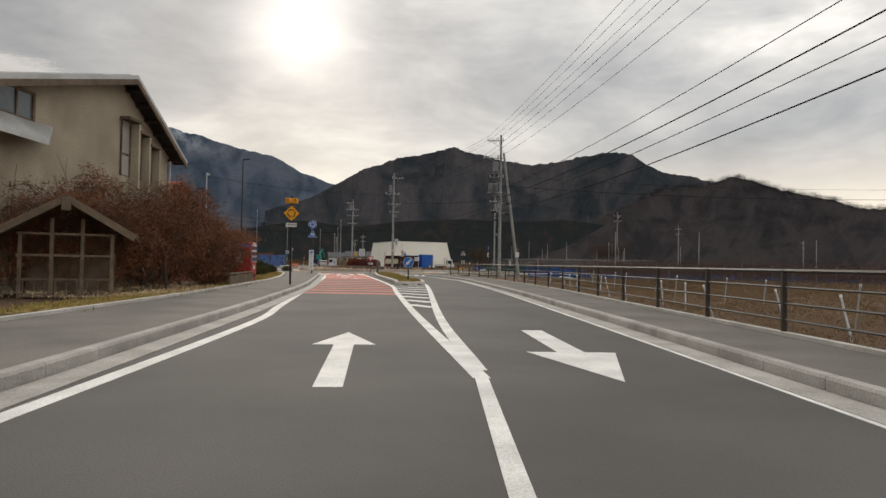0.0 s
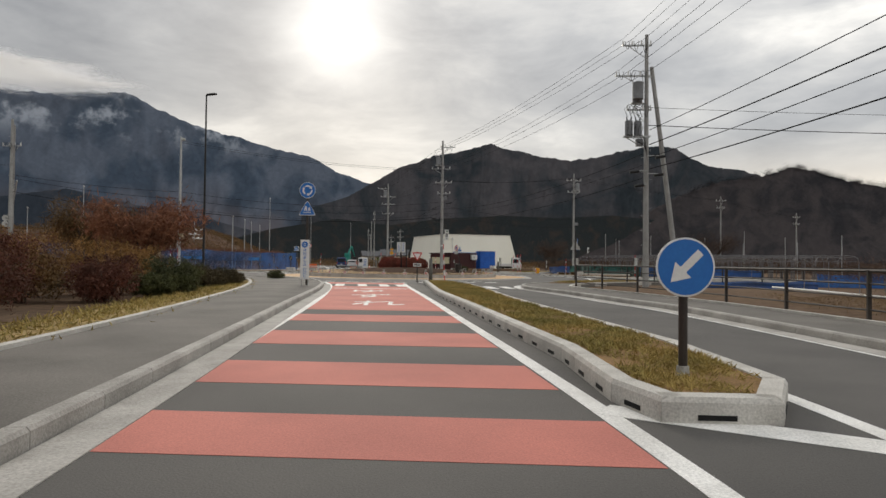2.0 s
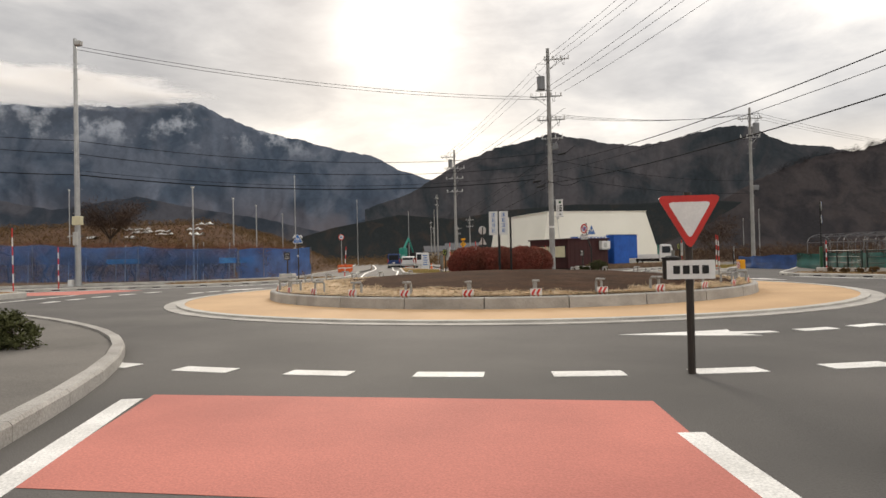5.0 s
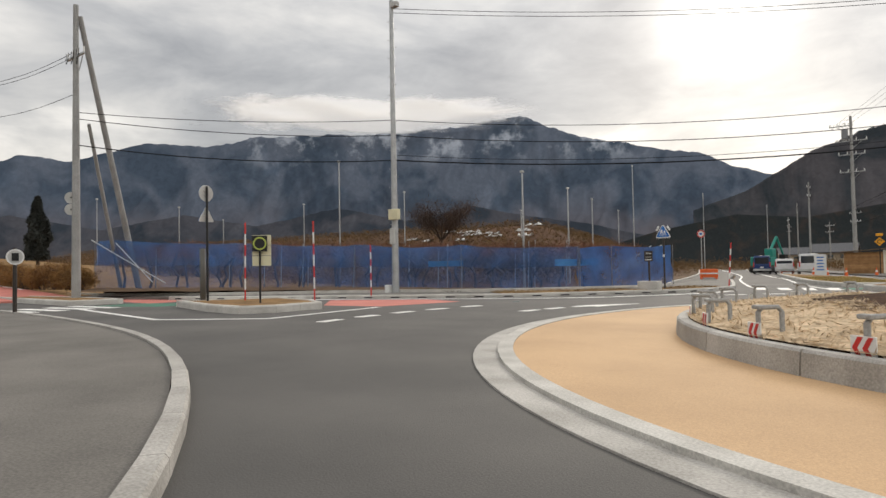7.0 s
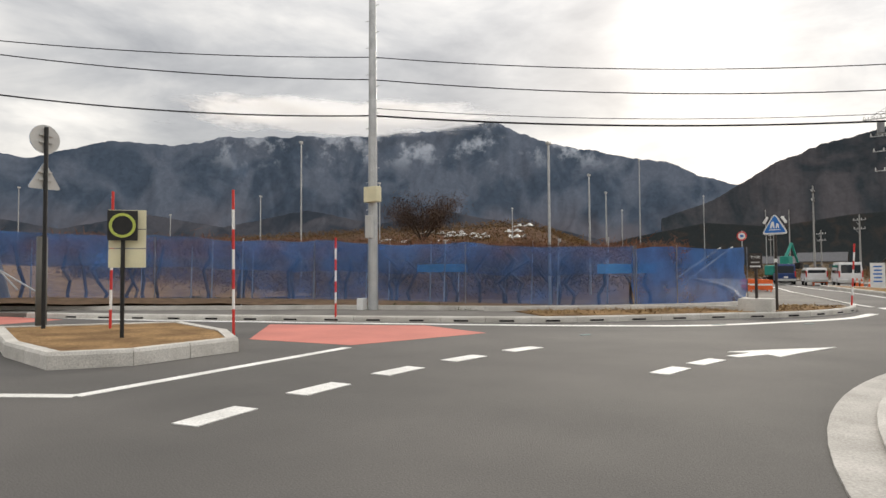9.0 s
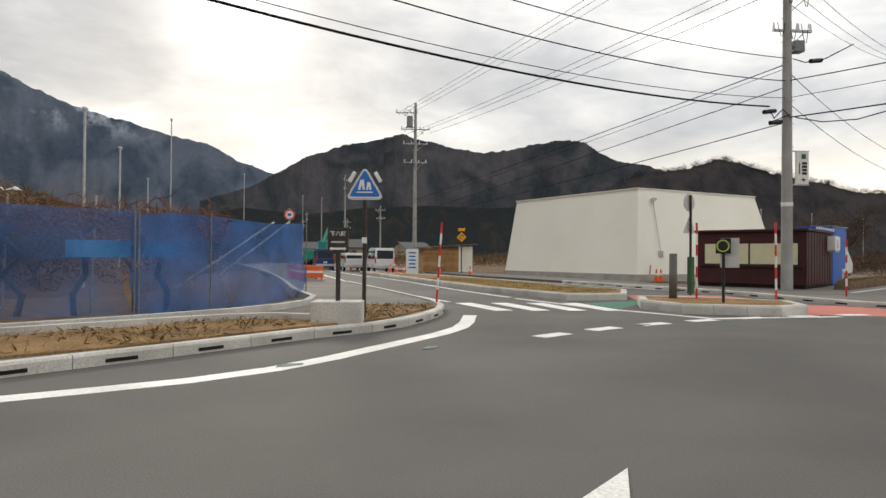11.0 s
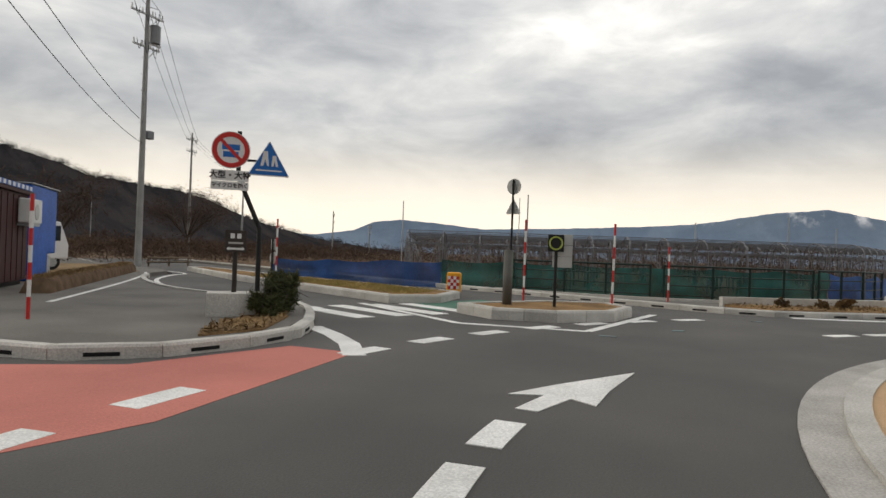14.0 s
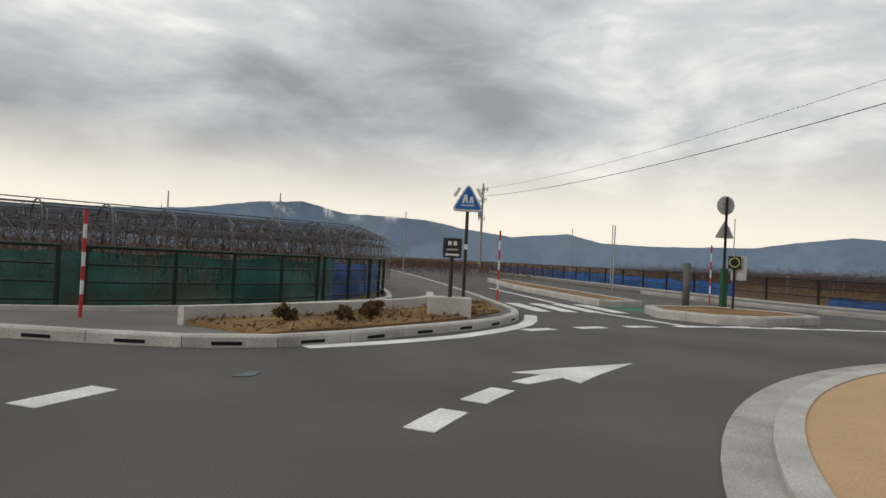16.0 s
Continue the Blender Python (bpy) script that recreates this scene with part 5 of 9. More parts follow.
def build_no_large():
    ob = stand("no_entry_sign", -2.55, 113.05, -48, "red ringed ban sign and blue crossing triangle on a leaning arm", "road sign")
    # bent brown post
    bm = bmesh.new()
    tube(bm, (0.18, 0.05, -0.05), (0.18, 0.05, 1.55), 0.045, 0.045, 12)
    tube(bm, (0.18, 0.05, 1.53), (-0.22, 0.05, 2.45), 0.045, 0.04, 12)
    tube(bm, (-0.22, 0.05, 2.43), (-0.22, 0.05, 3.25), 0.04, 0.04, 12)
    part("post", bm, BLACK, ob)
    cx, cz = -0.36, 2.90
    part("border", plate(circle(0.33, cz, cx), -0.012, 0.0), WHITE, ob)
    part("ring", ring(cx, cz, 0.235, 0.315, -0.017, -0.012, 0, 360, 36), SIGN_RED, ob)
    part("symbol", plate(rect(0.30, 0.10, cz + 0.05, cx), -0.016, -0.012), SIGN_BLUE, ob)
    part("symbol", plate(rect(0.26, 0.10, cz - 0.08, cx), -0.016, -0.012), SIGN_BLUE, ob)
    part("slash", plate([(cx - 0.19, cz + 0.15), (cx - 0.15, cz + 0.19), (cx + 0.19, cz - 0.15), (cx + 0.15, cz - 0.19)], -0.0185, -0.0165), SIGN_RED, ob)
    part("plate", plate(rect(0.64, 0.19, cz - 0.455, cx), -0.012, 0.0), WHITE, ob)
    text("\u5927\u578b\u30fb\u5927\u7279", 0.14, BLACK, ob, pose(cx, -0.014, cz - 0.455, 90), bold=0.004)
    part("plate", plate(rect(0.64, 0.15, cz - 0.635, cx), -0.012, 0.0), WHITE, ob)
    text("\u30de\u30a4\u30af\u30ed\u3092\u9664\u304f", 0.09, BLACK, ob, pose(cx, -0.014, cz - 0.635, 90), bold=0.0025)
    tx, tz = 0.30, 2.80
    part("border", plate(tri(0.74, tz, tx, round_=0.05), -0.012, 0.0), WHITE, ob)
    part("face", plate(tri(0.69, tz, tx, round_=0.05), -0.016, -0.012), SIGN_BLUE, ob)
    for p in ([(-0.15, -0.14), (-0.10, -0.14), (-0.07, -0.02), (-0.03, -0.14), (0.0, -0.14), (-0.03, 0.13), (-0.10, 0.13)], [(0.04, -0.14), (0.08, -0.14), (0.095, -0.04), (0.12, -0.14), (0.16, -0.14), (0.12, 0.06), (0.06, 0.06)], rect(0.46, 0.025, -0.22)):
        part("symbol", plate([(tx + a, tz + b) for a, b in p], -0.020, -0.016), WHITE, ob)
    part("bracket", mesh_box(-0.3, 0.3, 0.0, 0.03, 2.72, 2.76), BLACK, ob)


build_no_large()
crossing_sign(-20.66, 107.5, -4, 0.12, 2.72, 2.58, 0.66, "blue triangle crossing sign with lamp frame on a brown post", frame=True)
crossing_sign(10.55, 99.35, -112, 0.12, 2.68, 2.54, 0.66, "blue triangle crossing sign with lamp frame on a brown post", frame=True)


def name_board(x, y, yaw, cz, w, h, words=None):
    """A brown place-name board on a concrete block."""
    ob = stand("name_board", x, y, yaw, "dark brown name board on a post above a concrete block", "sign board", 0.0)
    part("concrete_block", mesh_box(-0.44, 0.44, -0.28, 0.28, -0.02, 0.52, 0.02), PALE_CONCRETE, ob)
    part("post", mesh_tube((0, 0, 0.5), (0, 0, cz + h * 0.4), 0.042, 0.042, 10), DARK_STEEL, ob)
    part("panel", plate(rect(w, h, cz), -0.06, -0.035), DARK_STEEL, ob)
    if words:
        text(words, 0.095, WHITE, ob, pose(0, -0.0615, cz + h * 0.24, 90), bold=0.001)
    else:
        for k in range(2):
            part("writing", plate(rect(0.07, 0.085, cz + h * 0.24, -0.055 + 0.11 * k), -0.064, -0.06), WHITE, ob)
    part("writing", plate(rect(0.24, 0.03, cz - h * 0.08), -0.064, -0.06), SIGN_BACK, ob)
    z = cz - h * 0.34
    arrow = [(-0.15, z), (-0.11, z + 0.035), (-0.11, z + 0.018), (0.11, z + 0.018), (0.11, z + 0.035), (0.15, z), (0.11, z - 0.035), (0.11, z - 0.018), (-0.11, z - 0.018), (-0.11, z - 0.035)]
    part("arrow", plate(arrow, -0.064, -0.06), WHITE, ob, "white double arrow")
    return ob


name_board(-21.1, 106.9, -5, 1.60, 0.37, 0.45, "\u4e0b\u516b\u753a")
name_board(9.85, 99.95, -112, 1.52, 0.38, 0.40)
name_board(-2.95, 113.0, -48, 1.40, 0.35, 0.38)


def marker_sign(x, y, yaw, board, z=0.22, s=1.0):
    """Ring reflector on a post, with a pale board of notices behind it."""
    ob = stand("marker_sign", x, y, yaw, "black square marker with a lime reflector ring, pale notice behind", "road sign", z, "marker signs on the refuges")
    c = 1.42 * s
    post(ob, c + 0.18 * s, 0.035, BLACK, 0.03)
    part("panel", plate(rect(0.35 * s, 0.38 * s, c), -0.03, 0.0), BLACK, ob)
    part("reflector", ring(0, c, 0.122 * s, 0.155 * s, -0.045, -0.03, 0, 360, 36), LIME, ob)
    if board:
        for k in range(3):
            part("notice", plate(rect(0.44 * s, 0.24 * s, c - 0.02 - 0.25 * s * (k - 0.4), (0.04 if board == 2 else 0.13) * s), 0.10, 0.115), CREAM if board == 2 else SIGN_BACK, ob)
    return ob


marker_sign(-29.0, 92.5, 50, 2, 0.22, 1.38)
marker_sign(-11.85, 110.6, -40, 1)
marker_sign(2.3, 108.55, -85, 1)
marker_sign(12.7, 89.4, -135, 1)


def back_sign(x, y, yaw, h, label, z=0.2, guard=True):
    """A post with a disc and a triangle seen from behind."""
    ob = stand("roundabout_sign", x, y, yaw, label, "road sign", z, "signs of the arms")
    post(ob, h, 0.042, BLACK, 0.0)
    if guard:
        part("guard", mesh_box(-0.09, 0.09, -0.07, 0.09, 0.0, 1.25, 0.01), mat_guard(), ob, "green plastic guard")
    part("disc", plate(circle(0.30, h - 0.25), -0.06, -0.045), SIGN_BACK, ob)
    part("disc_face", plate(circle(0.30, h - 0.25), -0.068, -0.0605), SIGN_BLUE, ob)
    part("triangle", plate(tri(0.68, h - 1.0), -0.06, -0.045), SIGN_BACK, ob)
    part("triangle_face", plate(tri(0.68, h - 1.0), -0.068, -0.0605), SIGN_BLUE, ob)
    for c in (h - 0.32, h - 0.17, h - 1.1, h - 0.95):
        part("clamp", mesh_box(-0.13, 0.13, -0.045, 0.0, c - 0.015, c + 0.015), SIGN_BACK, ob)
    return ob


def mat_guard():
    m = bpy.data.materials.get("green_guard")
    return m or mat("green_guard", (0.03, 0.10, 0.045), (0.025, 0.08, 0.04), 0.6)


back_sign(-32.3, 92.65, -86, 4.2, "grey backs of a disc and triangle on a brown post", 0.2, False)
back_sign(-9.9, 116.2, -150, 3.35, "grey backs of a disc and triangle on a brown post", 0.12)
back_sign(11.45, 112.25, 75, 4.0, "grey backs of a disc and triangle on a brown post")
back_sign(13.3, 89.2, 78, 3.5, "grey backs of a disc and triangle on a brown post")


def framed_back(x, y, yaw):
    ob = stand("crossing_sign", x, y, yaw, "pale back of a lamp framed triangle above a white board", "road sign")
    post(ob, 2.8, 0.042, DARK_STEEL, 0.0)
    part("led_frame", plate(tri(0.72, 2.42), -0.06, -0.03), SIGN_BACK, ob)
    part("face", plate(tri(0.64, 2.42), -0.068, -0.0605), SIGN_BLUE, ob)
    part("board", plate(rect(0.42, 0.46, 1.32), -0.05, -0.03), SIGN_BACK, ob)
    for c in (2.3, 2.55, 1.2, 1.44):
        part("clamp", mesh_box(-0.12, 0.12, -0.03, 0.0, c - 0.015, c + 0.015), SIGN_BACK, ob)


framed_back(6.25, 79.0, 150)


def small_back(x, y, yaw):
    ob = stand("roundabout_sign", x, y, yaw, "white round sign back on a short dark post", "road sign")
    post(ob, 2.0, 0.06, DARK_STEEL, 0.03)
    part("disc", plate(circle(0.235, 1.72), -0.03, -0.01), SIGN_BACK, ob)
    part("rim", ring(0, 1.72, 0.20, 0.24, -0.034, -0.03), WHITE, ob)
    part("clamp", mesh_box(-0.09, 0.09, -0.06, 0.0, 1.6, 1.84), BLACK, ob)


small_back(-33.6, 86.95, 78)


def corner_post():
    """A pale post with the backs of a disc and a board at the corner of the trellis."""
    ob = stand("guide_sign", 8.80, 121.20, 70, "pale sign backs on a dark post beside a grey marker post", "road sign", 0.05)
    post(ob, 1.6, 0.04, BLACK, 0.0)
    part("disc", plate(circle(0.24, 0.85), -0.06, -0.045), SIGN_BACK, ob)
    part("board", plate(rect(0.34, 0.42, 1.38), -0.06, -0.045), SIGN_BACK, ob)
    for c in (0.85, 1.3, 1.46):
        part("clamp", mesh_box(-0.1, 0.1, -0.045, 0.0, c - 0.015, c + 0.015), SIGN_BACK, ob)


corner_post()


def bollard(x, y, h, z=0.22):
    ob = stand("bollard", x, y, 20, "dark grey round steel bollard on a kerbed refuge", "bollard", z, "bollards on the refuges")
    smooth(part("body", mesh_tube((0, 0, -0.05), (0, 0, h), 0.11, 0.105, 24), mat_bollard(), ob))
    part("cap", mesh_tube((0, 0, h), (0, 0, h + 0.03), 0.112, 0.09, 24), mat_bollard(), ob)


def mat_bollard():
    m = bpy.data.materials.get("bollard_grey")
    return m or mat("bollard_grey", (0.13, 0.125, 0.11), (0.10, 0.097, 0.088), 0.7, 2, 6, 0.05, fine_mix=0.08)


bollard(-33.0, 92.9, 1.9)
bollard(-12.35, 112.3, 1.2)
bollard(2.15, 109.6, 1.2)
bollard(13.5, 90.5, 1.3)
bollard(-2.9, 74.15, 1.25)


def snow_pole():
    ob = stand("snow_pole", 0, 0, 0, "tall red and white snow marker pole", "snow pole", 0, "snow poles")
    n = 7
    for k in range(n):
        part("band", mesh_tube((0, 0, 0.3 * k - (0.2 if k == 0 else 0)), (0, 0, 0.3 * k + 0.3), 0.028, 0.028, 10), SIGN_RED if k % 2 == 0 else WHITE, ob)
    return ob


first = snow_pole()
first.matrix_world = pose(-11.75, 112.15, 0.2, 0, 0, 0)
for x, y, s, lean in ((-9.9, 111.45, 1.0, -1), (-31.1, 93.4, 1.35, 0.5), (-28.9, 94.75, 1.35, -0.5), (-30.4, 99.2, 1.0, 0), (-18.95, 111.5, 0.95, 4), (4.7, 109.9, 1.0, 0), (4.25, 107.55, 0.95, -2), (9.4, 106.5, 0.75, 0), (14.4, 96.6, 0.95, 0), (16.0, 87.1, 1.0, 0), (-5.37, 114.73, 0.85, 0), (-2.1, 74.6, 1.05, -3), (4.3, 117.6, 0.95, 0)):
    c = copy_thing(first, pose(x, y, 0.2, 0, lean, 30 * s))
    c.scale = (1, 1, s)


# ---- things on the central island ----
def chevron_stand():
    ob = stand("chevron_marker", 0, 0, 0, "bent pipe hoop with red and white chevron board", "road marker", 0.28, "chevrons round the island")
    bm = bmesh.new()
    pts = [(0, -0.2, -0.1), (0, -0.2, 0.33), (0, -0.15, 0.39), (0, 0.05, 0.39), (0, 0.1, 0.33), (0, 0.1, -0.1)]
    part("hoop", pipe(bm, pts, 0.032, 8), POLE_CONCRETE, ob, "grey steel hoop")
    part("cap", mesh_box(-0.085, 0.085, -0.24, -0.14, 0.37, 0.42, 0.015), POLE_CONCRETE, ob)
    part("board", plate(rect(0.28, 0.24, 0.09), -0.258, -0.243), WHITE, ob)
    for k in range(2):
        x = -0.085 + 0.115 * k
        part("chevron", plate([(x + 0.03, -0.02), (x + 0.085, -0.02), (x + 0.02, 0.09), (x + 0.085, 0.20), (x + 0.03, 0.20), (x - 0.035, 0.09)], -0.264, -0.258), SIGN_RED, ob)
    return ob


hoop = chevron_stand()
for k in range(31):
    a = -92.9 + 360 / 31 * k
    r = R_WALL - 0.5
    m = pose(CX + r * math.cos(radians(a)), CY + r * math.sin(radians(a)), 0.30, 0, 0, a + 90)
    if k == 0:
        hoop.matrix_world = m
    else:
        copy_thing(hoop, m)


def twin_board():
    ob = stand("guide_board", -7.3, 95.6, -8, "two tall white guide boards with blue writing on dark posts", "sign board", 0.7)
    for cx, w, yaw in ((-0.21, 0.36, 0), (0.21, 0.36, 0)):
        part("panel", plate(rect(w, 0.95, 1.95, cx), -0.03, 0.0), WHITE, ob)
        for k in range(4):
            z = 2.28 - 0.21 * k
            for dz, wd in ((0.06, 0.15), (0.0, 0.12), (-0.06, 0.15)):
                part("writing", plate(rect(wd, 0.02, z + dz, cx), -0.035, -0.03), SIGN_BLUE, ob)
            part("writing", plate(rect(0.022, 0.14, z, cx + 0.03 * (-1) ** k), -0.0352, -0.03), SIGN_BLUE, ob)
    part("post", mesh_tube((0, 0.05, -0.1), (0, 0.05, 2.4), 0.05, 0.05, 10), BLACK, ob)
    part("post", mesh_tube((0.42, 0.35, -0.1), (0.42, 0.35, 2.3), 0.04, 0.04, 10), BLACK, ob)


twin_board()


def rubbish_tank():
    ob = stand("litter_bin", -1.75, 89.6, 0, "dark brown round bin on the central island", "bin", 0.4)
    part("body", mesh_tube((0, 0, -0.1), (0, 0, 0.70), 0.24, 0.27, 24), DARK_STEEL, ob)
    part("rim", mesh_tube((0, 0, 0.70), (0, 0, 0.76), 0.29, 0.29, 24), BLACK, ob)
    part("lid", mesh_tube((0, 0, 0.76), (0, 0, 0.80), 0.24, 0.15, 24), BLACK, ob)


rubbish_tank()


def red_hedge():
    rng = np.random.default_rng(5)
    ob = thing("hedge", pose(-7.7, 99.5, 0.5, 0, 0, -14), "clipped russet azalea hedge on the soil mound", "hedge")
    P = []
    for k in range(36):
        x = -1.95 + 3.9 * k / 35
        y = -0.5 + 1.0 * rng.random()
        P.append(blob(3200, (x, y, 0.55 + 0.07 * rng.normal()), (0.65, 0.6, 0.55 + 0.1 * rng.random()), rng, 0.8))
    P = np.concatenate(P)
    P = P[P[:, 2] > 0.1]
    plant("foliage", cloud(P, 0.018 + 0.014 * rng.random(len(P)), 2.2, 0.7, 5), SHRUB_RED, None, "russet red small leaves and twigs", "", parent=ob)
    bm = bmesh.new()
    for k in range(40):
        x, y = -2.1 + 4.2 * rng.random(), -0.5 + rng.random()
        tube(bm, (x, y, -0.1), (x + 0.3 * rng.normal(), y + 0.2 * rng.normal(), 0.7), 0.015, 0.006, 5)
    part("stem", bm, BARK, ob)["kind"] = "stuff"
    lump = bmesh.new()
    bmesh.ops.create_icosphere(lump, subdivisions=3, radius=1.0)
    for v in lump.verts:
        v.co = Vector((v.co.x * 1.8, v.co.y * 0.5, max(-0.05, v.co.z * 0.5 + 0.35)))
    part("core", lump, BARK, ob)


red_hedge()


def straw_width(a):
    """How far the straw reaches in from the rim, by bearing in radians."""
    west = max(0.0, math.cos(a - 3.5))
    return 0.5 + 1.6 * west ** 2 + 0.25 * math.sin(a * 7 + 1) + 0.18 * math.sin(a * 17) + 0.12 * math.sin(a * 41)


def straw_fringe():
    rng = np.random.default_rng(11)
    n = 42000
    a = rng.random(n) * 2 * math.pi
    w = np.array([straw_width(t) for t in a])
    r = R_WALL - 0.24 - w * rng.random(n) ** 1.3 * 1.15
    z = 0.30 + 0.48 * (1 - (r / R_WALL) ** 2) + 0.015 + 0.035 * rng.random(n)
    P = np.stack([CX + r * np.cos(a), CY + r * np.sin(a), z], 1)
    plant("straw", cloud(P, 0.011 + 0.009 * rng.random(len(P)), 7.0, 0.05, 12, 0.2), STRAW, None, "pale straw and withered grass round the island rim", "dry grass", kind="stuff")
    bm = bmesh.new()
    rows = []
    for k in range(241):
        t = 2 * math.pi * k / 240
        wd = straw_width(t)
        row = []
        for j in range(5):
            rr = R_WALL - 0.21 - wd * j / 4
            zz = 0.30 + 0.48 * (1 - (rr / R_WALL) ** 2) + 0.028 - 0.03 * (j == 4)
            row.append(bm.verts.new((CX + rr * math.cos(t), CY + rr * math.sin(t), zz)))
        rows.append(row)
    for p, q in zip(rows, rows[1:]):
        for j in range(4):
            bm.faces.new((p[j], p[j + 1], q[j + 1], q[j]))
    bmesh.ops.recalc_face_normals(bm, faces=bm.faces)
    single("straw_mat", bm, STRAW, None, "trodden mat of pale straw along the island wall", "dry grass", kind="stuff")


straw_fringe()


# ---- utility poles and cables ----
def utility_pole(x, y, h, label, arms=(), transformer=None, r=0.19, material=None, yaw=0, steps=True):
    ob = thing("utility_pole", pose(x, y, -0.1, 0, 0, yaw), label, "utility pole", "utility poles")
    part("shaft", mesh_tube((0, 0, 0), (0, 0, h + 0.1), r, r * 0.55, 16), material or POLE_CONCRETE, ob)
    for z, x0, x1 in arms:
        arm = part("crossarm", mesh_box(x0, x1, -0.05, 0.04, z, z + 0.09), GALV, ob)
        n = 4
        for k in range(n):
            xx = x0 + (x1 - x0) * (k + 0.1) / (n - 0.8)
            part("insulator", mesh_tube((xx, 0, z + 0.09), (xx, 0, z + 0.34), 0.05, 0.035, 8), WHITE, arm)
        far = x0 if -x0 > x1 else x1
        part("strut", mesh_tube((far * 0.7, 0.045, z), (0, 0.1, z - 0.75), 0.022, 0.022, 6), GALV, arm)
        for k in range(3):
            loop = bmesh.new()
            a = x0 + (x1 - x0) * (0.08 + 0.3 * k)
            pts = [(a + 0.3 * s, -0.12 - 0.05 * math.sin(math.pi * s), z + 0.3 - (0.55 + 0.12 * k) * math.sin(math.pi * s)) for s in (0, 0.2, 0.4, 0.6, 0.8, 1.0)]
            pipe(loop, pts, 0.014, 5)
            part("jumper_wire", loop, CABLE, arm)
    if transformer:
        z, s = transformer
        can = part("transformer", mesh_tube((s * 0.55, 0, z), (s * 0.55, 0, z + 0.95), 0.30, 0.30, 16), CAN_GREY, ob, "grey steel transformer can")
        part("lid", mesh_tube((s * 0.55, 0, z + 0.95), (s * 0.55, 0, z + 1.02), 0.32, 0.2, 16), CAN_GREY, can)
        part("hanger", mesh_box(min(0, s * 0.95), max(0, s * 0.95), -0.06, 0.06, z - 0.12, z - 0.02), GALV, ob)
        bm = bmesh.new()
        p = [Vector((s * 0.55, 0, z + 1.0)), Vector((s * 1.0, 0.1, z + 1.5)), Vector((s * 0.8, 0, z + 2.0)), Vector((s * 0.1, 0, z + 1.9))]
        for a, b in zip(p, p[1:]):
            tube(bm, a, b, 0.014, 0.014, 5)
        part("jumper_wire", bm, CABLE, ob)
    if steps:
        bm = bmesh.new()
        for k in range(int((h - 3) / 0.45)):
            z = 2.6 + 0.45 * k
            tube(bm, (0, 0, z), ((0.28 if k % 2 else -0.28), 0, z), 0.012, 0.012, 5)
        part("step_bolt", bm, GALV, ob)["kind"] = "stuff"
    return ob


CAN_GREY = mat("weathered_grey_steel", (0.24, 0.25, 0.26), (0.17, 0.18, 0.19), 0.55, 0.8, 5, 0.1, 30, coords="World", fine_mix=0.2)


def equipment(ob, z, s=1):
    part("switch_box", mesh_box(s * 0.2, s * 0.62, -0.18, 0.18, z, z + 0.45, 0.03), CAN_GREY, ob)
    part("bracket", mesh_box(min(0, s * 0.3), max(0, s * 0.3), -0.04, 0.04, z + 0.18, z + 0.26), GALV, ob)


POLE_A = utility_pole(10.15, 76.4, 15.5, "grey concrete utility pole with transformers and crossarms", ((14.9, -1.5, 0.3), (13.0, -1.9, 0.4), (10.9, -1.2, 0.3)), (11.4, -1))
part("brace", mesh_tube((0.3, 0.0, 13.6), (2.2, 0.6, 0.0), 0.12, 0.17, 12), POLE_CONCRETE, POLE_A, "leaning brace pole")
for dx, dy in ((-0.52, 0.0), (-1.08, -0.1)):
    can = part("transformer", mesh_tube((dx, dy, 9.35), (dx, dy, 10.2), 0.24, 0.24, 16), CAN_GREY, POLE_A, "grey steel transformer can")
    part("lid", mesh_tube((dx, dy, 10.2), (dx, dy, 10.27), 0.26, 0.16, 16), CAN_GREY, can)
    for k in (-1, 1):
        part("bushing", mesh_tube((dx + 0.1 * k, dy, 10.25), (dx + 0.16 * k, dy, 10.5), 0.045, 0.03, 8), BLACK, can)
        part("bushing", mesh_tube((dx + 0.12 * k, dy - 0.24, 10.0), (dx + 0.14 * k, dy - 0.36, 9.95), 0.035, 0.03, 8), BLACK, can)
part("platform", mesh_box(-1.4, 0.2, -0.14, 0.1, 9.22, 9.33), GALV, POLE_A)
part("strut", mesh_tube((-1.2, 0, 9.22), (0, 0, 8.5), 0.03, 0.03, 6), GALV, POLE_A)
equipment(POLE_A, 8.7, -1)
for k in range(5):
    a, b, z = -1.15 + 0.22 * k, -0.9 + 0.18 * k, 10.45
    drops = bmesh.new()
    pipe(drops, [(a, -0.15, z), (a - 0.25, -0.3, z + 0.45), (a + 0.05, -0.25, z + 0.8), (b * 0.6, -0.1, z + 0.5 + 0.1 * k)], 0.016, 5)
    part("jumper_wire", drops, CABLE, POLE_A)
    drops = bmesh.new()
    pipe(drops, [(a, -0.3, 9.9), (a - 0.12, -0.42, 9.4), (a * 0.5, -0.3, 8.9), (0.0, -0.16, 8.6 - 0.12 * k)], 0.016, 5)
    part("jumper_wire", drops, CABLE, POLE_A)
for z, dx in ((7.08, -0.75), (6.23, -0.45), (8.0, 0.8), (6.9, 0.7)):
    part("cable_closure", mesh_tube((dx - 0.28, -0.2, z - 0.03), (dx + 0.28, -0.2, z + 0.05), 0.09, 0.09, 12), BLACK, POLE_A, "black cable splice closure")
    part("bracket", mesh_box(min(0, dx), max(0, dx), -0.22, -0.17, z + 0.06, z + 0.10), GALV, POLE_A)
can = part("transformer", mesh_tube((-0.62, -0.45, 11.5), (-0.62, -0.45, 12.5), 0.32, 0.32, 16), CAN_GREY, POLE_A, "grey steel transformer can")
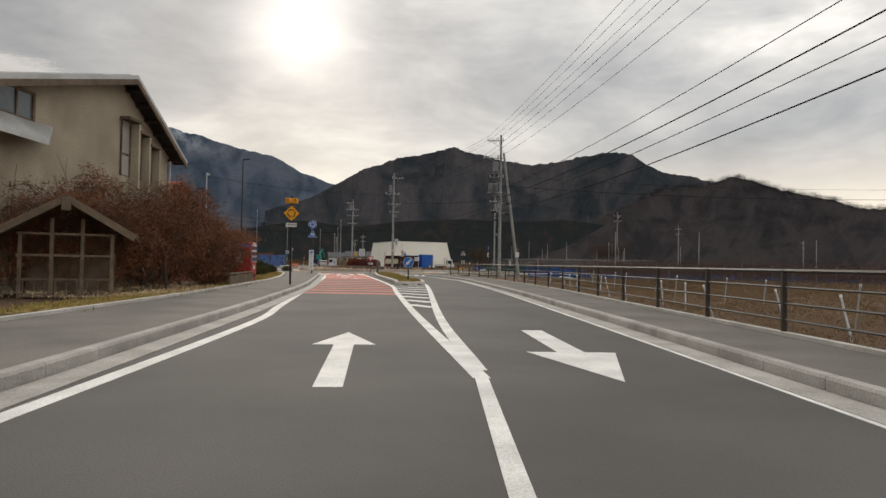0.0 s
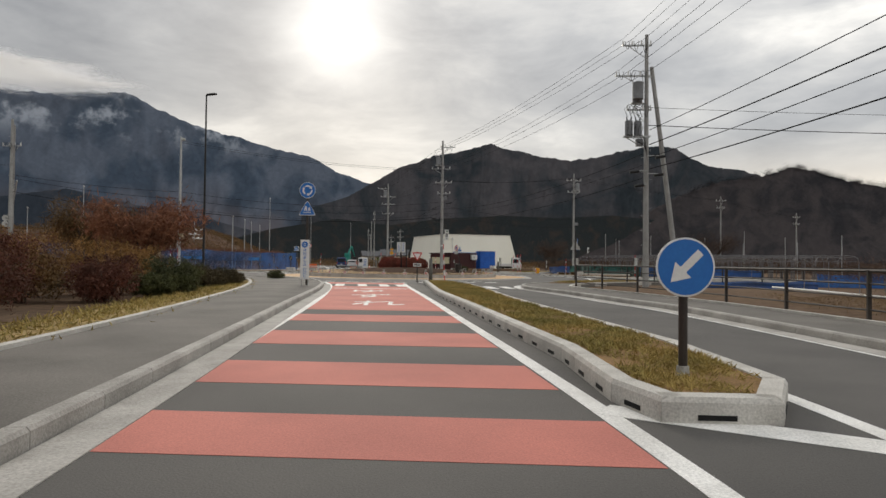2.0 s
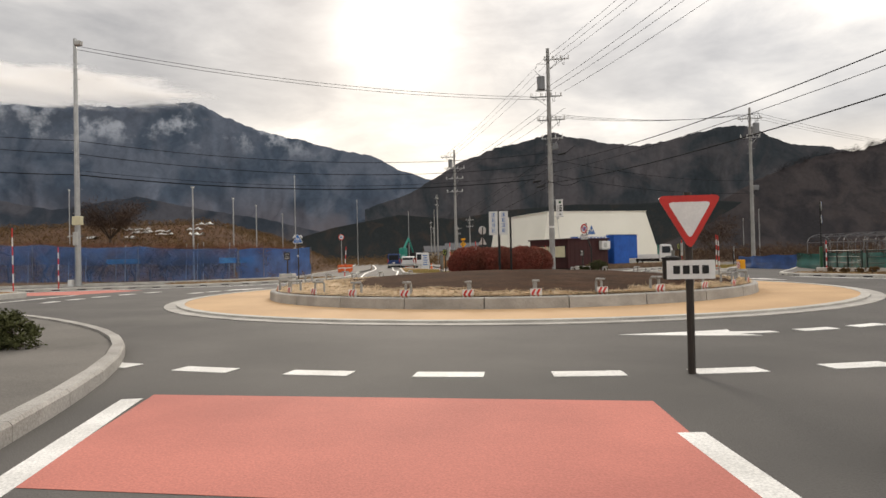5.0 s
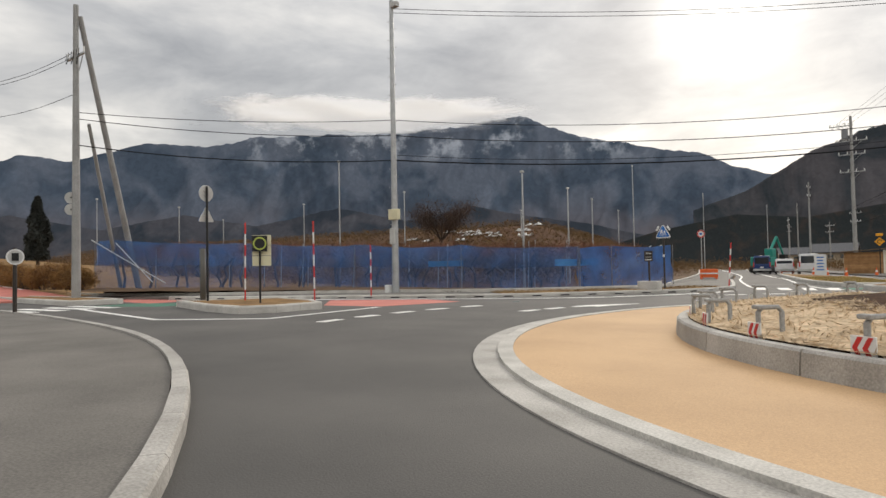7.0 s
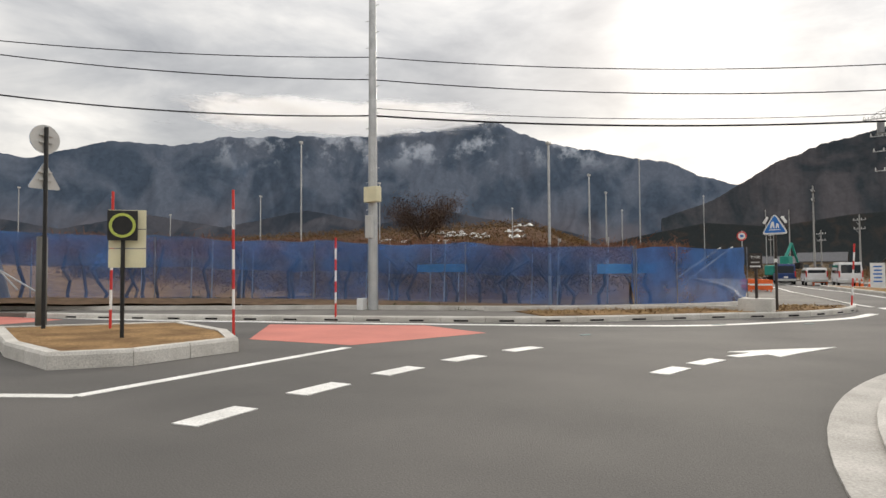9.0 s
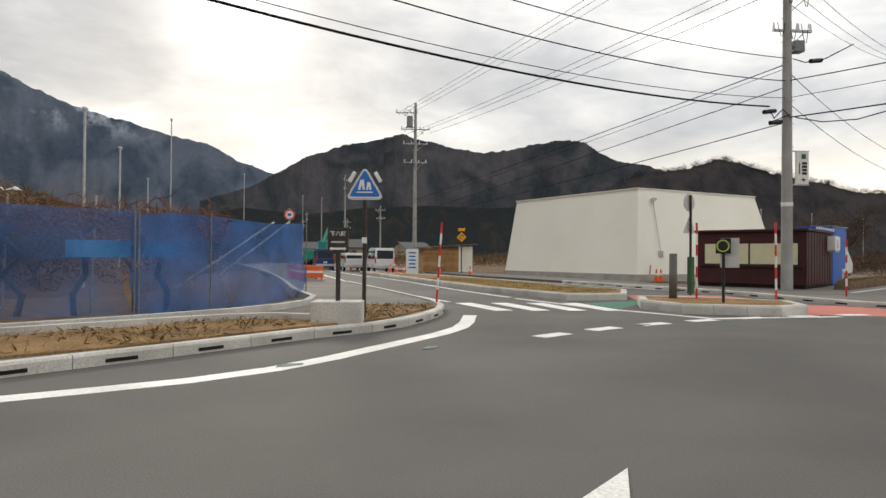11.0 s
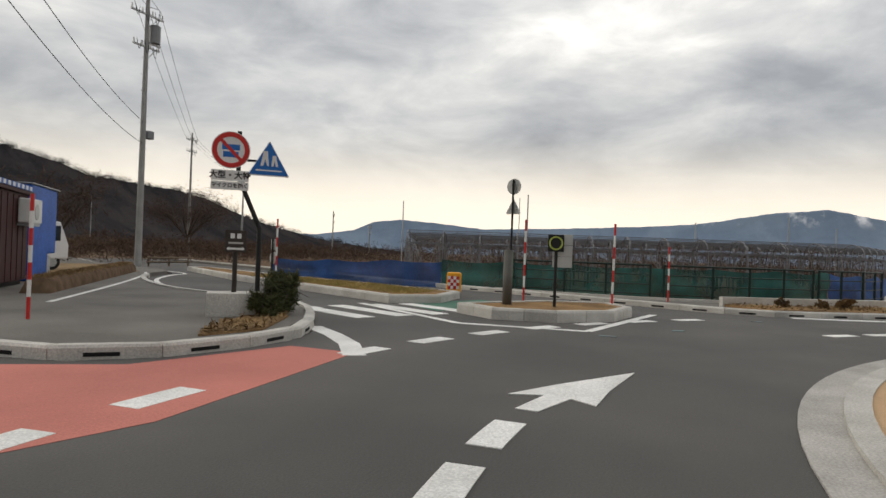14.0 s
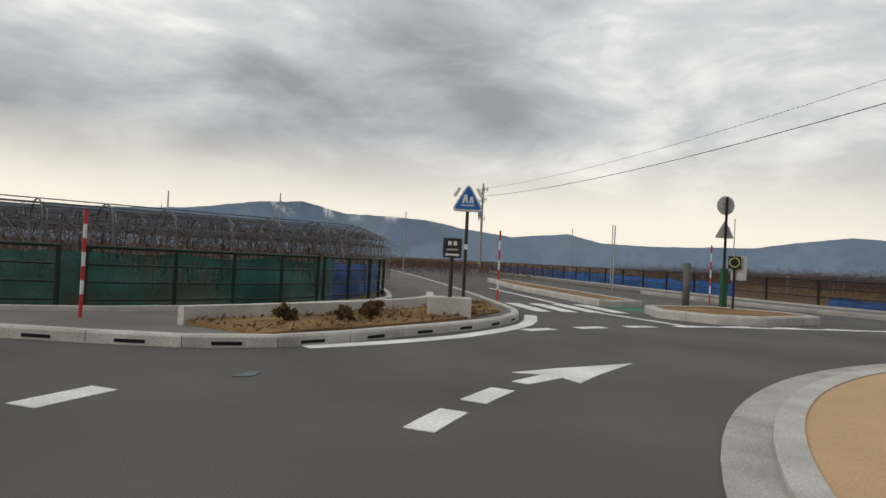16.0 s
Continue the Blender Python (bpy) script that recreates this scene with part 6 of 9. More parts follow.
part("lid", mesh_tube((-0.62, -0.45, 12.5), (-0.62, -0.45, 12.57), 0.34, 0.2, 16), CAN_GREY, can)
part("meter_box", mesh_box(1.75, 2.15, -0.1, 0.25, 2.2, 2.75, 0.02), WHITE, POLE_A)
POLE_F = utility_pole(-4.86, 118.56, 17.0, "tall grey concrete pole with crossarms and cable closures", ((16.2, -0.3, 1.6), (13.4, -1.4, 1.0), (11.6, -0.9, 1.2), (10.2, -0.6, 1.0)), (14.0, -1), 0.22)
equipment(POLE_F, 9.4, 1)
for z, dx in ((6.98, -1.0), (6.58, -0.75), (8.97, 0.85)):
    c = part("cable_closure", mesh_tube((dx - 0.28, -0.55, z - 0.05), (dx + 0.28, -0.35, z + 0.06), 0.085, 0.085, 12), BLACK, POLE_F, "black cable splice closure")
part("band", mesh_tube((0, 0, 3.45), (0, 0, 3.6), 0.213, 0.212, 16), WHITE, POLE_F)
sign_f = part("hanging_sign", mesh_box(0.36, 0.86, -0.05, 0.05, 4.32, 5.56), WHITE, POLE_F, "white hanging sign board with dark lettering bars")
part("bracket", mesh_box(0.15, 0.9, -0.03, 0.03, 5.57, 5.61), GALV, POLE_F)
part("bracket", mesh_box(0.15, 0.9, -0.03, 0.03, 4.27, 4.31), GALV, POLE_F)
for z0, z1, x0, x1 in ((4.68, 4.78, 0.58, 0.78), (4.81, 4.91, 0.58, 0.78), (4.94, 5.04, 0.58, 0.78), (5.07, 5.17, 0.58, 0.78), (4.7, 5.14, 0.46, 0.50), (4.40, 4.56, 0.62, 0.66), (4.46, 4.50, 0.54, 0.74)):
    part("writing", mesh_box(x0, x1, -0.056, -0.05, z0, z1), BLACK, sign_f)
part("emblem", mesh_box(0.56, 0.74, -0.056, -0.05, 5.29, 5.47), mat_guard(), sign_f, "dark green emblem")
utility_pole(-17.4, 156.6, 16.1, "grey concrete utility pole with crossarms along the northern road", ((15.2, -1.9, 0.2), (13.6, -1.4, 1.4), (12.2, -1.2, 1.2), (10.4, -1.1, 1.1)), (13.9, -1), 0.22)
POLE_D = utility_pole(14.3, 134.4, 15.0, "grey concrete utility pole with a transformer beside the woods", ((14.0, -1.1, 1.1), (12.2, -0.9, 0.9)), (12.6, 1))
equipment(POLE_D, 7.2, 1)
POLE_C = utility_pole(-31.75, 102.3, 14.3, "slim grey steel pole with a control box and small lamp", (), None, 0.17, GALV)
part("control_box", mesh_box(-0.05, 0.50, -0.40, -0.15, 3.70, 4.20, 0.02), CREAM, POLE_C, "cream control box")
part("control_box", mesh_box(-0.12, 0.12, -0.26, -0.1, 2.55, 3.3, 0.02), SIGN_BACK, POLE_C)
part("lamp_head", mesh_box(0.05, 0.42, -0.15, 0.12, 14.0, 14.25, 0.03), SIGN_BACK, POLE_C)
part("base_box", mesh_box(-0.45, -0.2, -0.3, -0.05, 0.15, 0.6, 0.02), WHITE, POLE_C)
POLE_E = utility_pole(-43.0, 92.6, 14.0, "grey concrete utility pole with two leaning stays beside a hedge", ((11.6, -0.9, 0.9),), None, 0.2)
part("brace", mesh_tube((0.05, 0.15, 13.6), (-3.6, 4.9, 0.0), 0.12, 0.17, 12), POLE_CONCRETE, POLE_E, "leaning brace pole")
part("brace", mesh_tube((0.17, 0.5, 8.5), (-4.0, 4.1, 0.0), 0.08, 0.11, 12), POLE_CONCRETE, POLE_E, "thin leaning stay pole")
for z in (5.0, 4.45):
    part("sign_disc", mesh_tube((-0.42, -0.05, z), (-0.39, -0.08, z), 0.27, 0.27, 24), SIGN_BACK, POLE_E, "grey back of a round road sign")
    part("clamp", mesh_box(-0.4, 0.0, -0.09, -0.05, z - 0.03, z + 0.03), BLACK, POLE_E)
utility_pole(-60.0, 92.5, 14.5, "grey concrete utility pole on the western road", ((13.2, -1.0, 1.0), (11.6, -0.9, 0.9)), None)
utility_pole(18.0, -4.0, 15.6, "grey concrete utility pole behind the approach road", ((14.9, -1.5, 0.3), (13.0, -1.9, 0.4)), None)
utility_pole(70.0, 71.5, 11.0, "grey concrete utility pole on the eastern road", ((10.2, -1.3, 1.3), (9.0, -1.1, 1.1), (6.6, -0.9, 1.1)), (6.9, 1))
for k, (x, y, h) in enumerate(((46.6, 162.3, 14.6), (64.1, 169.1, 12.0), (100.0, 176.0, 9.2), (128.0, 183.0, 8.0), (-26.5, 196.0, 14.0), (-34.0, 236.0, 14.0), (-42.0, 276.0, 13.5), (-48.0, 316.0, 13.5), (-21.0, 205.0, 10.0), (-29.0, 245.0, 10.0))):
    utility_pole(x, y, h, "distant grey utility pole with crossarms", ((h - 0.8, -0.9, 0.9), (h - 2.2, -0.8, 0.8)), None, 0.17, None, 20 * k, False)


def cable(p, q, sag, r=0.016, label="thin dark overhead cable between poles", n=22):
    bm = bmesh.new()
    p, q = Vector(p), Vector(q)
    pts = [p.lerp(q, k / n) - Vector((0, 0, sag * 4 * (k / n) * (1 - k / n))) for k in range(n + 1)]
    side = (q - p).cross(Vector((0, 0, 1))).normalized()
    rows = []
    for c in pts:
        rows.append([bm.verts.new(c + side * r), bm.verts.new(c + Vector((0, 0, r))), bm.verts.new(c - side * r), bm.verts.new(c - Vector((0, 0, r)))])
    for a, b in zip(rows, rows[1:]):
        for k in range(4):
            bm.faces.new((a[k], a[(k + 1) % 4], b[(k + 1) % 4], b[k]))
    return single("overhead_cable", bm, CABLE, None, label, "cable", "overhead cables")


A, F, NN, D, C, E, A2, I = (10.15, 76.4), (-4.86, 118.56), (-17.4, 156.6), (14.3, 134.4), (-31.75, 102.3), (-43.0, 92.6), (18.0, -4.0), (70.0, 71.5)
for dx in (-1.4, -0.8, -0.1):
    cable((A[0] + dx, A[1], 15.3), (A2[0] + dx, A2[1], 15.3), 1.0, 0.014)
    cable((A[0] + dx, A[1], 15.3), (F[0] + dx + 1.2, F[1], 16.3), 0.5, 0.014)
    cable((F[0] + dx + 1.2, F[1], 16.3), (NN[0] + dx, NN[1], 15.3), 0.25, 0.014)
for dx in (-1.7, -1.0, 0.2):
    cable((A[0] + dx, A[1], 13.3), (A2[0] + dx, A2[1], 13.3), 1.1, 0.014)
    cable((A[0] + dx, A[1], 13.3), (F[0] + dx + 1.0, F[1], 13.7), 0.6, 0.014)
    cable((F[0] + dx + 1.0, F[1], 12.4), (NN[0] + dx + 1.0, NN[1], 13.15), 0.25, 0.014)
for z, s, r in ((9.6, 1.0, 0.02), (8.7, 1.1, 0.03), (7.9, 1.0, 0.02), (7.2, 1.2, 0.028)):
    cable((A[0] + 0.2, A[1], z), (A2[0] + 0.6, A2[1], z + 0.9), s, r)
for z, z2, s, r in ((8.2, 8.2, 0.95, 0.02), (7.5, 7.54, 0.7, 0.012), (6.7, 6.78, 0.8, 0.024)):
    cable((A[0], A[1], z), (F[0], F[1], z2), s, r)
# from the slim pole to the corner pole and on to the west
for z, z2, s, r in ((8.45, 9.08, 1.0, 0.016), (7.7, 8.2, 1.0, 0.018), (6.75, 7.54, 0.95, 0.011)):
    cable((C[0], C[1], z), (F[0], F[1], z2), s, r)
cable((C[0], C[1], 6.5), (F[0] - 1.2, F[1] - 0.75, 7.0), 0.8, 0.03)
for z, z2, s, r in ((8.9, 8.45, 0.25, 0.016), (8.6, 7.7, 0.3, 0.018), (7.36, 6.5, 0.35, 0.024)):
    cable((E[0], E[1], z), (C[0], C[1], z2), s, r)
for z in (13.9, 13.7):
    cable((C[0], C[1], z), (F[0], F[1], z - 0.6), 0.7, 0.014)
for z, z2, s, r in ((8.86, 6.7, 0.05, 0.02), (8.7, 6.4, 0.1, 0.011), (7.98, 5.4, 0.05, 0.018), (6.6, 4.9, 0.1, 0.02)):
    cable((F[0], F[1], z), (NN[0], NN[1], z2), s, r)
# slack tails between the splice closures and the corner pole
for pts in ([(-1.15, -0.7, 7.0), (-0.85, -0.5, 6.72), (-0.55, -0.3, 6.95), (-0.3, -0.2, 7.15), (0, -0.2, 6.85)], [(-0.95, -0.5, 6.6), (-0.6, -0.3, 6.72), (-0.3, -0.22, 6.85), (0, -0.2, 6.95)], [(0.2, -0.2, 6.85), (0.8, -0.9, 6.55), (1.4, -1.9, 6.45), (2.0, -3.0, 6.62)], [(0.1, -0.2, 9.1), (0.6, -0.2, 8.98), (1.2, -0.5, 9.05), (1.8, -1.2, 9.4)]):
    part("cable_tail", pipe(bmesh.new(), pts, 0.02, 6), CABLE, POLE_F)
for dx in (-0.9, 0.0, 0.9):
    cable((F[0] + dx, F[1], 11.9), (D[0] + dx, D[1], 14.4), 0.5, 0.013)
    cable((D[0] + dx, D[1], 14.4), (46.6 + dx, 162.3, 13.9), 0.4, 0.013)
    cable((46.6 + dx, 162.3, 13.9), (64.1 + dx, 169.1, 11.3), 0.4, 0.013)
for z in (8.6, 7.4):
    cable((F[0], F[1], z), (D[0], D[1], z - 0.6), 0.5, 0.016)
cable((I[0], I[1], 9.4), (A[0], A[1], 9.9), 0.9, 0.022)
cable((I[0] + 1.0, I[1], 10.4), (A[0], A[1], 11.0), 0.9, 0.012)
for z in (11.8, 11.6, 9.8):
    cable((-60.0, 92.5, z + 1.6), (E[0], E[1], z), 0.5, 0.014)


def street_lamp(x, y, h, yaw):
    ob = thing("street_lamp", pose(x, y, 0, 0, 0, yaw), "tall black street lamp with a flat head", "street lamp")
    part("pole", mesh_tube((0, 0, 0), (0, 0, h), 0.085, 0.05, 12), BLACK, ob)
    part("arm", mesh_tube((0, 0, h - 0.06), (0.5, 0, h), 0.03, 0.03, 8), BLACK, ob)
    part("head", mesh_box(0.1, 0.85, -0.14, 0.14, h - 0.04, h + 0.06, 0.02), BLACK, ob)
    part("base_plate", mesh_box(-0.2, 0.2, -0.2, 0.2, 0, 0.04), BLACK, ob)


street_lamp(-19.37, 80.33, 12.9, -20)


# ---- buildings ----
def hexa(bm, lo, hi):
    """A solid between two four-cornered outlines (x, y, z)."""
    a, b = [bm.verts.new(p) for p in lo], [bm.verts.new(p) for p in hi]
    bm.faces.new(a[::-1])
    bm.faces.new(b)
    for k in range(4):
        bm.faces.new((a[k], a[(k + 1) % 4], b[(k + 1) % 4], b[k]))
    bmesh.ops.recalc_face_normals(bm, faces=bm.faces)
    return bm


def bent_walls(lo, hi, n=10):
    """Four leaning walls between two outlines, each an even warped sheet, and a flat top."""
    bm = bmesh.new()
    for k in range(4):
        a, b, c, d = [Vector(p) for p in (lo[k], lo[(k + 1) % 4], hi[(k + 1) % 4], hi[k])]
        g = [[bm.verts.new(a.lerp(b, i / n).lerp(d.lerp(c, i / n), j / n)) for i in range(n + 1)] for j in range(n + 1)]
        for j in range(n):
            for i in range(n):
                bm.faces.new((g[j][i], g[j][i + 1], g[j + 1][i + 1], g[j + 1][i]))
    top = [bm.verts.new(p) for p in hi]
    bm.faces.new(top)
    bmesh.ops.remove_doubles(bm, verts=bm.verts, dist=0.002)
    return bm


def white_hall():
    ob = thing("hall", Matrix.Identity(4), "windowless cream stucco hall with inward leaning walls", "building")
    H = 5.5
    lo = [(-5.75, 130.9, 0.35), (6.1, 135.7, 0.35), (0.6, 147.6, 0.35), (-11.6, 140.6, 0.35)]
    hi = [(-5.05, 132.5, H), (4.76, 136.5, H), (-0.1, 146.2, H - 0.2), (-10.75, 140.7, H - 0.2)]
    bm = bent_walls(lo, hi)
    for e in bm.edges:
        e.smooth = e.calc_face_angle(0.0) < 0.4
    smooth(part("wall", bm, STUCCO, ob))
    part("plinth", hexa(bmesh.new(), [(x * 1.0 + dx, y + dy, -0.1) for (x, y, z), dx, dy in zip(lo, (-0.12, 0.12, 0.1, -0.15), (-0.15, -0.05, 0.1, 0.0))], [(x + dx, y + dy, 0.36) for (x, y, z), dx, dy in zip(lo, (-0.1, 0.1, 0.08, -0.13), (-0.13, -0.04, 0.1, 0.0))]), CONCRETE, ob)
    cap = [(p[0] * 1.0, p[1], p[2] + 0.002) for p in hi]
    part("roof_edge", hexa(bmesh.new(), [(cap[0][0] - 0.06, cap[0][1] - 0.08, cap[0][2]), (cap[1][0] + 0.08, cap[1][1] - 0.04, cap[1][2]), (cap[2][0] + 0.04, cap[2][1] + 0.08, cap[2][2]), (cap[3][0] - 0.1, cap[3][1], cap[3][2])], [(cap[0][0] - 0.06, cap[0][1] - 0.08, H + 0.07), (cap[1][0] + 0.08, cap[1][1] - 0.04, H + 0.07), (cap[2][0] + 0.04, cap[2][1] + 0.08, H - 0.13), (cap[3][0] - 0.1, cap[3][1], H - 0.13)]), STUCCO, ob)
    bm = bmesh.new()
    tube(bm, (-3.9, 131.86, 1.6), (-4.1, 132.58, 4.9), 0.025, 0.025, 6)
    part("conduit", bm, SIGN_BACK, ob)
    part("meter_box", mesh_box(-4.05, -3.75, 131.85, 132.05, 1.35, 1.75), SIGN_BACK, ob)
    part("lamp", mesh_box(-4.2, -3.95, 132.35, 132.65, 4.8, 4.95), SIGN_BACK, ob)
    part("pipe", mesh_tube((-4.9, 131.2, 0.05), (-4.8, 131.25, 0.9), 0.03, 0.03, 8), SIGN_RED, ob)
    return ob


white_hall()


def maroon_kiosk():
    a = math.degrees(math.atan2(119.1 - 122.3, -3.7 + 6.6))
    ob = thing("kiosk", pose(-6.6, 122.3, 0.125, 0, 0, a), "maroon prefabricated kiosk with a shuttered window band", "kiosk")
    L, W, H = 4.35, 4.4, 2.32
    part("wall", mesh_box(0, L, 0.0, W, 0.12, H, 0.02), MAROON, ob)
    part("skid", mesh_box(0.1, L - 0.1, 0.1, W - 0.1, -0.02, 0.12), BLACK, ob)
    part("roof", mesh_box(-0.1, L + 0.1, -0.16, W + 0.12, H, H + 0.1, 0.02), MAROON, ob, "overhanging dark maroon roof")
    part("window_recess", mesh_box(0.35, L - 0.25, -0.012, 0.02, 0.95, 1.86), BLACK, ob)
    for k in range(2):
        x0 = 0.4 + k * 1.85
        part("shutter", mesh_box(x0, x0 + 1.78, -0.03, -0.012, 0.98, 1.83), CREAM, ob, "cream closed shutter panel")
    part("sill", mesh_box(0.2, L - 0.1, -0.14, 0.0, 0.86, 0.93, 0.01), MAROON, ob)
    part("lower_panel", mesh_box(0.05, L - 0.1, -0.05, -0.004, 0.15, 0.84, 0.01), MAROON, ob)
    for k in range(9):
        part("wall_rib", mesh_box(L, L + 0.015, 0.25 + 0.46 * k, 0.28 + 0.46 * k, 0.15, H - 0.05), MAROON, ob)
    ac = part("air_conditioner", mesh_box(L + 0.02, L + 0.34, 3.35, 4.3, 1.58, 2.2, 0.03), WHITE, ob, "white outdoor air conditioner unit")
    bm = ring(0, 0, 0.0, 0.2, 0, 0.012, 0, 360, 24)
    fan = part("fan_grille", bm, SIGN_BACK, ac)
    fan.matrix_local = Matrix.Translation((L + 0.355, 3.75, 1.87)) @ pose(0, 0, 0, 0, 0, 90)
    part("bracket", mesh_box(L, L + 0.32, 3.4, 4.2, 1.51, 1.58), GALV, ob)
    part("striped_awning", mesh_box(L - 0.6, L + 0.12, 0.9, 4.3, H + 0.101, H + 0.22), BLUE_TARP, ob, "blue and white striped rail")
    for k in range(9):
        part("stripe", mesh_box(L + 0.12, L + 0.126, 1.0 + 0.37 * k, 1.2 + 0.37 * k, H + 0.11, H + 0.21), WHITE, ob)


maroon_kiosk()


def timber_shed():
    ob = thing("wooden_shed", pose(-17.3, 144.4, 0.0, 0, 0, 6), "small shed of cedar boards with a lean-to roof", "shed")
    L, W, H = 3.9, 2.6, 1.95
    part("wall", mesh_box(0.02, L - 0.02, 0.02, W, 0.0, H), NEW_WOOD, ob)
    for k in range(11):
        part("board", mesh_box(0, L * 0.72, -0.02, 0.018, 0.03 + 0.175 * k, 0.19 + 0.175 * k), NEW_WOOD, ob)
    for k in range(8):
        part("board", mesh_box(L * 0.72 + 0.14 * k, L * 0.72 + 0.125 + 0.14 * k, -0.025, 0.018, 0.03, 2.1), STUCCO, ob, "pale upright board")
    part("roof", hexa(bmesh.new(), [(-0.3, -0.4, 1.95), (L + 0.35, -0.4, 2.25), (L + 0.35, W + 0.3, 2.25), (-0.3, W + 0.3, 1.95)], [(-0.3, -0.4, 2.03), (L + 0.35, -0.4, 2.33), (L + 0.35, W + 0.3, 2.33), (-0.3, W + 0.3, 2.03)]), OLD_WOOD, ob)


timber_shed()


def blue_box():
    ob = thing("storage_box", pose(0.9, 123.95, 0.125, 0, 0, 40), "tall blue tarpaulin covered store beside the hall", "storage")
    bm = mesh_box(-1.38, 0.35, -0.45, 0.45, 0.0, 2.7, 0.05)
    part("cover", bm, BLUE_TARP, ob)
    part("cover", mesh_box(0.35, 1.38, -0.40, 0.45, 0.75, 2.72, 0.05), BLUE_TARP, ob, "shorter flap of blue tarpaulin")
    part("stored_goods", mesh_box(0.4, 1.3, -0.3, 0.4, 0.0, 0.7, 0.08), SIGN_BACK, ob, "pale wrapped goods")
    part("shelf_frame", mesh_box(-1.4, 1.4, -0.47, 0.47, 2.72, 2.75), GALV, ob)


blue_box()


def earth_bank():
    """A low bank of soil with withered grass behind the forecourt."""
    ob = thing("earth_bank", Matrix.Identity(4), "low brown earth bank topped with withered grass", "bank")
    a, b = Vector((-2.1, 118.75, 0)), Vector((7.6, 127.0, 0))
    d = (b - a).normalized()
    n = Vector((-d.y, d.x, 0))
    rng = np.random.default_rng(15)
    bm = bmesh.new()
    rows = []
    for k in range(27):
        c = a.lerp(b, k / 26)
        lift_ = 0.03 * noise.noise(Vector((k * 0.7, 2, 5)))
        rows.append([bm.verts.new(c + n * u + Vector((0, 0, z + (lift_ if z > 0.2 else 0)))) for u, z in ((0, 0.10), (0.06, 0.34), (0.16, 0.46), (0.45, 0.46), (0.62, 0.10))])
    for p, q in zip(rows, rows[1:]):
        for j in range(4):
            bm.faces.new((p[j], q[j], q[j + 1], p[j + 1]))
    bm.faces.new(rows[0])
    bm.faces.new(rows[-1][::-1])
    smooth(part("soil", bm, EARTH, ob))
    t, u = rng.random(3000), 0.12 + 0.4 * rng.random(3000)
    L_ = (b - a).length
    P = np.stack([a.x + d.x * L_ * t + n.x * u, a.y + d.y * L_ * t + n.y * u, 0.42 + 0.1 * rng.random(3000)], 1)
    plant("withered_grass", cloud(P, 0.015, 5.0, 0.7, 16), BED_GRASS, None, "", "", parent=ob)["kind"] = "stuff"


earth_bank()
tagged(link("yard", slab([(8.0, 127.3), (12.3, 134.6), (8.6, 136.4), (4.0, 131.8), (2.4, 125.6), (2.6, 123.4)], -0.1, 0.132), BED_GRASS), "yard of withered grass beside the hall", "grass", "", "structure")


def low_rail(x, y, yaw, l):
    ob = thing("low_fence", pose(x, y, 0.0, 0, 0, yaw), "low weathered log fence at the roadside", "fence")
    for k in range(3):
        part("post", mesh_tube((l * k / 2, 0.07, -0.05), (l * k / 2, 0.07, 0.6), 0.06, 0.055, 8), OLD_WOOD, ob)
    for z in (0.25, 0.5):
        part("rail", mesh_tube((-0.15, 0, z), (l + 0.15, 0, z), 0.05, 0.045, 8), OLD_WOOD, ob)


low_rail(14.9, 134.2, -8, 2.6)


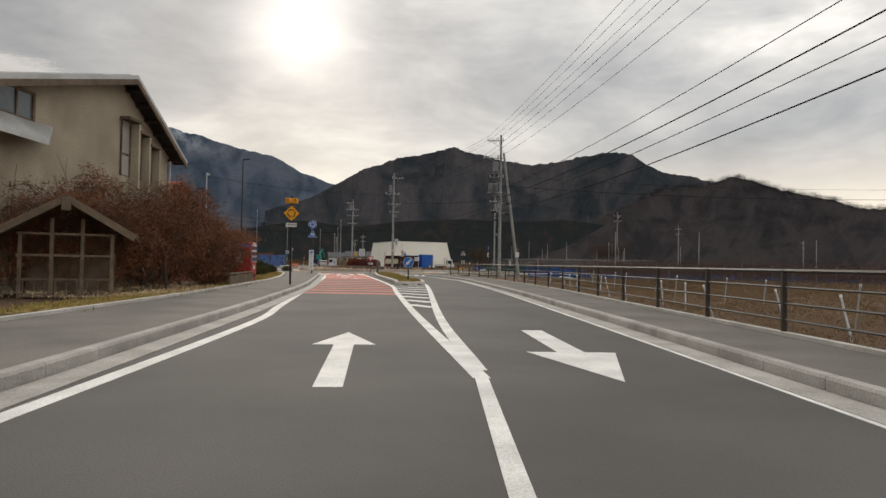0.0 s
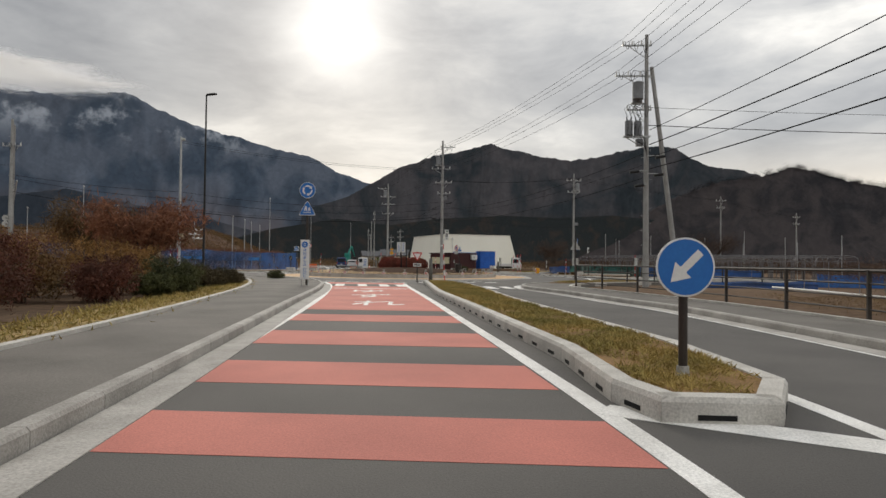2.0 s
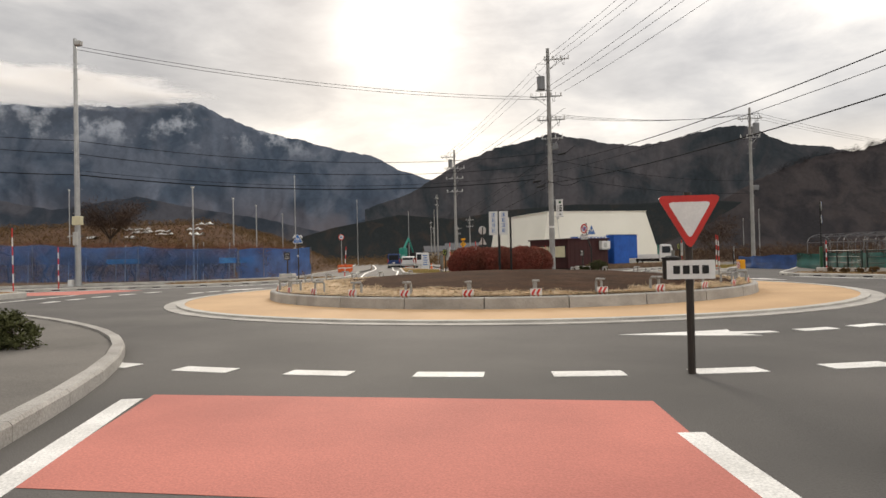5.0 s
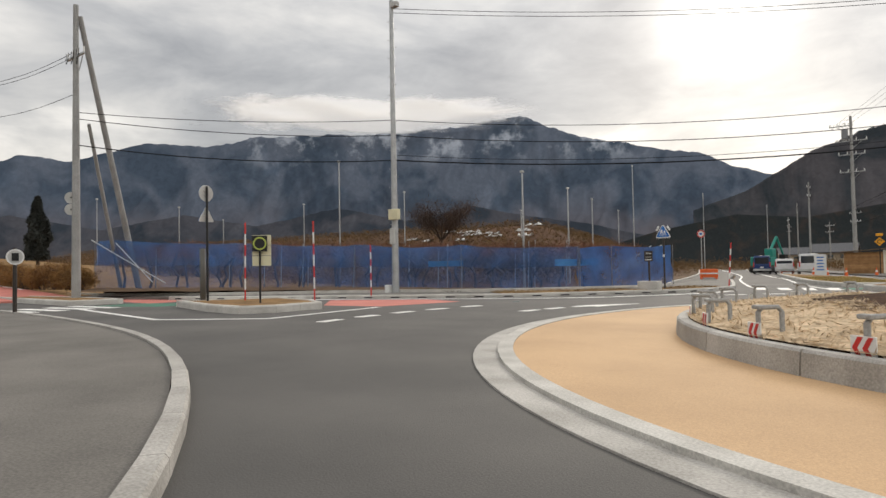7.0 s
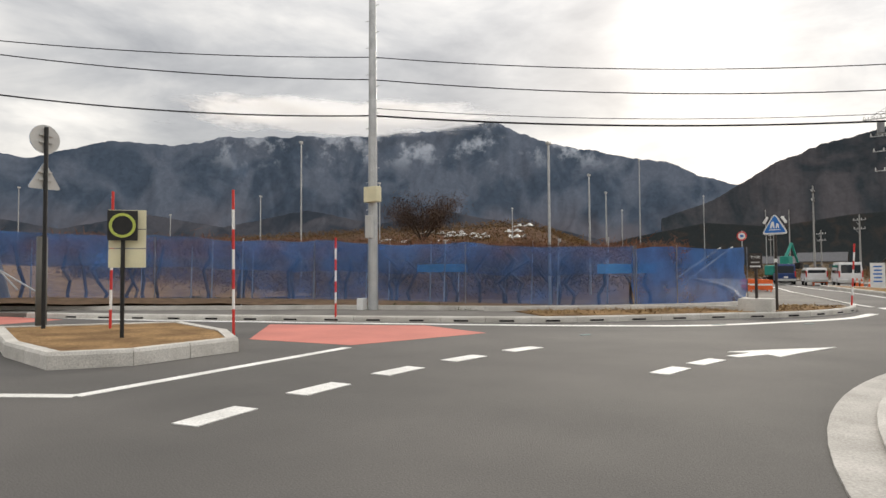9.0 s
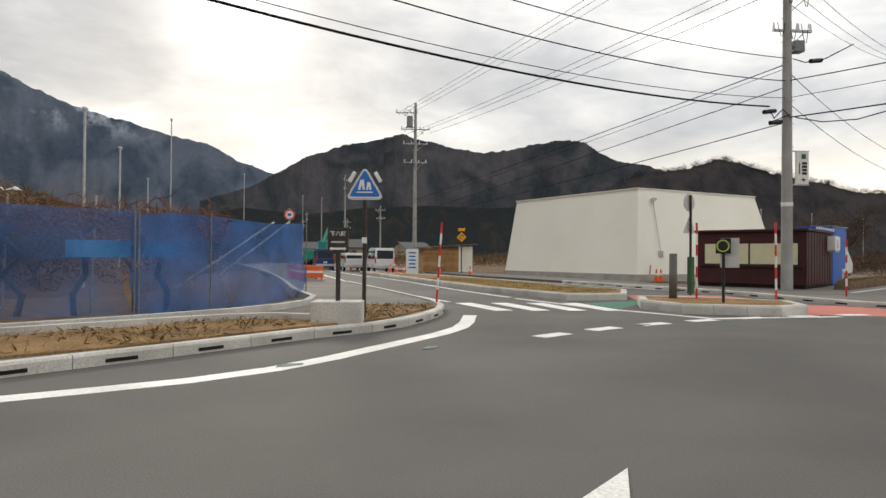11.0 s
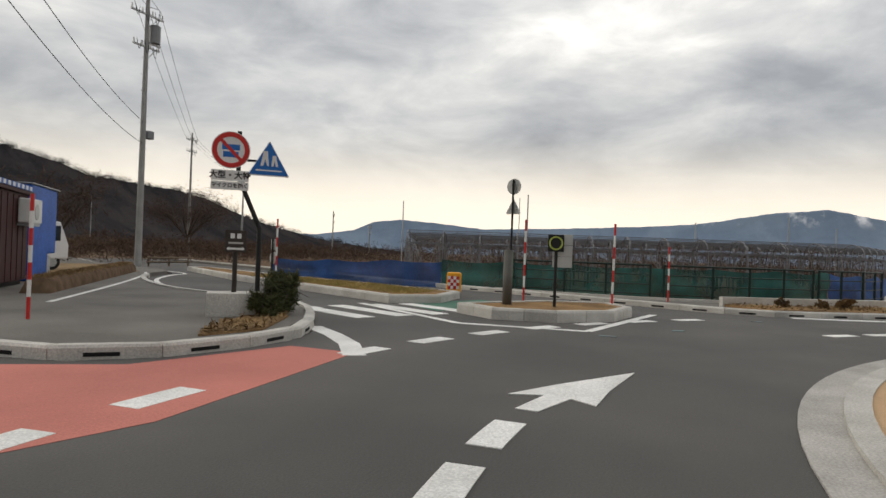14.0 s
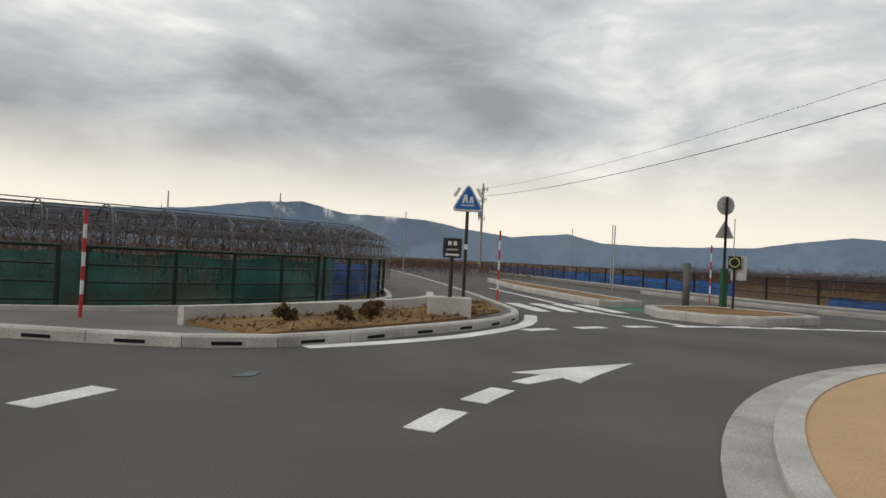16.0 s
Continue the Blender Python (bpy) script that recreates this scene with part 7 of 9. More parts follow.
def gable_house():
    ob = thing("house", Matrix.Identity(4), "weathered plaster house with gabled tin roof and tall windows", "house")
    x0, x1 = -22.0, -10.2
    ys, yr, yn = 26.4, 34.5, 39.3
    zs, zr, zn = 6.75, 9.1, 6.6
    prof = [(ys, 0), (yn, 0), (yn, zn - 0.1), (yr, zr - 0.15), (ys, zs - 0.1)]
    bm = bmesh.new()
    a, b = [bm.verts.new((x0, y, z)) for y, z in prof], [bm.verts.new((x1, y, z)) for y, z in prof]
    bm.faces.new(a)
    bm.faces.new(b[::-1])
    for k in range(5):
        bm.faces.new((a[k], b[k], b[(k + 1) % 5], a[(k + 1) % 5]))
    bmesh.ops.recalc_face_normals(bm, faces=bm.faces)
    part("wall", bm, HOUSE_WALL, ob)
    over = 0.75

    def roof(y0, z0, y1, z1, name):
        d = Vector((y1 - y0, z1 - z0)).normalized()
        e = (y0 - d.x * 0.8, z0 - d.y * 0.8)
        r = part(name, hexa(bmesh.new(), [(x0, e[0], e[1] - 0.05), (x1 + over, e[0], e[1] - 0.05), (x1 + over, y1, z1 - 0.05), (x0, y1, z1 - 0.05)], [(x0, e[0], e[1] + 0.12), (x1 + over, e[0], e[1] + 0.12), (x1 + over, y1, z1 + 0.12), (x0, y1, z1 + 0.12)]), TIN, ob)
        for k in range(16):
            x = x0 + (x1 + over - x0) * (k + 0.5) / 16
            part("roof_seam", hexa(bmesh.new(), [(x - 0.03, e[0], e[1] + 0.12), (x + 0.03, e[0], e[1] + 0.12), (x + 0.03, y1, z1 + 0.12), (x - 0.03, y1, z1 + 0.12)], [(x - 0.02, e[0], e[1] + 0.17), (x + 0.02, e[0], e[1] + 0.17), (x + 0.02, y1, z1 + 0.17), (x - 0.02, y1, z1 + 0.17)]), TIN, r)
        part("barge_board", hexa(bmesh.new(), [(x1 + over - 0.06, e[0], e[1] - 0.28), (x1 + over + 0.003, e[0], e[1] - 0.28), (x1 + over + 0.003, y1, z1 - 0.28), (x1 + over - 0.06, y1, z1 - 0.28)], [(x1 + over - 0.06, e[0], e[1] - 0.052), (x1 + over + 0.003, e[0], e[1] - 0.052), (x1 + over + 0.003, y1, z1 - 0.052), (x1 + over - 0.06, y1, z1 - 0.052)]), OLD_WOOD, ob, "dark weathered barge board")
        for k in range(6):
            t = (k + 0.5) / 6
            y, z = e[0] + (y1 - e[0]) * t, e[1] + (z1 - e[1]) * t
            part("purlin", mesh_box(x1 - 0.05, x1 + over - 0.06, y - 0.07, y + 0.07, z - 0.25, z - 0.095), DARK_STEEL, ob)
        part("soffit", hexa(bmesh.new(), [(x1 + 0.01, e[0], e[1] - 0.09), (x1 + over - 0.065, e[0], e[1] - 0.09), (x1 + over - 0.065, y1, z1 - 0.09), (x1 + 0.01, y1, z1 - 0.09)], [(x1 + 0.01, e[0], e[1] - 0.055), (x1 + over - 0.065, e[0], e[1] - 0.055), (x1 + over - 0.065, y1, z1 - 0.055), (x1 + 0.01, y1, z1 - 0.055)]), DARK_STEEL, ob, "dark soffit boards")
    roof(ys, zs, yr, zr, "roof")
    roof(yn, zn, yr, zr, "roof")
    # tall window between timber posts
    for k in range(3):
        y0 = 34.6 + 1.05 * k
        w = part("window", mesh_box(x1 - 0.05, x1 + 0.03, y0, y0 + 0.72, 4.9, 7.3 - 0.4 * k), CURTAIN_GLASS, ob)
        part("window_frame", mesh_box(x1 + 0.02, x1 + 0.07, y0 - 0.06, y0 + 0.02, 4.85, 7.35 - 0.4 * k), OLD_WOOD, w)
        part("window_frame", mesh_box(x1 + 0.02, x1 + 0.07, y0 + 0.70, y0 + 0.78, 4.85, 7.35 - 0.4 * k), OLD_WOOD, w)
        part("window_frame", mesh_box(x1 + 0.02, x1 + 0.065, y0, y0 + 0.72, 5.8, 5.88), OLD_WOOD, w)
        part("window_frame", mesh_box(x1 + 0.02, x1 + 0.46, y0 - 0.15, y0 + 0.98, 7.3 - 0.4 * k, 7.42 - 0.4 * k), OLD_WOOD, w)
        part("window_post", mesh_box(x1, x1 + 0.42, y0 + 0.79, y0 + 0.97, 4.3, 7.28 - 0.4 * k, 0.015), HOUSE_WALL, ob, "plastered upright between tall windows")
    part("window", mesh_box(x1 - 1.9, x1 - 0.4, ys - 0.06, ys + 0.03, 5.6, 6.6), WINDOW_GLASS, ob)
    w = part("window", mesh_box(x1 - 0.05, x1 + 0.03, 26.9, 28.6, 5.9, 6.75), WINDOW_GLASS, ob)
    part("window_frame", mesh_box(x1 + 0.02, x1 + 0.08, 28.55, 28.68, 5.8, 6.85), OLD_WOOD, w)
    part("window_frame", mesh_box(x1 + 0.02, x1 + 0.075, 26.8, 28.6, 6.75, 6.85), OLD_WOOD, w)
    part("window_frame", mesh_box(x1 + 0.02, x1 + 0.1, 26.8, 28.6, 5.8, 5.9), OLD_WOOD, w)
    part("window_frame", mesh_box(x1 + 0.02, x1 + 0.07, 27.7, 27.78, 5.9, 6.75), OLD_WOOD, w)
    part("downpipe", mesh_tube((x1 + 0.1, yn + 0.1, 0), (x1 + 0.1, yn + 0.1, 6.25), 0.05, 0.05, 8), GALV, ob)
    part("side_canopy", hexa(bmesh.new(), [(x1, 22.5, 5.72), (x1 + 1.0, 22.5, 4.95), (x1 + 1.0, 28.0, 4.95), (x1, 29.8, 5.72)], [(x1, 22.5, 5.92), (x1 + 1.0, 22.5, 5.10), (x1 + 1.0, 28.0, 5.10), (x1, 29.8, 5.92)]), TIN, ob, "narrow tin canopy")
    # lean-to in front of the south wall
    part("annex_wall", mesh_box(x0, x1 - 0.5, 22.2, ys - 0.02, 0, 4.9), HOUSE_WALL, ob)
    part("annex_roof", hexa(bmesh.new(), [(x0, 21.6, 4.75), (x1 - 0.1, 21.6, 4.75), (x1 - 0.1, ys, 5.9), (x0, ys, 5.9)], [(x0, 21.6, 4.9), (x1 - 0.1, 21.6, 4.9), (x1 - 0.1, ys, 6.05), (x0, ys, 6.05)]), TIN, ob)


gable_house()


def rusty_barn():
    """A barn behind the plaster house, its gable clad in rusty ribbed sheet."""
    ob = thing("barn", Matrix.Identity(4), "barn with a gable of rust-red ribbed sheet metal", "barn")
    x0, x1, y0, y1, yr, ze, zr = -20.0, -11.6, 42.5, 45.9, 44.0, 5.05, 5.75
    prof = [(y0, 0), (y1, 0), (y1, ze), (yr, zr), (y0, ze)]
    bm = bmesh.new()
    a, b = [bm.verts.new((x0, y, z)) for y, z in prof], [bm.verts.new((x1, y, z)) for y, z in prof]
    bm.faces.new(a)
    bm.faces.new(b[::-1])
    for k in range(5):
        bm.faces.new((a[k], b[k], b[(k + 1) % 5], a[(k + 1) % 5]))
    bmesh.ops.recalc_face_normals(bm, faces=bm.faces)
    part("wall", bm, RUST, ob)
    for k in range(17):
        y = y0 + 0.1 + 0.2 * k
        z = ze + (zr - ze) * (1 - abs(y - yr) / (yr - y0 if y < yr else y1 - yr))
        part("rib", mesh_box(x1, x1 + 0.03, y - 0.03, y + 0.03, 0, z - 0.02), RUST, ob)
    for ya, yb in ((y0 - 0.2, yr), (y1 + 0.25, yr)):
        za = ze - 0.1
        part("roof", hexa(bmesh.new(), [(x0, ya, za), (x1 + 0.25, ya, za), (x1 + 0.25, yb, zr), (x0, yb, zr)], [(x0, ya, za + 0.06), (x1 + 0.25, ya, za + 0.06), (x1 + 0.25, yb, zr + 0.06), (x0, yb, zr + 0.06)]), RUST, ob)


RUST = mat("rusty_sheet", (0.30, 0.085, 0.045), (0.17, 0.055, 0.035), 0.8, 0.6, 5, 0.3, 30, coords="World", fine_mix=0.4)
rusty_barn()


def lattice_shelter():
    ob = thing("roadside_shelter", pose(-8.15, 27.6, -0.06, 0, 0, 25), "small old timber shelter with gabled roof and lattice front", "shelter")
    W, Dp, H = 2.5, 1.6, 2.05
    for x in (-W / 2, -W / 6, W / 6, W / 2):
        part("post", mesh_box(x - 0.055, x + 0.055, -Dp / 2 - 0.055, -Dp / 2 + 0.055, 0, H + (0.45 if abs(x) < 0.6 else 0)), OLD_WOOD, ob)
    for x in (-W / 2, W / 2):
        part("post", mesh_box(x - 0.055, x + 0.055, Dp / 2 - 0.055, Dp / 2 + 0.055, 0, H), OLD_WOOD, ob)
    for z in (0.6, 1.35, 2.02):
        part("rail", mesh_box(-W / 2 - 0.1, W / 2 + 0.1, -Dp / 2 - 0.03, -Dp / 2 + 0.03, z - 0.035, z + 0.035), OLD_WOOD, ob)
        part("rail", mesh_box(W / 2 - 0.03, W / 2 + 0.03, -Dp / 2, Dp / 2, z - 0.035, z + 0.035), OLD_WOOD, ob)
    for k in range(9):
        x = -W / 2 + 0.1 + (W - 0.2) * k / 8
        part("lattice_bar", mesh_box(x - 0.015, x + 0.015, -Dp / 2 - 0.015, -Dp / 2 + 0.015, 0.0, 0.6), OLD_WOOD, ob)
    part("back_wall", mesh_box(-W / 2, W / 2, Dp / 2 - 0.03, Dp / 2 + 0.02, 0.0, H), OLD_WOOD, ob)
    part("floor", mesh_box(-W / 2, W / 2, -Dp / 2, Dp / 2, 0.05, 0.12), OLD_WOOD, ob)
    for s in (-1, 1):
        r = part("roof_slope", hexa(bmesh.new(), [(0, -Dp / 2 - 0.6, 3.10), (s * 1.95, -Dp / 2 - 0.6, 1.90), (s * 1.95, Dp / 2 + 0.5, 1.90), (0, Dp / 2 + 0.5, 3.10)], [(0, -Dp / 2 - 0.6, 3.24), (s * 2.0, -Dp / 2 - 0.6, 2.02), (s * 2.0, Dp / 2 + 0.5, 2.02), (0, Dp / 2 + 0.5, 3.24)]), OLD_WOOD, ob)
        part("barge_board", hexa(bmesh.new(), [(0, -Dp / 2 - 0.64, 3.0), (s * 1.9, -Dp / 2 - 0.64, 1.82), (s * 1.9, -Dp / 2 - 0.603, 1.82), (0, -Dp / 2 - 0.603, 3.0)], [(0, -Dp / 2 - 0.64, 3.2), (s * 1.9, -Dp / 2 - 0.64, 2.0), (s * 1.9, -Dp / 2 - 0.603, 2.0), (0, -Dp / 2 - 0.603, 3.2)]), OLD_WOOD, ob)
    part("gable_boss", mesh_box(-0.13, 0.13, -Dp / 2 - 0.7, -Dp / 2 - 0.645, 2.72, 3.12, 0.04), OLD_WOOD, ob)


lattice_shelter()


def vending_machine():
    ob = thing("vending_machine", pose(-7.55, 44.2, 0.0, 0, 0, 0), "red drinks vending machine with white lettering bars", "vending machine")
    part("cabinet", mesh_box(-0.55, 0.35, -0.5, 0.6, 0.05, 2.3, 0.03), VENDING_RED, ob)
    door = part("door", mesh_box(0.35, 0.42, -0.48, 0.58, 0.1, 2.25, 0.02), VENDING_RED, ob)
    part("display_window", mesh_box(0.42, 0.43, -0.42, 0.52, 1.15, 2.15), WHITE, door)
    for j in range(3):
        part("shelf", mesh_box(0.43, 0.45, -0.42, 0.52, 1.18 + 0.32 * j, 1.22 + 0.32 * j), SIGN_BACK, door)
        for k in range(7):
            part("can", mesh_tube((0.45, -0.36 + 0.13 * k, 1.22 + 0.32 * j), (0.45, -0.36 + 0.13 * k, 1.42 + 0.32 * j), 0.033, 0.033, 8), (SIGN_BLUE, VENDING_RED, GREEN_PAINT, DARK_STEEL)[(j + k) % 4], door)
    part("price_plate", mesh_box(0.42, 0.434, -0.1, 0.3, 0.75, 0.95), WHITE, door)
    part("delivery_flap", mesh_box(0.42, 0.44, -0.3, 0.4, 0.25, 0.45), BLACK, door)
    part("side_bar", mesh_box(-0.40, -0.10, -0.51, -0.5, 1.1, 1.85), WHITE, ob)
    part("side_bar", mesh_box(-0.52, 0.3, -0.51, -0.5, 2.02, 2.2), SIGN_BLUE, ob)
    part("base", mesh_box(-0.6, 0.45, -0.55, 0.65, 0.0, 0.05), CONCRETE, ob)


vending_machine()


# ---- vehicles and roadworks ----
def wheel(ob, x, y, r=0.28, w=0.17):
    t = part("wheel", mesh_tube((x - w / 2, y, r), (x + w / 2, y, r), r, r, 20), TYRE, ob)
    part("rim", mesh_tube((x - w / 2 - 0.004, y, r), (x + w / 2 + 0.004, y, r), r * 0.6, r * 0.6, 14), GALV, t)


def body_side(profile, half, bevel=0.0):
    """A car body: side outline (y forward, z) swept across its width, narrower towards the top."""
    bm = bmesh.new()
    top = max(z for _, z in profile)
    rows = []
    for s in (-1, 1):
        rows.append([bm.verts.new((s * half * (1 - 0.12 * max(0, (z - 0.9) / max(0.2, top - 0.9))), y, z)) for y, z in profile])
    n = len(profile)
    bm.faces.new(rows[0])
    bm.faces.new(rows[1][::-1])
    for k in range(n):
        bm.faces.new((rows[0][k], rows[0][(k + 1) % n], rows[1][(k + 1) % n], rows[1][k]))
    bmesh.ops.recalc_face_normals(bm, faces=bm.faces)
    bmesh.ops.bevel(bm, geom=[e for e in bm.edges], offset=0.05, segments=2, profile=0.6, affect="EDGES", clamp_overlap=True)
    return bm


def van(x, y, yaw, material, label, h=1.85):
    ob = thing("van", pose(x, y, 0, 0, 0, yaw), label, "van")
    part("body", body_side([(-2.2, 0.35), (2.2, 0.35), (2.3, 0.8), (2.0, 1.05), (1.45, h - 0.1), (1.1, h), (-2.1, h), (-2.25, 1.0)], 0.85), material, ob)
    part("windscreen", hexa(bmesh.new(), [(-0.68, 2.0, 1.08), (0.68, 2.0, 1.08), (0.68, 1.95, 1.08), (-0.68, 1.95, 1.08)], [(-0.62, 1.5, h - 0.16), (0.62, 1.5, h - 0.16), (0.62, 1.45, h - 0.16), (-0.62, 1.45, h - 0.16)]), CAR_GLASS, ob)
    part("rear_window", mesh_box(-0.66, 0.66, -2.24, -2.19, 1.08, h - 0.2), CAR_GLASS, ob)
    for sx in (-1, 1):
        part("side_window", mesh_box(sx * 0.80 - 0.05, sx * 0.80 + 0.03, -1.95, 1.3, 1.08, h - 0.22), CAR_GLASS, ob)
        part("tail_lamp", mesh_box(sx * 0.78 - 0.05, sx * 0.78 + 0.05, -2.27, -2.2, 0.75, 1.25), SIGN_RED, ob)
        part("headlight", mesh_box(sx * 0.68 - 0.14, sx * 0.68 + 0.14, 2.22, 2.3, 0.65, 0.85), WHITE, ob)
        for wy in (-1.35, 1.45):
            wheel(ob, sx * 0.76, wy, 0.31)
    part("rear_plate", mesh_box(-0.17, 0.17, -2.29, -2.25, 0.62, 0.78), WHITE, ob)
    part("bumper", mesh_box(-0.84, 0.84, -2.32, -2.2, 0.33, 0.55, 0.02), SIGN_BACK, ob)
    return ob


van(-20.6, 148.5, 10, CAR_WHITE, "white high-roofed van parked at the roadside", 1.95)
van(-23.2, 152.0, 10, CAR_WHITE, "white small van parked at the roadside", 1.55)
van(-26.0, 156.0, 10, CAR_BLUE, "dark blue van parked at the roadside", 1.95)


def kei_truck():
    ob = thing("pickup_truck", pose(4.25, 129.9, 0.13, 0, 0, -97) @ Matrix.Scale(1.08, 4), "small white flatbed truck parked beside the hall", "truck")
    part("cab", body_side([(0.55, 0.4), (1.7, 0.4), (1.72, 0.9), (1.45, 1.75), (0.65, 1.8), (0.52, 1.0)], 0.7), CAR_WHITE, ob)
    part("flatbed", mesh_box(-0.7, 0.7, -1.65, 0.5, 0.62, 0.70), CAR_WHITE, ob)
    for sx in (-1, 1):
        part("drop_side", mesh_box(sx * 0.7 - 0.02, sx * 0.7 + 0.02, -1.65, 0.5, 0.68, 0.96), CAR_WHITE, ob)
        part("side_window", mesh_box(sx * 0.64 - 0.04, sx * 0.64 + 0.04, 0.75, 1.42, 1.05, 1.6), CAR_GLASS, ob)
        wheel(ob, sx * 0.6, -1.0, 0.27)
        wheel(ob, sx * 0.6, 1.15, 0.27)
    part("tailgate", mesh_box(-0.7, 0.7, -1.68, -1.64, 0.64, 0.96), CAR_WHITE, ob)
    part("windscreen", hexa(bmesh.new(), [(-0.58, 1.70, 0.98), (0.58, 1.70, 0.98), (0.58, 1.60, 0.98), (-0.58, 1.60, 0.98)], [(-0.54, 1.52, 1.66), (0.54, 1.52, 1.66), (0.54, 1.42, 1.66), (-0.54, 1.42, 1.66)]), CAR_GLASS, ob)
    part("guard_frame", mesh_box(-0.68, 0.68, 0.44, 0.5, 0.7, 1.75), GREEN_NET, ob, "green headboard frame")
    part("chassis", mesh_box(-0.4, 0.4, -1.6, 1.5, 0.35, 0.6), BLACK, ob)


kei_truck()


def cone(x, y, h=0.7):
    ob = thing("traffic_cone", pose(x, y, 0.0), "orange traffic cone with a white band", "traffic cone", "traffic cones")
    part("base", mesh_box(-0.18, 0.18, -0.18, 0.18, 0, 0.04), ORANGE, ob)
    part("body", mesh_tube((0, 0, 0.04), (0, 0, h), 0.14, 0.025, 14), ORANGE, ob)
    part("band", mesh_tube((0, 0, h * 0.5), (0, 0, h * 0.7), 0.088, 0.065, 14), WHITE, ob)


for x, y in ((-18.9, 141.0), (-18.3, 141.8), (-19.4, 142.4), (-16.6, 138.0), (-14.6, 137.2), (-5.0, 130.0), (-4.6, 130.3), (-19.8, 146.0)):
    cone(x, y)


def works_board():
    ob = thing("works_board", pose(-18.4, 138.5, 0.0, 0, 0, 5), "white upright roadworks notice with blue writing bars", "sign board")
    part("panel", plate(rect(0.85, 1.7, 0.95), -0.02, 0.02), WHITE, ob)
    for k in range(5):
        part("writing", plate(rect(0.5 - 0.06 * (k % 2), 0.1, 1.55 - 0.25 * k), -0.026, -0.02), SIGN_BLUE, ob)
    for s in (-1, 1):
        part("leg", mesh_tube((s * 0.35, 0.02, 0), (s * 0.35, 0.4, 0.9), 0.02, 0.02, 6), GALV, ob)
    part("foot", mesh_box(-0.42, 0.42, -0.05, 0.05, 0.0, 0.1), GALV, ob)


works_board()


def barrier(x, y, yaw):
    ob = thing("barrier", pose(x, y, 0.0, 0, 0, yaw), "orange and white plastic roadworks barrier", "barrier", "roadworks barriers")
    part("panel", mesh_box(-0.6, 0.6, -0.02, 0.02, 0.25, 0.8, 0.01), ORANGE, ob)
    part("stripe", mesh_box(-0.58, 0.58, -0.026, -0.02, 0.48, 0.58), WHITE, ob)
    for s in (-1, 1):
        part("foot", mesh_box(s * 0.5 - 0.03, s * 0.5 + 0.03, -0.25, 0.25, 0, 0.25), ORANGE, ob)


for k, (x, y) in enumerate(((-23.8, 126.5), (-24.2, 128.0), (-24.6, 129.4), (-25.0, 131.0), (-22.6, 150.0))):
    barrier(x, y, 5 + 11 * (k % 3))


def digger():
    ob = thing("excavator", pose(-27.5, 165.0, 0.0, 0, 0, 70), "green hydraulic excavator working far up the road", "excavator")
    for s in (-1, 1):
        part("track", mesh_box(-1.5, 1.5, s * 0.85 - 0.28, s * 0.85 + 0.28, 0, 0.7, 0.2), BLACK, ob, "black crawler track")
    part("undercarriage", mesh_box(-0.6, 0.6, -0.58, 0.58, 0.25, 0.82, 0.05), BLACK, ob)
    part("engine_house", mesh_box(-1.3, 1.0, -1.0, 1.0, 0.8, 1.9, 0.1), CRANE_GREEN, ob)
    part("cab", mesh_box(0.1, 1.0, -1.0, 0.0, 1.9, 2.9, 0.08), CRANE_GREEN, ob)
    part("boom", mesh_tube((0.9, 0.2, 1.6), (3.2, 0.2, 4.4), 0.2, 0.16, 8), CRANE_GREEN, ob)
    part("stick", mesh_tube((3.2, 0.2, 4.4), (4.6, 0.2, 2.2), 0.15, 0.12, 8), CRANE_GREEN, ob)
    part("bucket", mesh_box(4.3, 4.95, -0.2, 0.6, 1.5, 2.2, 0.05), BLACK, ob)


digger()


def shield_drum():
    ob = thing("safety_drum", pose(6.9, 112.75, 0.1, 0, 0, -75), "yellow cushion drum with red and white checks", "crash cushion")
    part("body", mesh_box(-0.22, 0.22, -0.18, 0.18, 0, 0.64, 0.05), SIGN_YELLOW, ob)
    for j in range(4):
        for k in range(4):
            part("check", mesh_box(-0.18 + 0.09 * k, -0.09 + 0.09 * k, -0.186, -0.18, 0.12 + 0.1 * j, 0.22 + 0.1 * j), WHITE if (j + k) % 2 else SIGN_RED, ob)


shield_drum()


def diamond_far():
    ob = stand("warning_sign", -14.6, 142.1, 0, "small yellow diamond warning sign with amber lamp box", "road sign", 0.0)
    post(ob, 3.4, 0.04, BLACK)
    c = 2.75
    part("face", plate([(0, c - 0.36), (0.36, c), (0, c + 0.36), (-0.36, c)], -0.012, 0.0), SIGN_YELLOW, ob)
    part("symbol", ring(0, c, 0.12, 0.17, -0.017, -0.012, 0, 300, 20), BLACK, ob)
    part("lamp_box", mesh_box(-0.25, 0.25, -0.05, 0.12, 3.2, 3.42, 0.02), SIGN_YELLOW, ob)


diamond_far()


def speed_sign():
    ob = stand("speed_sign", -25.5, 131.0, 0, "white disc with red ring on a thin grey post", "road sign", 0.0)
    post(ob, 3.9, 0.035, GALV)
    part("disc", plate(circle(0.3, 3.55), -0.012, 0.0), WHITE, ob)
    part("ring", ring(0, 3.55, 0.22, 0.295, -0.017, -0.012), SIGN_RED, ob)
    part("number", plate(rect(0.2, 0.14, 3.55), -0.017, -0.012), SIGN_BLUE, ob)


speed_sign()


# ---- the western slope ----
def west_rise(x):
    return float(np.interp(x, [-150, -115, -88.8, -72, -58.7, -50, -44], [5.6, 4.3, 2.7, 1.5, 0.62, 0.3, 0.05]))


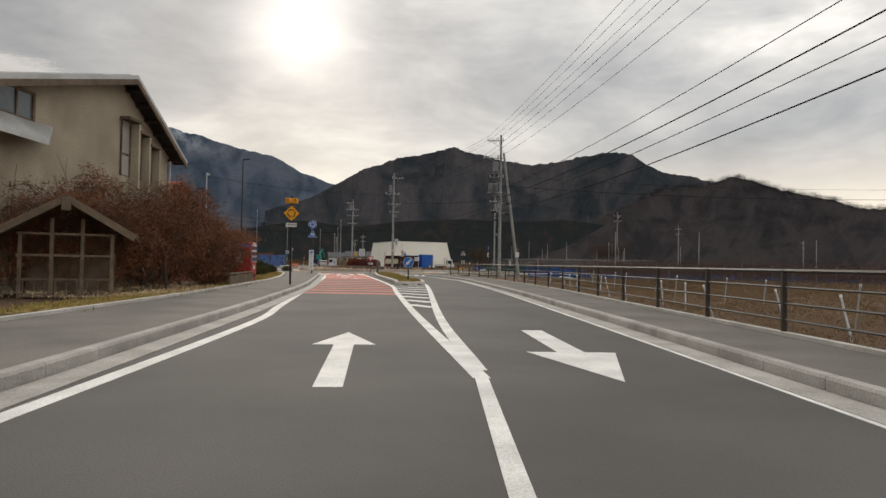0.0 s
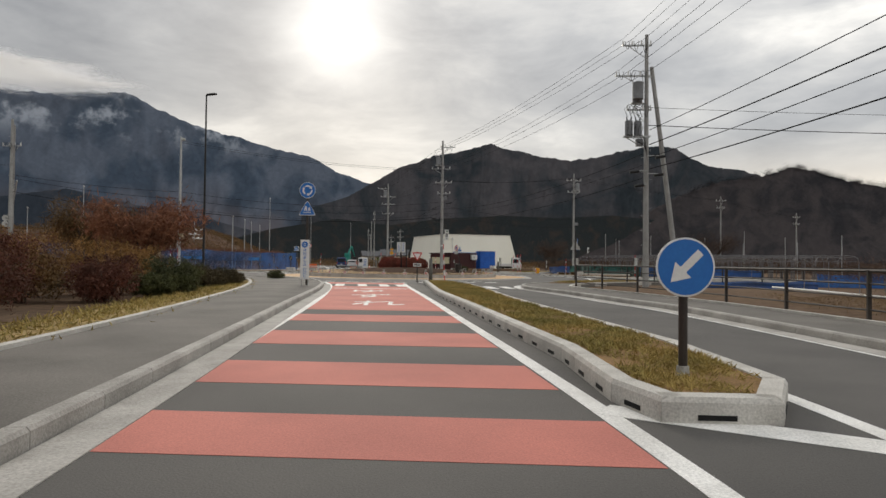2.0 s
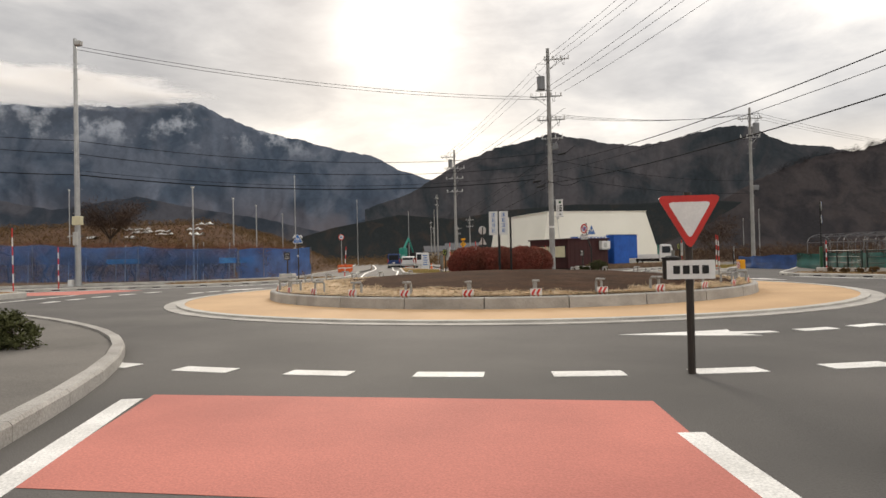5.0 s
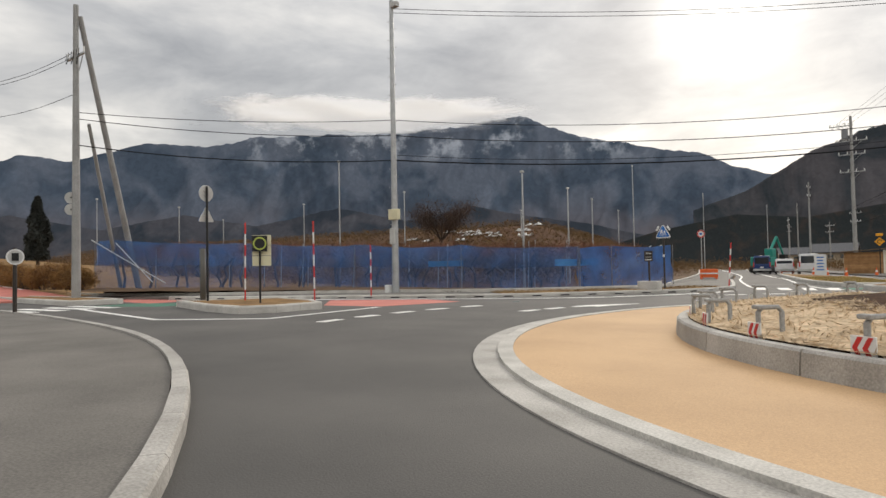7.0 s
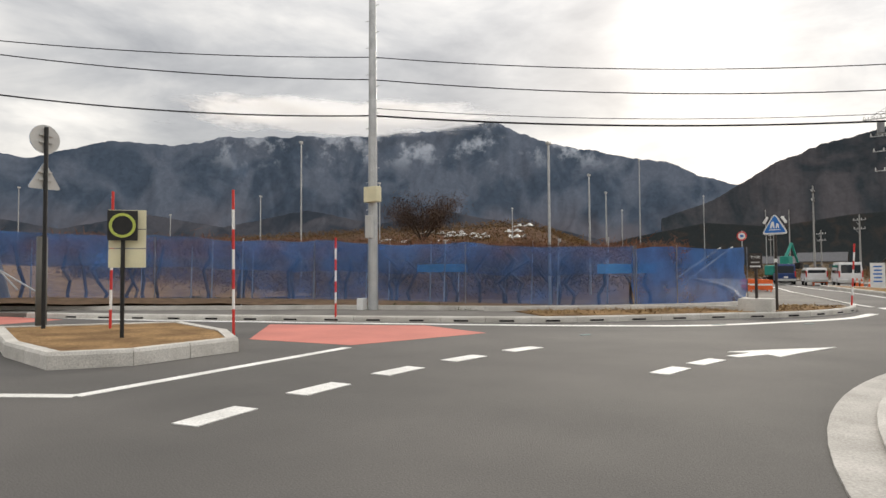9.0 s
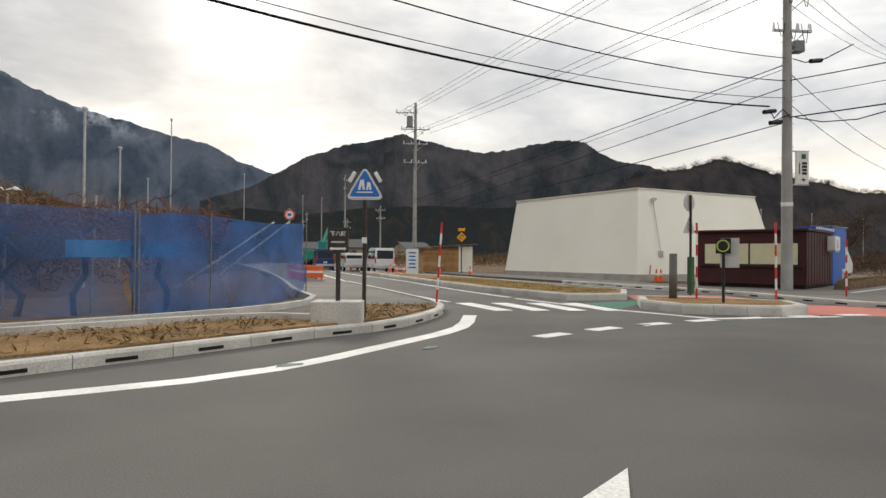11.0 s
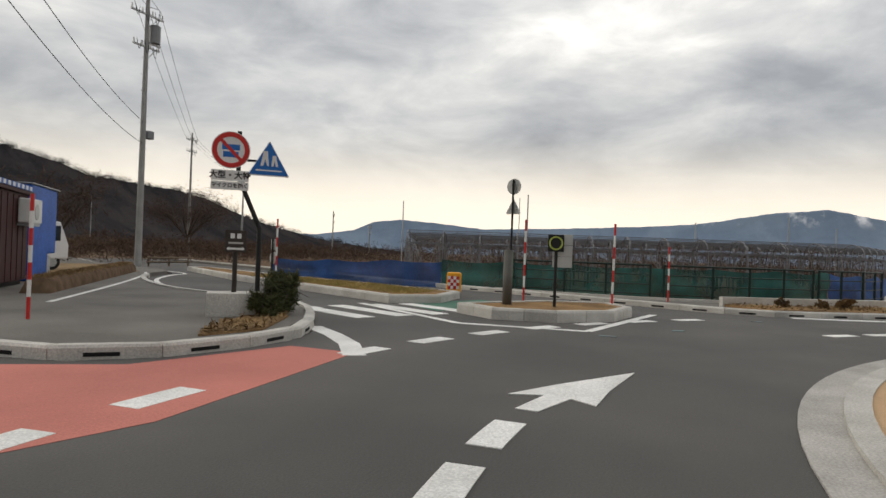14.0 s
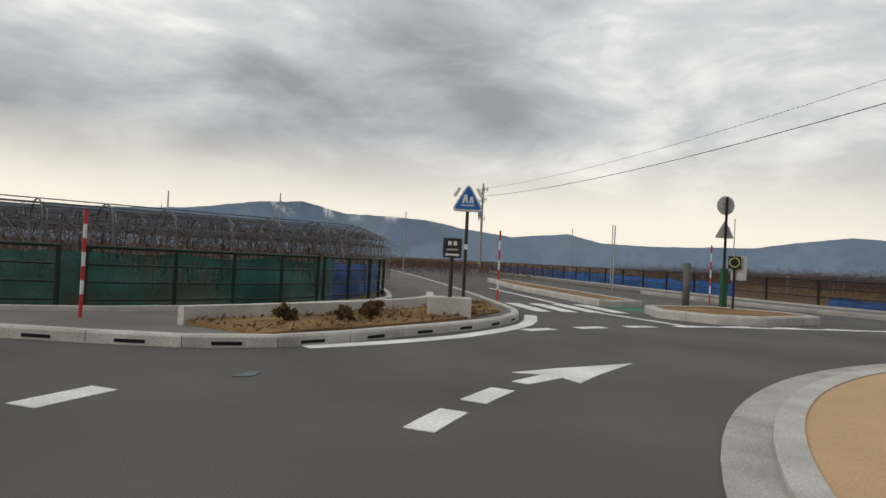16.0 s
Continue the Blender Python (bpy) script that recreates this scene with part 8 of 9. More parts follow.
def west_slope():
    """The western road climbs towards the houses between rising fields."""
    bm = bmesh.new()
    xs = [-150 + 4 * i for i in range(27)]
    rows = []
    for x in xs:
        y0 = 94.0 + 0.085 * (-46 - x)
        rows.append([bm.verts.new((x, y, west_rise(x) * k - 0.07 + 0.12 * noise.noise(Vector((x * 0.2, y * 0.2, 5))) * (k < 1))) for y, k in ((y0 - 0.3, 1.0), (y0 + 2.5, 1.02), (y0 + 7, 0.98), (y0 + 13, 0.9), (y0 + 22, 0.7), (y0 + 34, 0.5))])
    for a, b in zip(rows, rows[1:]):
        for k in range(5):
            bm.faces.new((a[k], b[k], b[k + 1], a[k + 1]))
    smooth(structure("west_field", bm, DRY_GRASS, "rising field of dry grass beside the western road", "field"))
    bm = bmesh.new()
    near, far = [], []
    for x in xs:
        y0 = 94.0 + 0.085 * (-46 - x)
        near.append(bm.verts.new((x, y0 - 3.9, west_rise(x) * 0.78 - 0.04)))
        far.append(bm.verts.new((x, y0 - 0.3, west_rise(x) + 0.01)))
    low = [bm.verts.new((v.co.x, v.co.y, -0.2)) for v in near]
    for k in range(len(near) - 1):
        bm.faces.new((near[k], near[k + 1], far[k + 1], far[k]))
        bm.faces.new((low[k], low[k + 1], near[k + 1], near[k]))
    bm.faces.new((near[-1], low[-1], bm.verts.new((far[-1].co.x, far[-1].co.y, -0.2)), far[-1]))
    ramp = structure("road", bm, RED_PAINT, "red surfaced lane climbing to the west", "road")
    part("edge_line", ramp_line(xs[:-2], -0.45), WHITE_PAINT, ramp)
    part("edge_line", ramp_line(xs[:-2], -3.7), WHITE_PAINT, ramp)


def ramp_line(xs, d):
    bm = bmesh.new()
    prev = None
    for x in xs:
        y = 94.0 + 0.085 * (-46 - x) + d
        z = west_rise(x) * (1.0 + 0.22 * (d + 0.3) / 3.6) + 0.03
        cur = [bm.verts.new((x, y - 0.08, z)), bm.verts.new((x, y + 0.08, z)), bm.verts.new((x, y + 0.08, z - 0.03)), bm.verts.new((x, y - 0.08, z - 0.03))]
        if prev:
            for k in range(4):
                bm.faces.new((prev[k], cur[k], cur[(k + 1) % 4], prev[(k + 1) % 4]))
        prev = cur
    return bm


west_slope()


# ---- railings, nets and fences ----
def netting(name, color, alpha, dark):
    """Woven sheet that lets part of the light through, with folds and dirt."""
    m = mat(name, color, tuple(c * dark for c in color), 0.75, 1.3, 8, 0.15, 30, coords="World", fine_mix=0.3)
    N, L = m.node_tree.nodes, m.node_tree.links
    geo = N.new("ShaderNodeNewGeometry")
    n = N.new("ShaderNodeTexNoise")
    n.inputs["Scale"].default_value, n.inputs["Detail"].default_value = 0.55, 6
    L.new(geo.outputs["Position"], n.inputs["Vector"])
    r = N.new("ShaderNodeMapRange")
    r.inputs["From Min"].default_value, r.inputs["From Max"].default_value = 0.35, 0.65
    r.inputs["To Min"].default_value, r.inputs["To Max"].default_value = alpha
    L.new(n.outputs["Fac"], r.inputs["Value"])
    L.new(r.outputs[0], N["Principled BSDF"].inputs["Alpha"])
    return m


BLUE_NET = netting("blue_netting", (0.075, 0.185, 0.43), (0.26, 0.58), 0.62)
BRIGHT_NET = netting("blue_sheet_netting", (0.03, 0.14, 0.42), (0.8, 0.97), 0.6)
END_NET = netting("bright_blue_netting", (0.05, 0.155, 0.42), (0.6, 0.86), 0.6)
DEEP_BLUE_NET = netting("deep_blue_netting", (0.025, 0.10, 0.32), (0.8, 0.97), 0.6)
SKY_TARP = mat("pale_blue_sheet", (0.06, 0.32, 0.72), (0.10, 0.40, 0.75), 0.5, 2.0, 6, 0.2, 12)
TEAL_NET = netting("green_netting", (0.022, 0.145, 0.125), (0.72, 0.95), 0.55)
PIPE = mat("pipe_frame", (0.21, 0.21, 0.22), (0.125, 0.125, 0.13), 0.5, 2, 4, 0.05, 20, metal=0.2)
FENCE_GREEN = mat("dark_green_fence_paint", (0.012, 0.028, 0.022), (0.01, 0.022, 0.018), 0.5)


def railing(name, line_pts, spacing, h, rails, material, label, z=0.15, r=0.03):
    ob = thing(name, Matrix.Identity(4), label, "railing")
    pts = dense(line_pts, spacing)
    me = bpy.data.meshes.new("post")
    bm = mesh_box(-r * 1.3, r * 1.3, -r * 1.3, r * 1.3, 0, h + 0.02, 0.008)
    bm.to_mesh(me)
    bm.free()
    me.materials.append(material)
    for p in pts:
        o = new("post", me)
        o.parent, o.matrix_local = ob, Matrix.Translation((p[0], p[1], z - 0.02))
    fine = dense(line_pts, spacing / 2)
    for k, f in enumerate(rails):
        part("rail", pipe(bmesh.new(), [(*p, z + h * f) for p in fine], r * (1.15 if k == 0 else 0.7), 8), material, ob)
    return ob


railing("railing", [(9.95, -18), (9.97, 5), (9.92, 15.5), (9.65, 27), (9.35, 38), (8.2, 52), (7.0, 60), (5.3, 66.2), (4.75, 68.6)], 3.0, 1.08, (0.98, 0.72, 0.46, 0.2), DARK_STEEL, "dark brown steel pipe railing along the footpath", 0.18)
railing("railing", [(7.5, 76.2), (10.8, 79.05), (15, 80.75), (22, 80.5), (40, 77.3), (70, 71.1)], 2.6, 1.05, (0.98, 0.66, 0.33), BLACK, "black steel pipe railing along the eastern footpath", 0.18)
railing("railing", [(14.0, 101.9), (12.9, 103.3), (11.75, 105.6), (11.5, 106.75)], 1.3, 1.2, (0.98, 0.70, 0.42, 0.14), FENCE_GREEN, "dark green steel pipe fence before green netting", 0.0)
railing("railing", [(11.45, 107.2), (11.4, 108.8), (11.6, 112.2)], 1.5, 1.2, (0.98, 0.70, 0.42, 0.14), FENCE_GREEN, "dark green steel pipe fence before green netting", 0.0)
railing("railing", [(18.4, 98.9), (16.2, 99.9), (14.2, 101.7)], 1.3, 1.2, (0.98, 0.70, 0.42, 0.14), FENCE_GREEN, "dark green steel pipe fence before green netting", 0.0)


def net_wall(name, line_pts, h0, h1, material, label, z=0.05, wave=0.12, seed=1, posts=3.0, rise=0.0, double=False):
    """A sheet hung between posts: sagging top edge, folds, slack foot."""
    ob = thing(name, Matrix.Identity(4), label, "net fence")
    pts = dense(line_pts, 0.4)
    n = len(pts)
    bm = bmesh.new()
    rows = []
    for j in range(9):
        s = j / 8
        row = []
        for i, p in enumerate(pts):
            h = h0 + (h1 - h0) * i / n
            bulge = wave * math.sin(math.pi * s) * noise.noise(Vector((i * 0.18, s * 1.95, seed)))
            top = -0.10 * abs(math.sin(math.pi * i * 0.4 / posts)) + 0.08 * noise.noise(Vector((i * 0.3, 5, seed)))
            row.append(bm.verts.new((p[0] + bulge, p[1] + bulge, z + rise * i / n + s * (h + top))))
        rows.append(row)
    for a, b in zip(rows, rows[1:]):
        for i in range(n - 1):
            bm.faces.new((a[i], a[i + 1], b[i + 1], b[i]))
    smooth(part("net", bm, material, ob))
    if double:
        bm = bmesh.new()
        rows = []
        for j in range(6):
            row = []
            for i, p in enumerate(pts):
                s = 1 - (1 - j / 5) * (0.50 + 0.10 * noise.noise(Vector((i * 0.11, 9, seed))))
                h = h0 + (h1 - h0) * i / n
                bulge = wave * math.sin(math.pi * s) * noise.noise(Vector((i * 0.18, s * 1.95, seed)))
                top = -0.10 * abs(math.sin(math.pi * i * 0.4 / posts)) + 0.08 * noise.noise(Vector((i * 0.3, 5, seed)))
                row.append(bm.verts.new((p[0] + bulge + 0.02, p[1] + bulge + 0.05, z + rise * i / n + s * (h + top) - 0.01)))
            rows.append(row)
        for a, b in zip(rows, rows[1:]):
            for i in range(n - 1):
                bm.faces.new((a[i], a[i + 1], b[i + 1], b[i]))
        smooth(part("upper_sheet", bm, material, ob, "second layer of blue netting"))
    inner = shifted(dense(line_pts, posts), 0.12)
    for k, p in enumerate(inner):
        h = h0 + (h1 - h0) * k / max(1, len(inner))
        part("post", mesh_tube((p[0], p[1], -0.1), (p[0], p[1], z + rise * k / max(1, len(inner)) + h), 0.018, 0.018, 8), PIPE, ob)
    return ob


net_wall("blue_net_fence", [(-22.75, 115.0), (-23.6, 111.8), (-25.2, 108.5)], 2.25, 2.15, END_NET, "bright blue netting at the orchard corner", 0.05, 0.3, 3, 5.0)
NET_NW = [(-25.2, 108.5), (-26.3, 107.6), (-29.2, 106.6), (-33.5, 105.3), (-38, 102.9), (-42, 98.9), (-46.3, 94.95)]
w = net_wall("blue_net_fence", NET_NW, 2.15, 2.55, BLUE_NET, "sagging translucent blue windbreak netting round an orchard", 0.05, 0.4, 2, 6.0, 0.5, True)
for k, (p, q) in enumerate((((-23.1, 114.6, 2.3), (-25.4, 112.4, 0.1)), ((-23.4, 113.8, 2.25), (-25.9, 111.6, 0.1)), ((-46.0, 94.6, 3.05), (-42.9, 96.9, 0.75)), ((-45.3, 95.5, 2.9), (-43.6, 96.6, 0.8)))):
    part("stay", mesh_tube(p, q, 0.03, 0.03, 8), GALV, w)


def net_foot():
    bm = bmesh.new()
    rows = []
    pts = dense(NET_NW, 0.8)
    for i, p in enumerate(pts):
        t = i / len(pts)
        q, r = shifted(pts, -1.3)[i], shifted(pts, 2.5)[i]
        rows.append([bm.verts.new((*c, z + 0.05 * noise.noise(Vector((i * 0.5, k, 3))))) for k, (c, z) in enumerate(((q, 0.02), (Vector(p).lerp(Vector(q), 0.5), 0.10 + 0.35 * t), (p, 0.12 + 0.45 * t), (r, 0.05 + 0.4 * t)))])
    for a, b in zip(rows, rows[1:]):
        for k in range(3):
            bm.faces.new((a[k], a[k + 1], b[k + 1], b[k]))
    smooth(structure("soil_strip", bm, EARTH, "strip of brown soil at the foot of a blue net", "field"))


net_foot()
# bright sheet and a pink rag caught behind the net
for x0, y0, x1, y1, m_, z0, z1 in ((-26.6, 108.7, -24.9, 110.2, SKY_TARP, 1.25, 1.6), (-33.5, 107.0, -31.0, 106.8, SKY_TARP, 1.35, 1.65)):
    part("loose_sheet", hexa(bmesh.new(), [(x0, y0, z0), (x1, y1, z0), (x1, y1 + 0.05, z0), (x0, y0 + 0.05, z0)], [(x0, y0, z1), (x1, y1, z1), (x1, y1 + 0.05, z1), (x0, y0 + 0.05, z1)]), m_, w)
net_wall("blue_net_fence", [(9.3, 121.6), (9.9, 117.8), (11.0, 114.9)], 0.95, 1.12, DEEP_BLUE_NET, "dark blue netting along the orchard edge", -0.06, 0.15, 4, 2.5)
net_wall("green_net_fence", [(11.0, 114.9), (12.0, 112.4), (12.0, 109.0), (12.2, 106.2), (13.2, 103.9), (14.6, 102.1), (16.0, 101.1)], 1.15, 1.2, TEAL_NET, "green windbreak netting behind a steel fence", -0.06, 0.15, 6, 2.5)
net_wall("blue_net_fence", [(16.0, 101.1), (18.2, 99.7), (21.5, 98.2), (26.0, 97.0)], 1.15, 0.9, DEEP_BLUE_NET, "blue netting along the eastern orchard", -0.06, 0.15, 7, 2.5)
net_wall("blue_net_fence", [(22, 79.6), (40, 76.4), (70, 70.0)], 1.2, 1.2, BRIGHT_NET, "blue netting behind the eastern railing", -0.35, 0.15, 8, 3)
net_wall("blue_net_fence", [(13.2, 75.6), (16, 76.0), (20.0, 75.6)], 0.45, 0.5, DEEP_BLUE_NET, "low blue sheeting beside the vineyard behind the railing", -0.06, 0.15, 9, 3)


# ---- the vine trellis ----
FIELD_GRASS = mat("field_grass", (0.25, 0.165, 0.085), (0.14, 0.095, 0.055), 0.95, 0.5, 6, 0, 8, coords="World", fine_mix=0.4)
OCHRE_REED = mat("tawny_reeds", (0.26, 0.15, 0.06), (0.16, 0.09, 0.04), 0.95, 0.4, 6, 0, 6, coords="World", fine_mix=0.4)
PERGOLA_CANE = mat("pergola_canes", (0.20, 0.085, 0.045), (0.12, 0.06, 0.035), 0.9, 0.6, 6, 0, 10, coords="World", fine_mix=0.45)
VINE = mat("vine_canes", (0.11, 0.065, 0.05), (0.075, 0.05, 0.04), 0.9, 3, 5, 0, 15, coords="World", fine_mix=0.4)

STAKE = mat("weathered_stakes", (0.27, 0.255, 0.23), (0.19, 0.18, 0.165), 0.8, 3, 5, 0.05, 30)


def trellis_row(p, q, bays, seed):
    """A rain-shelter row: hoops over wires, with tangled bare canes."""
    rng = np.random.default_rng(seed)
    p, q = Vector((*p, 0)), Vector((*q, 0))
    d = (q - p) / bays
    side = d.normalized().cross(Vector((0, 0, 1)))
    ob = thing("vine_trellis", Matrix.Identity(4), "pipe hoop vine trellis row with bare brown canes", "trellis", "vine trellis rows")
    bm = bmesh.new()
    for k in range(bays + 1):
        c = p + d * k
        for s in (-0.9, 0.9):
            tube(bm, c + side * s, c + side * s + Vector((0, 0, 1.75)), 0.028, 0.028, 5, False)
        prev = None
        for j in range(7):
            a = math.pi * j / 6
            v = c + side * (-0.9 * math.cos(a)) + Vector((0, 0, 1.75 + 0.55 * math.sin(a)))
            if prev is not None:
                tube(bm, prev, v, 0.022, 0.022, 4, False)
            prev = v
        tube(bm, c - side * 0.9 + Vector((0, 0, 1.75)), c + side * 0.9 + Vector((0, 0, 1.75)), 0.014, 0.014, 4, False)
    for s, z in ((-0.9, 1.75), (0.9, 1.75), (0, 2.30), (-0.6, 2.15), (0.6, 2.15)):
        tube(bm, p + side * s + Vector((0, 0, z)), q + side * s + Vector((0, 0, z)), 0.02, 0.02, 4, False)
    part("hoop_frame", bm, PIPE, ob)
    bm = bmesh.new()
    for k in range(bays * 2):
        c = p + d * (0.5 * k + 0.25) + side * rng.uniform(-0.9, 0.9)
        lean = Vector((rng.normal() * 0.28, rng.normal() * 0.28, 0))
        tube(bm, c + Vector((0, 0, 0.9)) - lean, c + lean + Vector((0, 0, 1.9)), 0.014, 0.014, 4, False)
    part("stake", bm, STAKE, ob, "pale leaning steel stakes")["kind"] = "stuff"
    n = bays * 90
    t = rng.random(n)
    P = np.stack([p.x + (q.x - p.x) * t, p.y + (q.y - p.y) * t, 0.95 + 1.1 * rng.random(n) ** 1.3], 1) + rng.normal(size=(n, 3)) * np.array([0.5, 0.5, 0.12])
    plant("cane", cloud(P, 0.018, 14.0, 0.35, seed), VINE, None, "tangled bare canes", "", parent=ob)["kind"] = "stuff"
    bm = bmesh.new()
    for k in range(bays // 2):
        c = p + d * (2 * k + 1)
        tube(bm, c, c + Vector((0.1 * rng.normal(), 0.1 * rng.normal(), 1.5)), 0.05, 0.03, 6, False)
    part("trunk", bm, BARK, ob)["kind"] = "stuff"


for k in range(9):
    o = 2.6 * k
    trellis_row((13.4 + o * 0.92, 117.5 + o * 0.4), (19.6 + o * 0.62, 99.7 - o * 0.24), 12 + k // 2, 20 + k)
# poles that stand among the vines
for k, (x, y, h) in enumerate(((16.5, 113.0, 4.2), (28.0, 106.0, 3.7), (30.0, 101.0, 4.2), (30.0, 98.6, 3.6), (33.0, 118.0, 5.6), (22.0, 122.0, 4.4), (36.0, 92.5, 4.2), (26.0, 84.0, 3.6), (33.0, 79.0, 4.2), (30.0, 71.5, 5.0), (20.0, 66.0, 4.6), (44.0, 75.0, 4.5))):
    single("field_pole", mesh_tube((0, 0, 0), (0, 0, h), 0.04, 0.03, 8), GALV, pose(x, y, -0.06), "thin grey steel pole standing in the vineyard", "pole", "field poles")


# ---- orchards and open fields ----
def bare_tree(x, y, h, spread, label, seed, twig=SHRUB_BROWN, n=900, trunk=0.09, limbs=9, group="orchard trees"):
    rng = np.random.default_rng(seed)
    ob = thing("tree", pose(x, y, -0.06), label, "tree", group)
    bm = bmesh.new()
    fork = h * 0.3
    tube(bm, (0, 0, 0), (0.05, 0, fork), trunk, trunk * 0.75, 8, False)
    ends = []
    for k in range(limbs):
        a = 2 * math.pi * k / limbs + rng.normal() * 0.3
        m = Vector((math.cos(a) * spread * 0.45, math.sin(a) * spread * 0.45, h * (0.55 + 0.12 * rng.random())))
        e = Vector((math.cos(a) * spread * (0.7 + 0.3 * rng.random()), math.sin(a) * spread * (0.7 + 0.3 * rng.random()), h * (0.72 + 0.25 * rng.random())))
        tube(bm, (0.05, 0, fork * 0.95), m, trunk * 0.5, trunk * 0.3, 6, False)
        tube(bm, m, e, trunk * 0.3, trunk * 0.1, 5, False)
        ends += [m, e, m.lerp(e, 0.5)]
    part("trunk", bm, BARK, ob)
    c = np.array([ends[i] for i in rng.integers(0, len(ends), n)])
    P = c + rng.normal(size=(n, 3)) * np.array([spread * 0.2, spread * 0.2, h * 0.09])
    plant("crown", cloud(P, 0.02 + 0.02 * rng.random(n), 8.0, 0.5, seed), twig, None, "fine bare twigs", "", parent=ob)
    return ob


rng0 = np.random.default_rng(77)
TREE = bare_tree(-30.0, 112.0, 2.7, 1.7, "low pruned fruit tree with bare brown twigs", 3)
spots = []
for k in range(46):
    x = -33 - 46 * rng0.random()
    y = 108.5 + 24 * rng0.random() + 0.06 * (x + 26) * -1
    spots.append((x, y))
for x, y in spots:
    s = 0.8 + 0.45 * rng0.random()
    t = copy_thing(TREE, pose(x, y, -0.06, 0, 0, 360 * rng0.random()))
    t.scale = (s, s, s)


def scrub(name, zone, n, hmin, hmax, size, aspect, material, label, category, seed, up=0.6):
    """Withered growth over a stretch of the plan."""
    rng = np.random.default_rng(seed)
    x0, x1, y0, y1 = zone
    x, y = x0 + (x1 - x0) * rng.random(n), y0 + (y1 - y0) * rng.random(n)
    w = np.sin(x * 0.9 + seed) * np.sin(y * 0.7 + 1.3) + 0.6 * np.sin(x * 2.3 - y * 1.1)
    h = hmin + (hmax - hmin) * np.clip(0.5 + 0.4 * w, 0, 1)
    P = np.stack([x, y, rng.random(n) ** 0.7 * h], 1)
    return plant(name, cloud(P, size * (0.6 + 0.8 * rng.random(n)), aspect, up, seed), material, None, label, category, kind="stuff")


scrub("dry_weeds", (-80, -31, 112, 150), 60000, 0.5, 1.9, 0.03, 5.0, SHRUB_BROWN, "brown withered weeds and brushwood in the orchard", "dry weeds", 61)
scrub("dry_weeds", (-110, -40, 108, 150), 45000, 0.8, 2.4, 0.035, 5.0, OCHRE_REED, "tawny dry reeds along the field edge", "dry weeds", 62)
scrub("dry_grass", (10.4, 24, 8, 62), 110000, 0.08, 0.42, 0.011, 6.0, FIELD_GRASS, "brown withered grass in the fields by the railing", "dry grass", 63)
scrub("dry_grass", (24, 60, 10, 70), 50000, 0.1, 0.5, 0.022, 5.0, FIELD_GRASS, "brown withered grass across the low fields", "dry grass", 69)
scrub("dry_grass", (-48, -27, 103.2, 106.5), 9000, 0.05, 0.25, 0.02, 4.0, SHRUB_GREEN, "patchy green and brown grass at the foot of the net", "grass", 64)
BRUSH = mat("dark_brushwood", (0.085, 0.050, 0.032), (0.050, 0.032, 0.024), 0.95, 0.5, 6, 0, 6, coords="World", fine_mix=0.4)
scrub("dry_weeds", (12, 75, 138, 175), 40000, 0.6, 2.4, 0.05, 4.0, BRUSH, "brown undergrowth below the wooded hill", "dry weeds", 65)
scrub("dry_weeds", (-110, 120, 175, 230), 60000, 0.6, 2.2, 0.07, 4.0, SHRUB_BROWN, "distant brown brushwood and orchards", "dry weeds", 66)
scrub("dry_weeds", (40, 120, 60, 130), 60000, 0.4, 1.4, 0.035, 5.0, VINE, "dark brown vineyards on the plain", "dry weeds", 67)
scrub("dry_grass", (-16, -4.2, 26, 34), 9000, 0.05, 0.3, 0.018, 4.0, STRAW, "withered grass before the timber shelter", "dry grass", 68)


TERRACE = mat("terrace_soil", (0.115, 0.066, 0.044), (0.070, 0.042, 0.030), 1.0, 0.12, 9, 0.4, 2.0, coords="World", fine_mix=0.4, specular=0.03)


def bank():
    """The ground behind the orchard rises in low terraces."""
    bm = bmesh.new()
    nx, ny = 60, 24
    vs = []
    for j in range(ny + 1):
        row = []
        for i in range(nx + 1):
            x = -190 + 175 * i / nx
            y = 113 + 110 * j / ny
            edge = max(0.0, min(1, i / 6, (-30 - 0.27 * (y - 128) - x) / 16))
            z = -0.12 + edge * (7.0 * min(1.0, j / 9) ** 1.2 + 0.5 * noise.noise(Vector((x * 0.06, y * 0.06, 3))) * min(1, j / 4))
            row.append(bm.verts.new((x, y, z)))
        vs.append(row)
    for j in range(ny):
        for i in range(nx):
            bm.faces.new((vs[j][i], vs[j][i + 1], vs[j + 1][i + 1], vs[j + 1][i]))
    ob = structure("field_bank", bm, TERRACE, "rising brown orchard terraces below the mountain", "field")
    smooth(ob)


bank()


def bank_scrub():
    rng = np.random.default_rng(71)
    n = 110000
    x, y = -185 + 165 * rng.random(n), 118 + 100 * rng.random(n)
    j = (y - 113) / 110 * 24
    ok = x < -34 - 0.27 * (y - 128)
    x, y, j = x[ok], y[ok], j[ok]
    n = len(x)
    edge = np.clip((-30 - 0.27 * (y - 128) - x) / 16, 0, 1)
    z = edge * 7.0 * np.minimum(1, j / 9) ** 1.2 - 0.3 + 1.1 * rng.random(n)
    P = np.stack([x, y, z], 1)
    plant("dry_weeds", cloud(P, 0.075, 4.5, 0.5, 72), SHRUB_BROWN, None, "russet brown fruit trees and brush on the terraces", "dry weeds", kind="stuff")


bank_scrub()


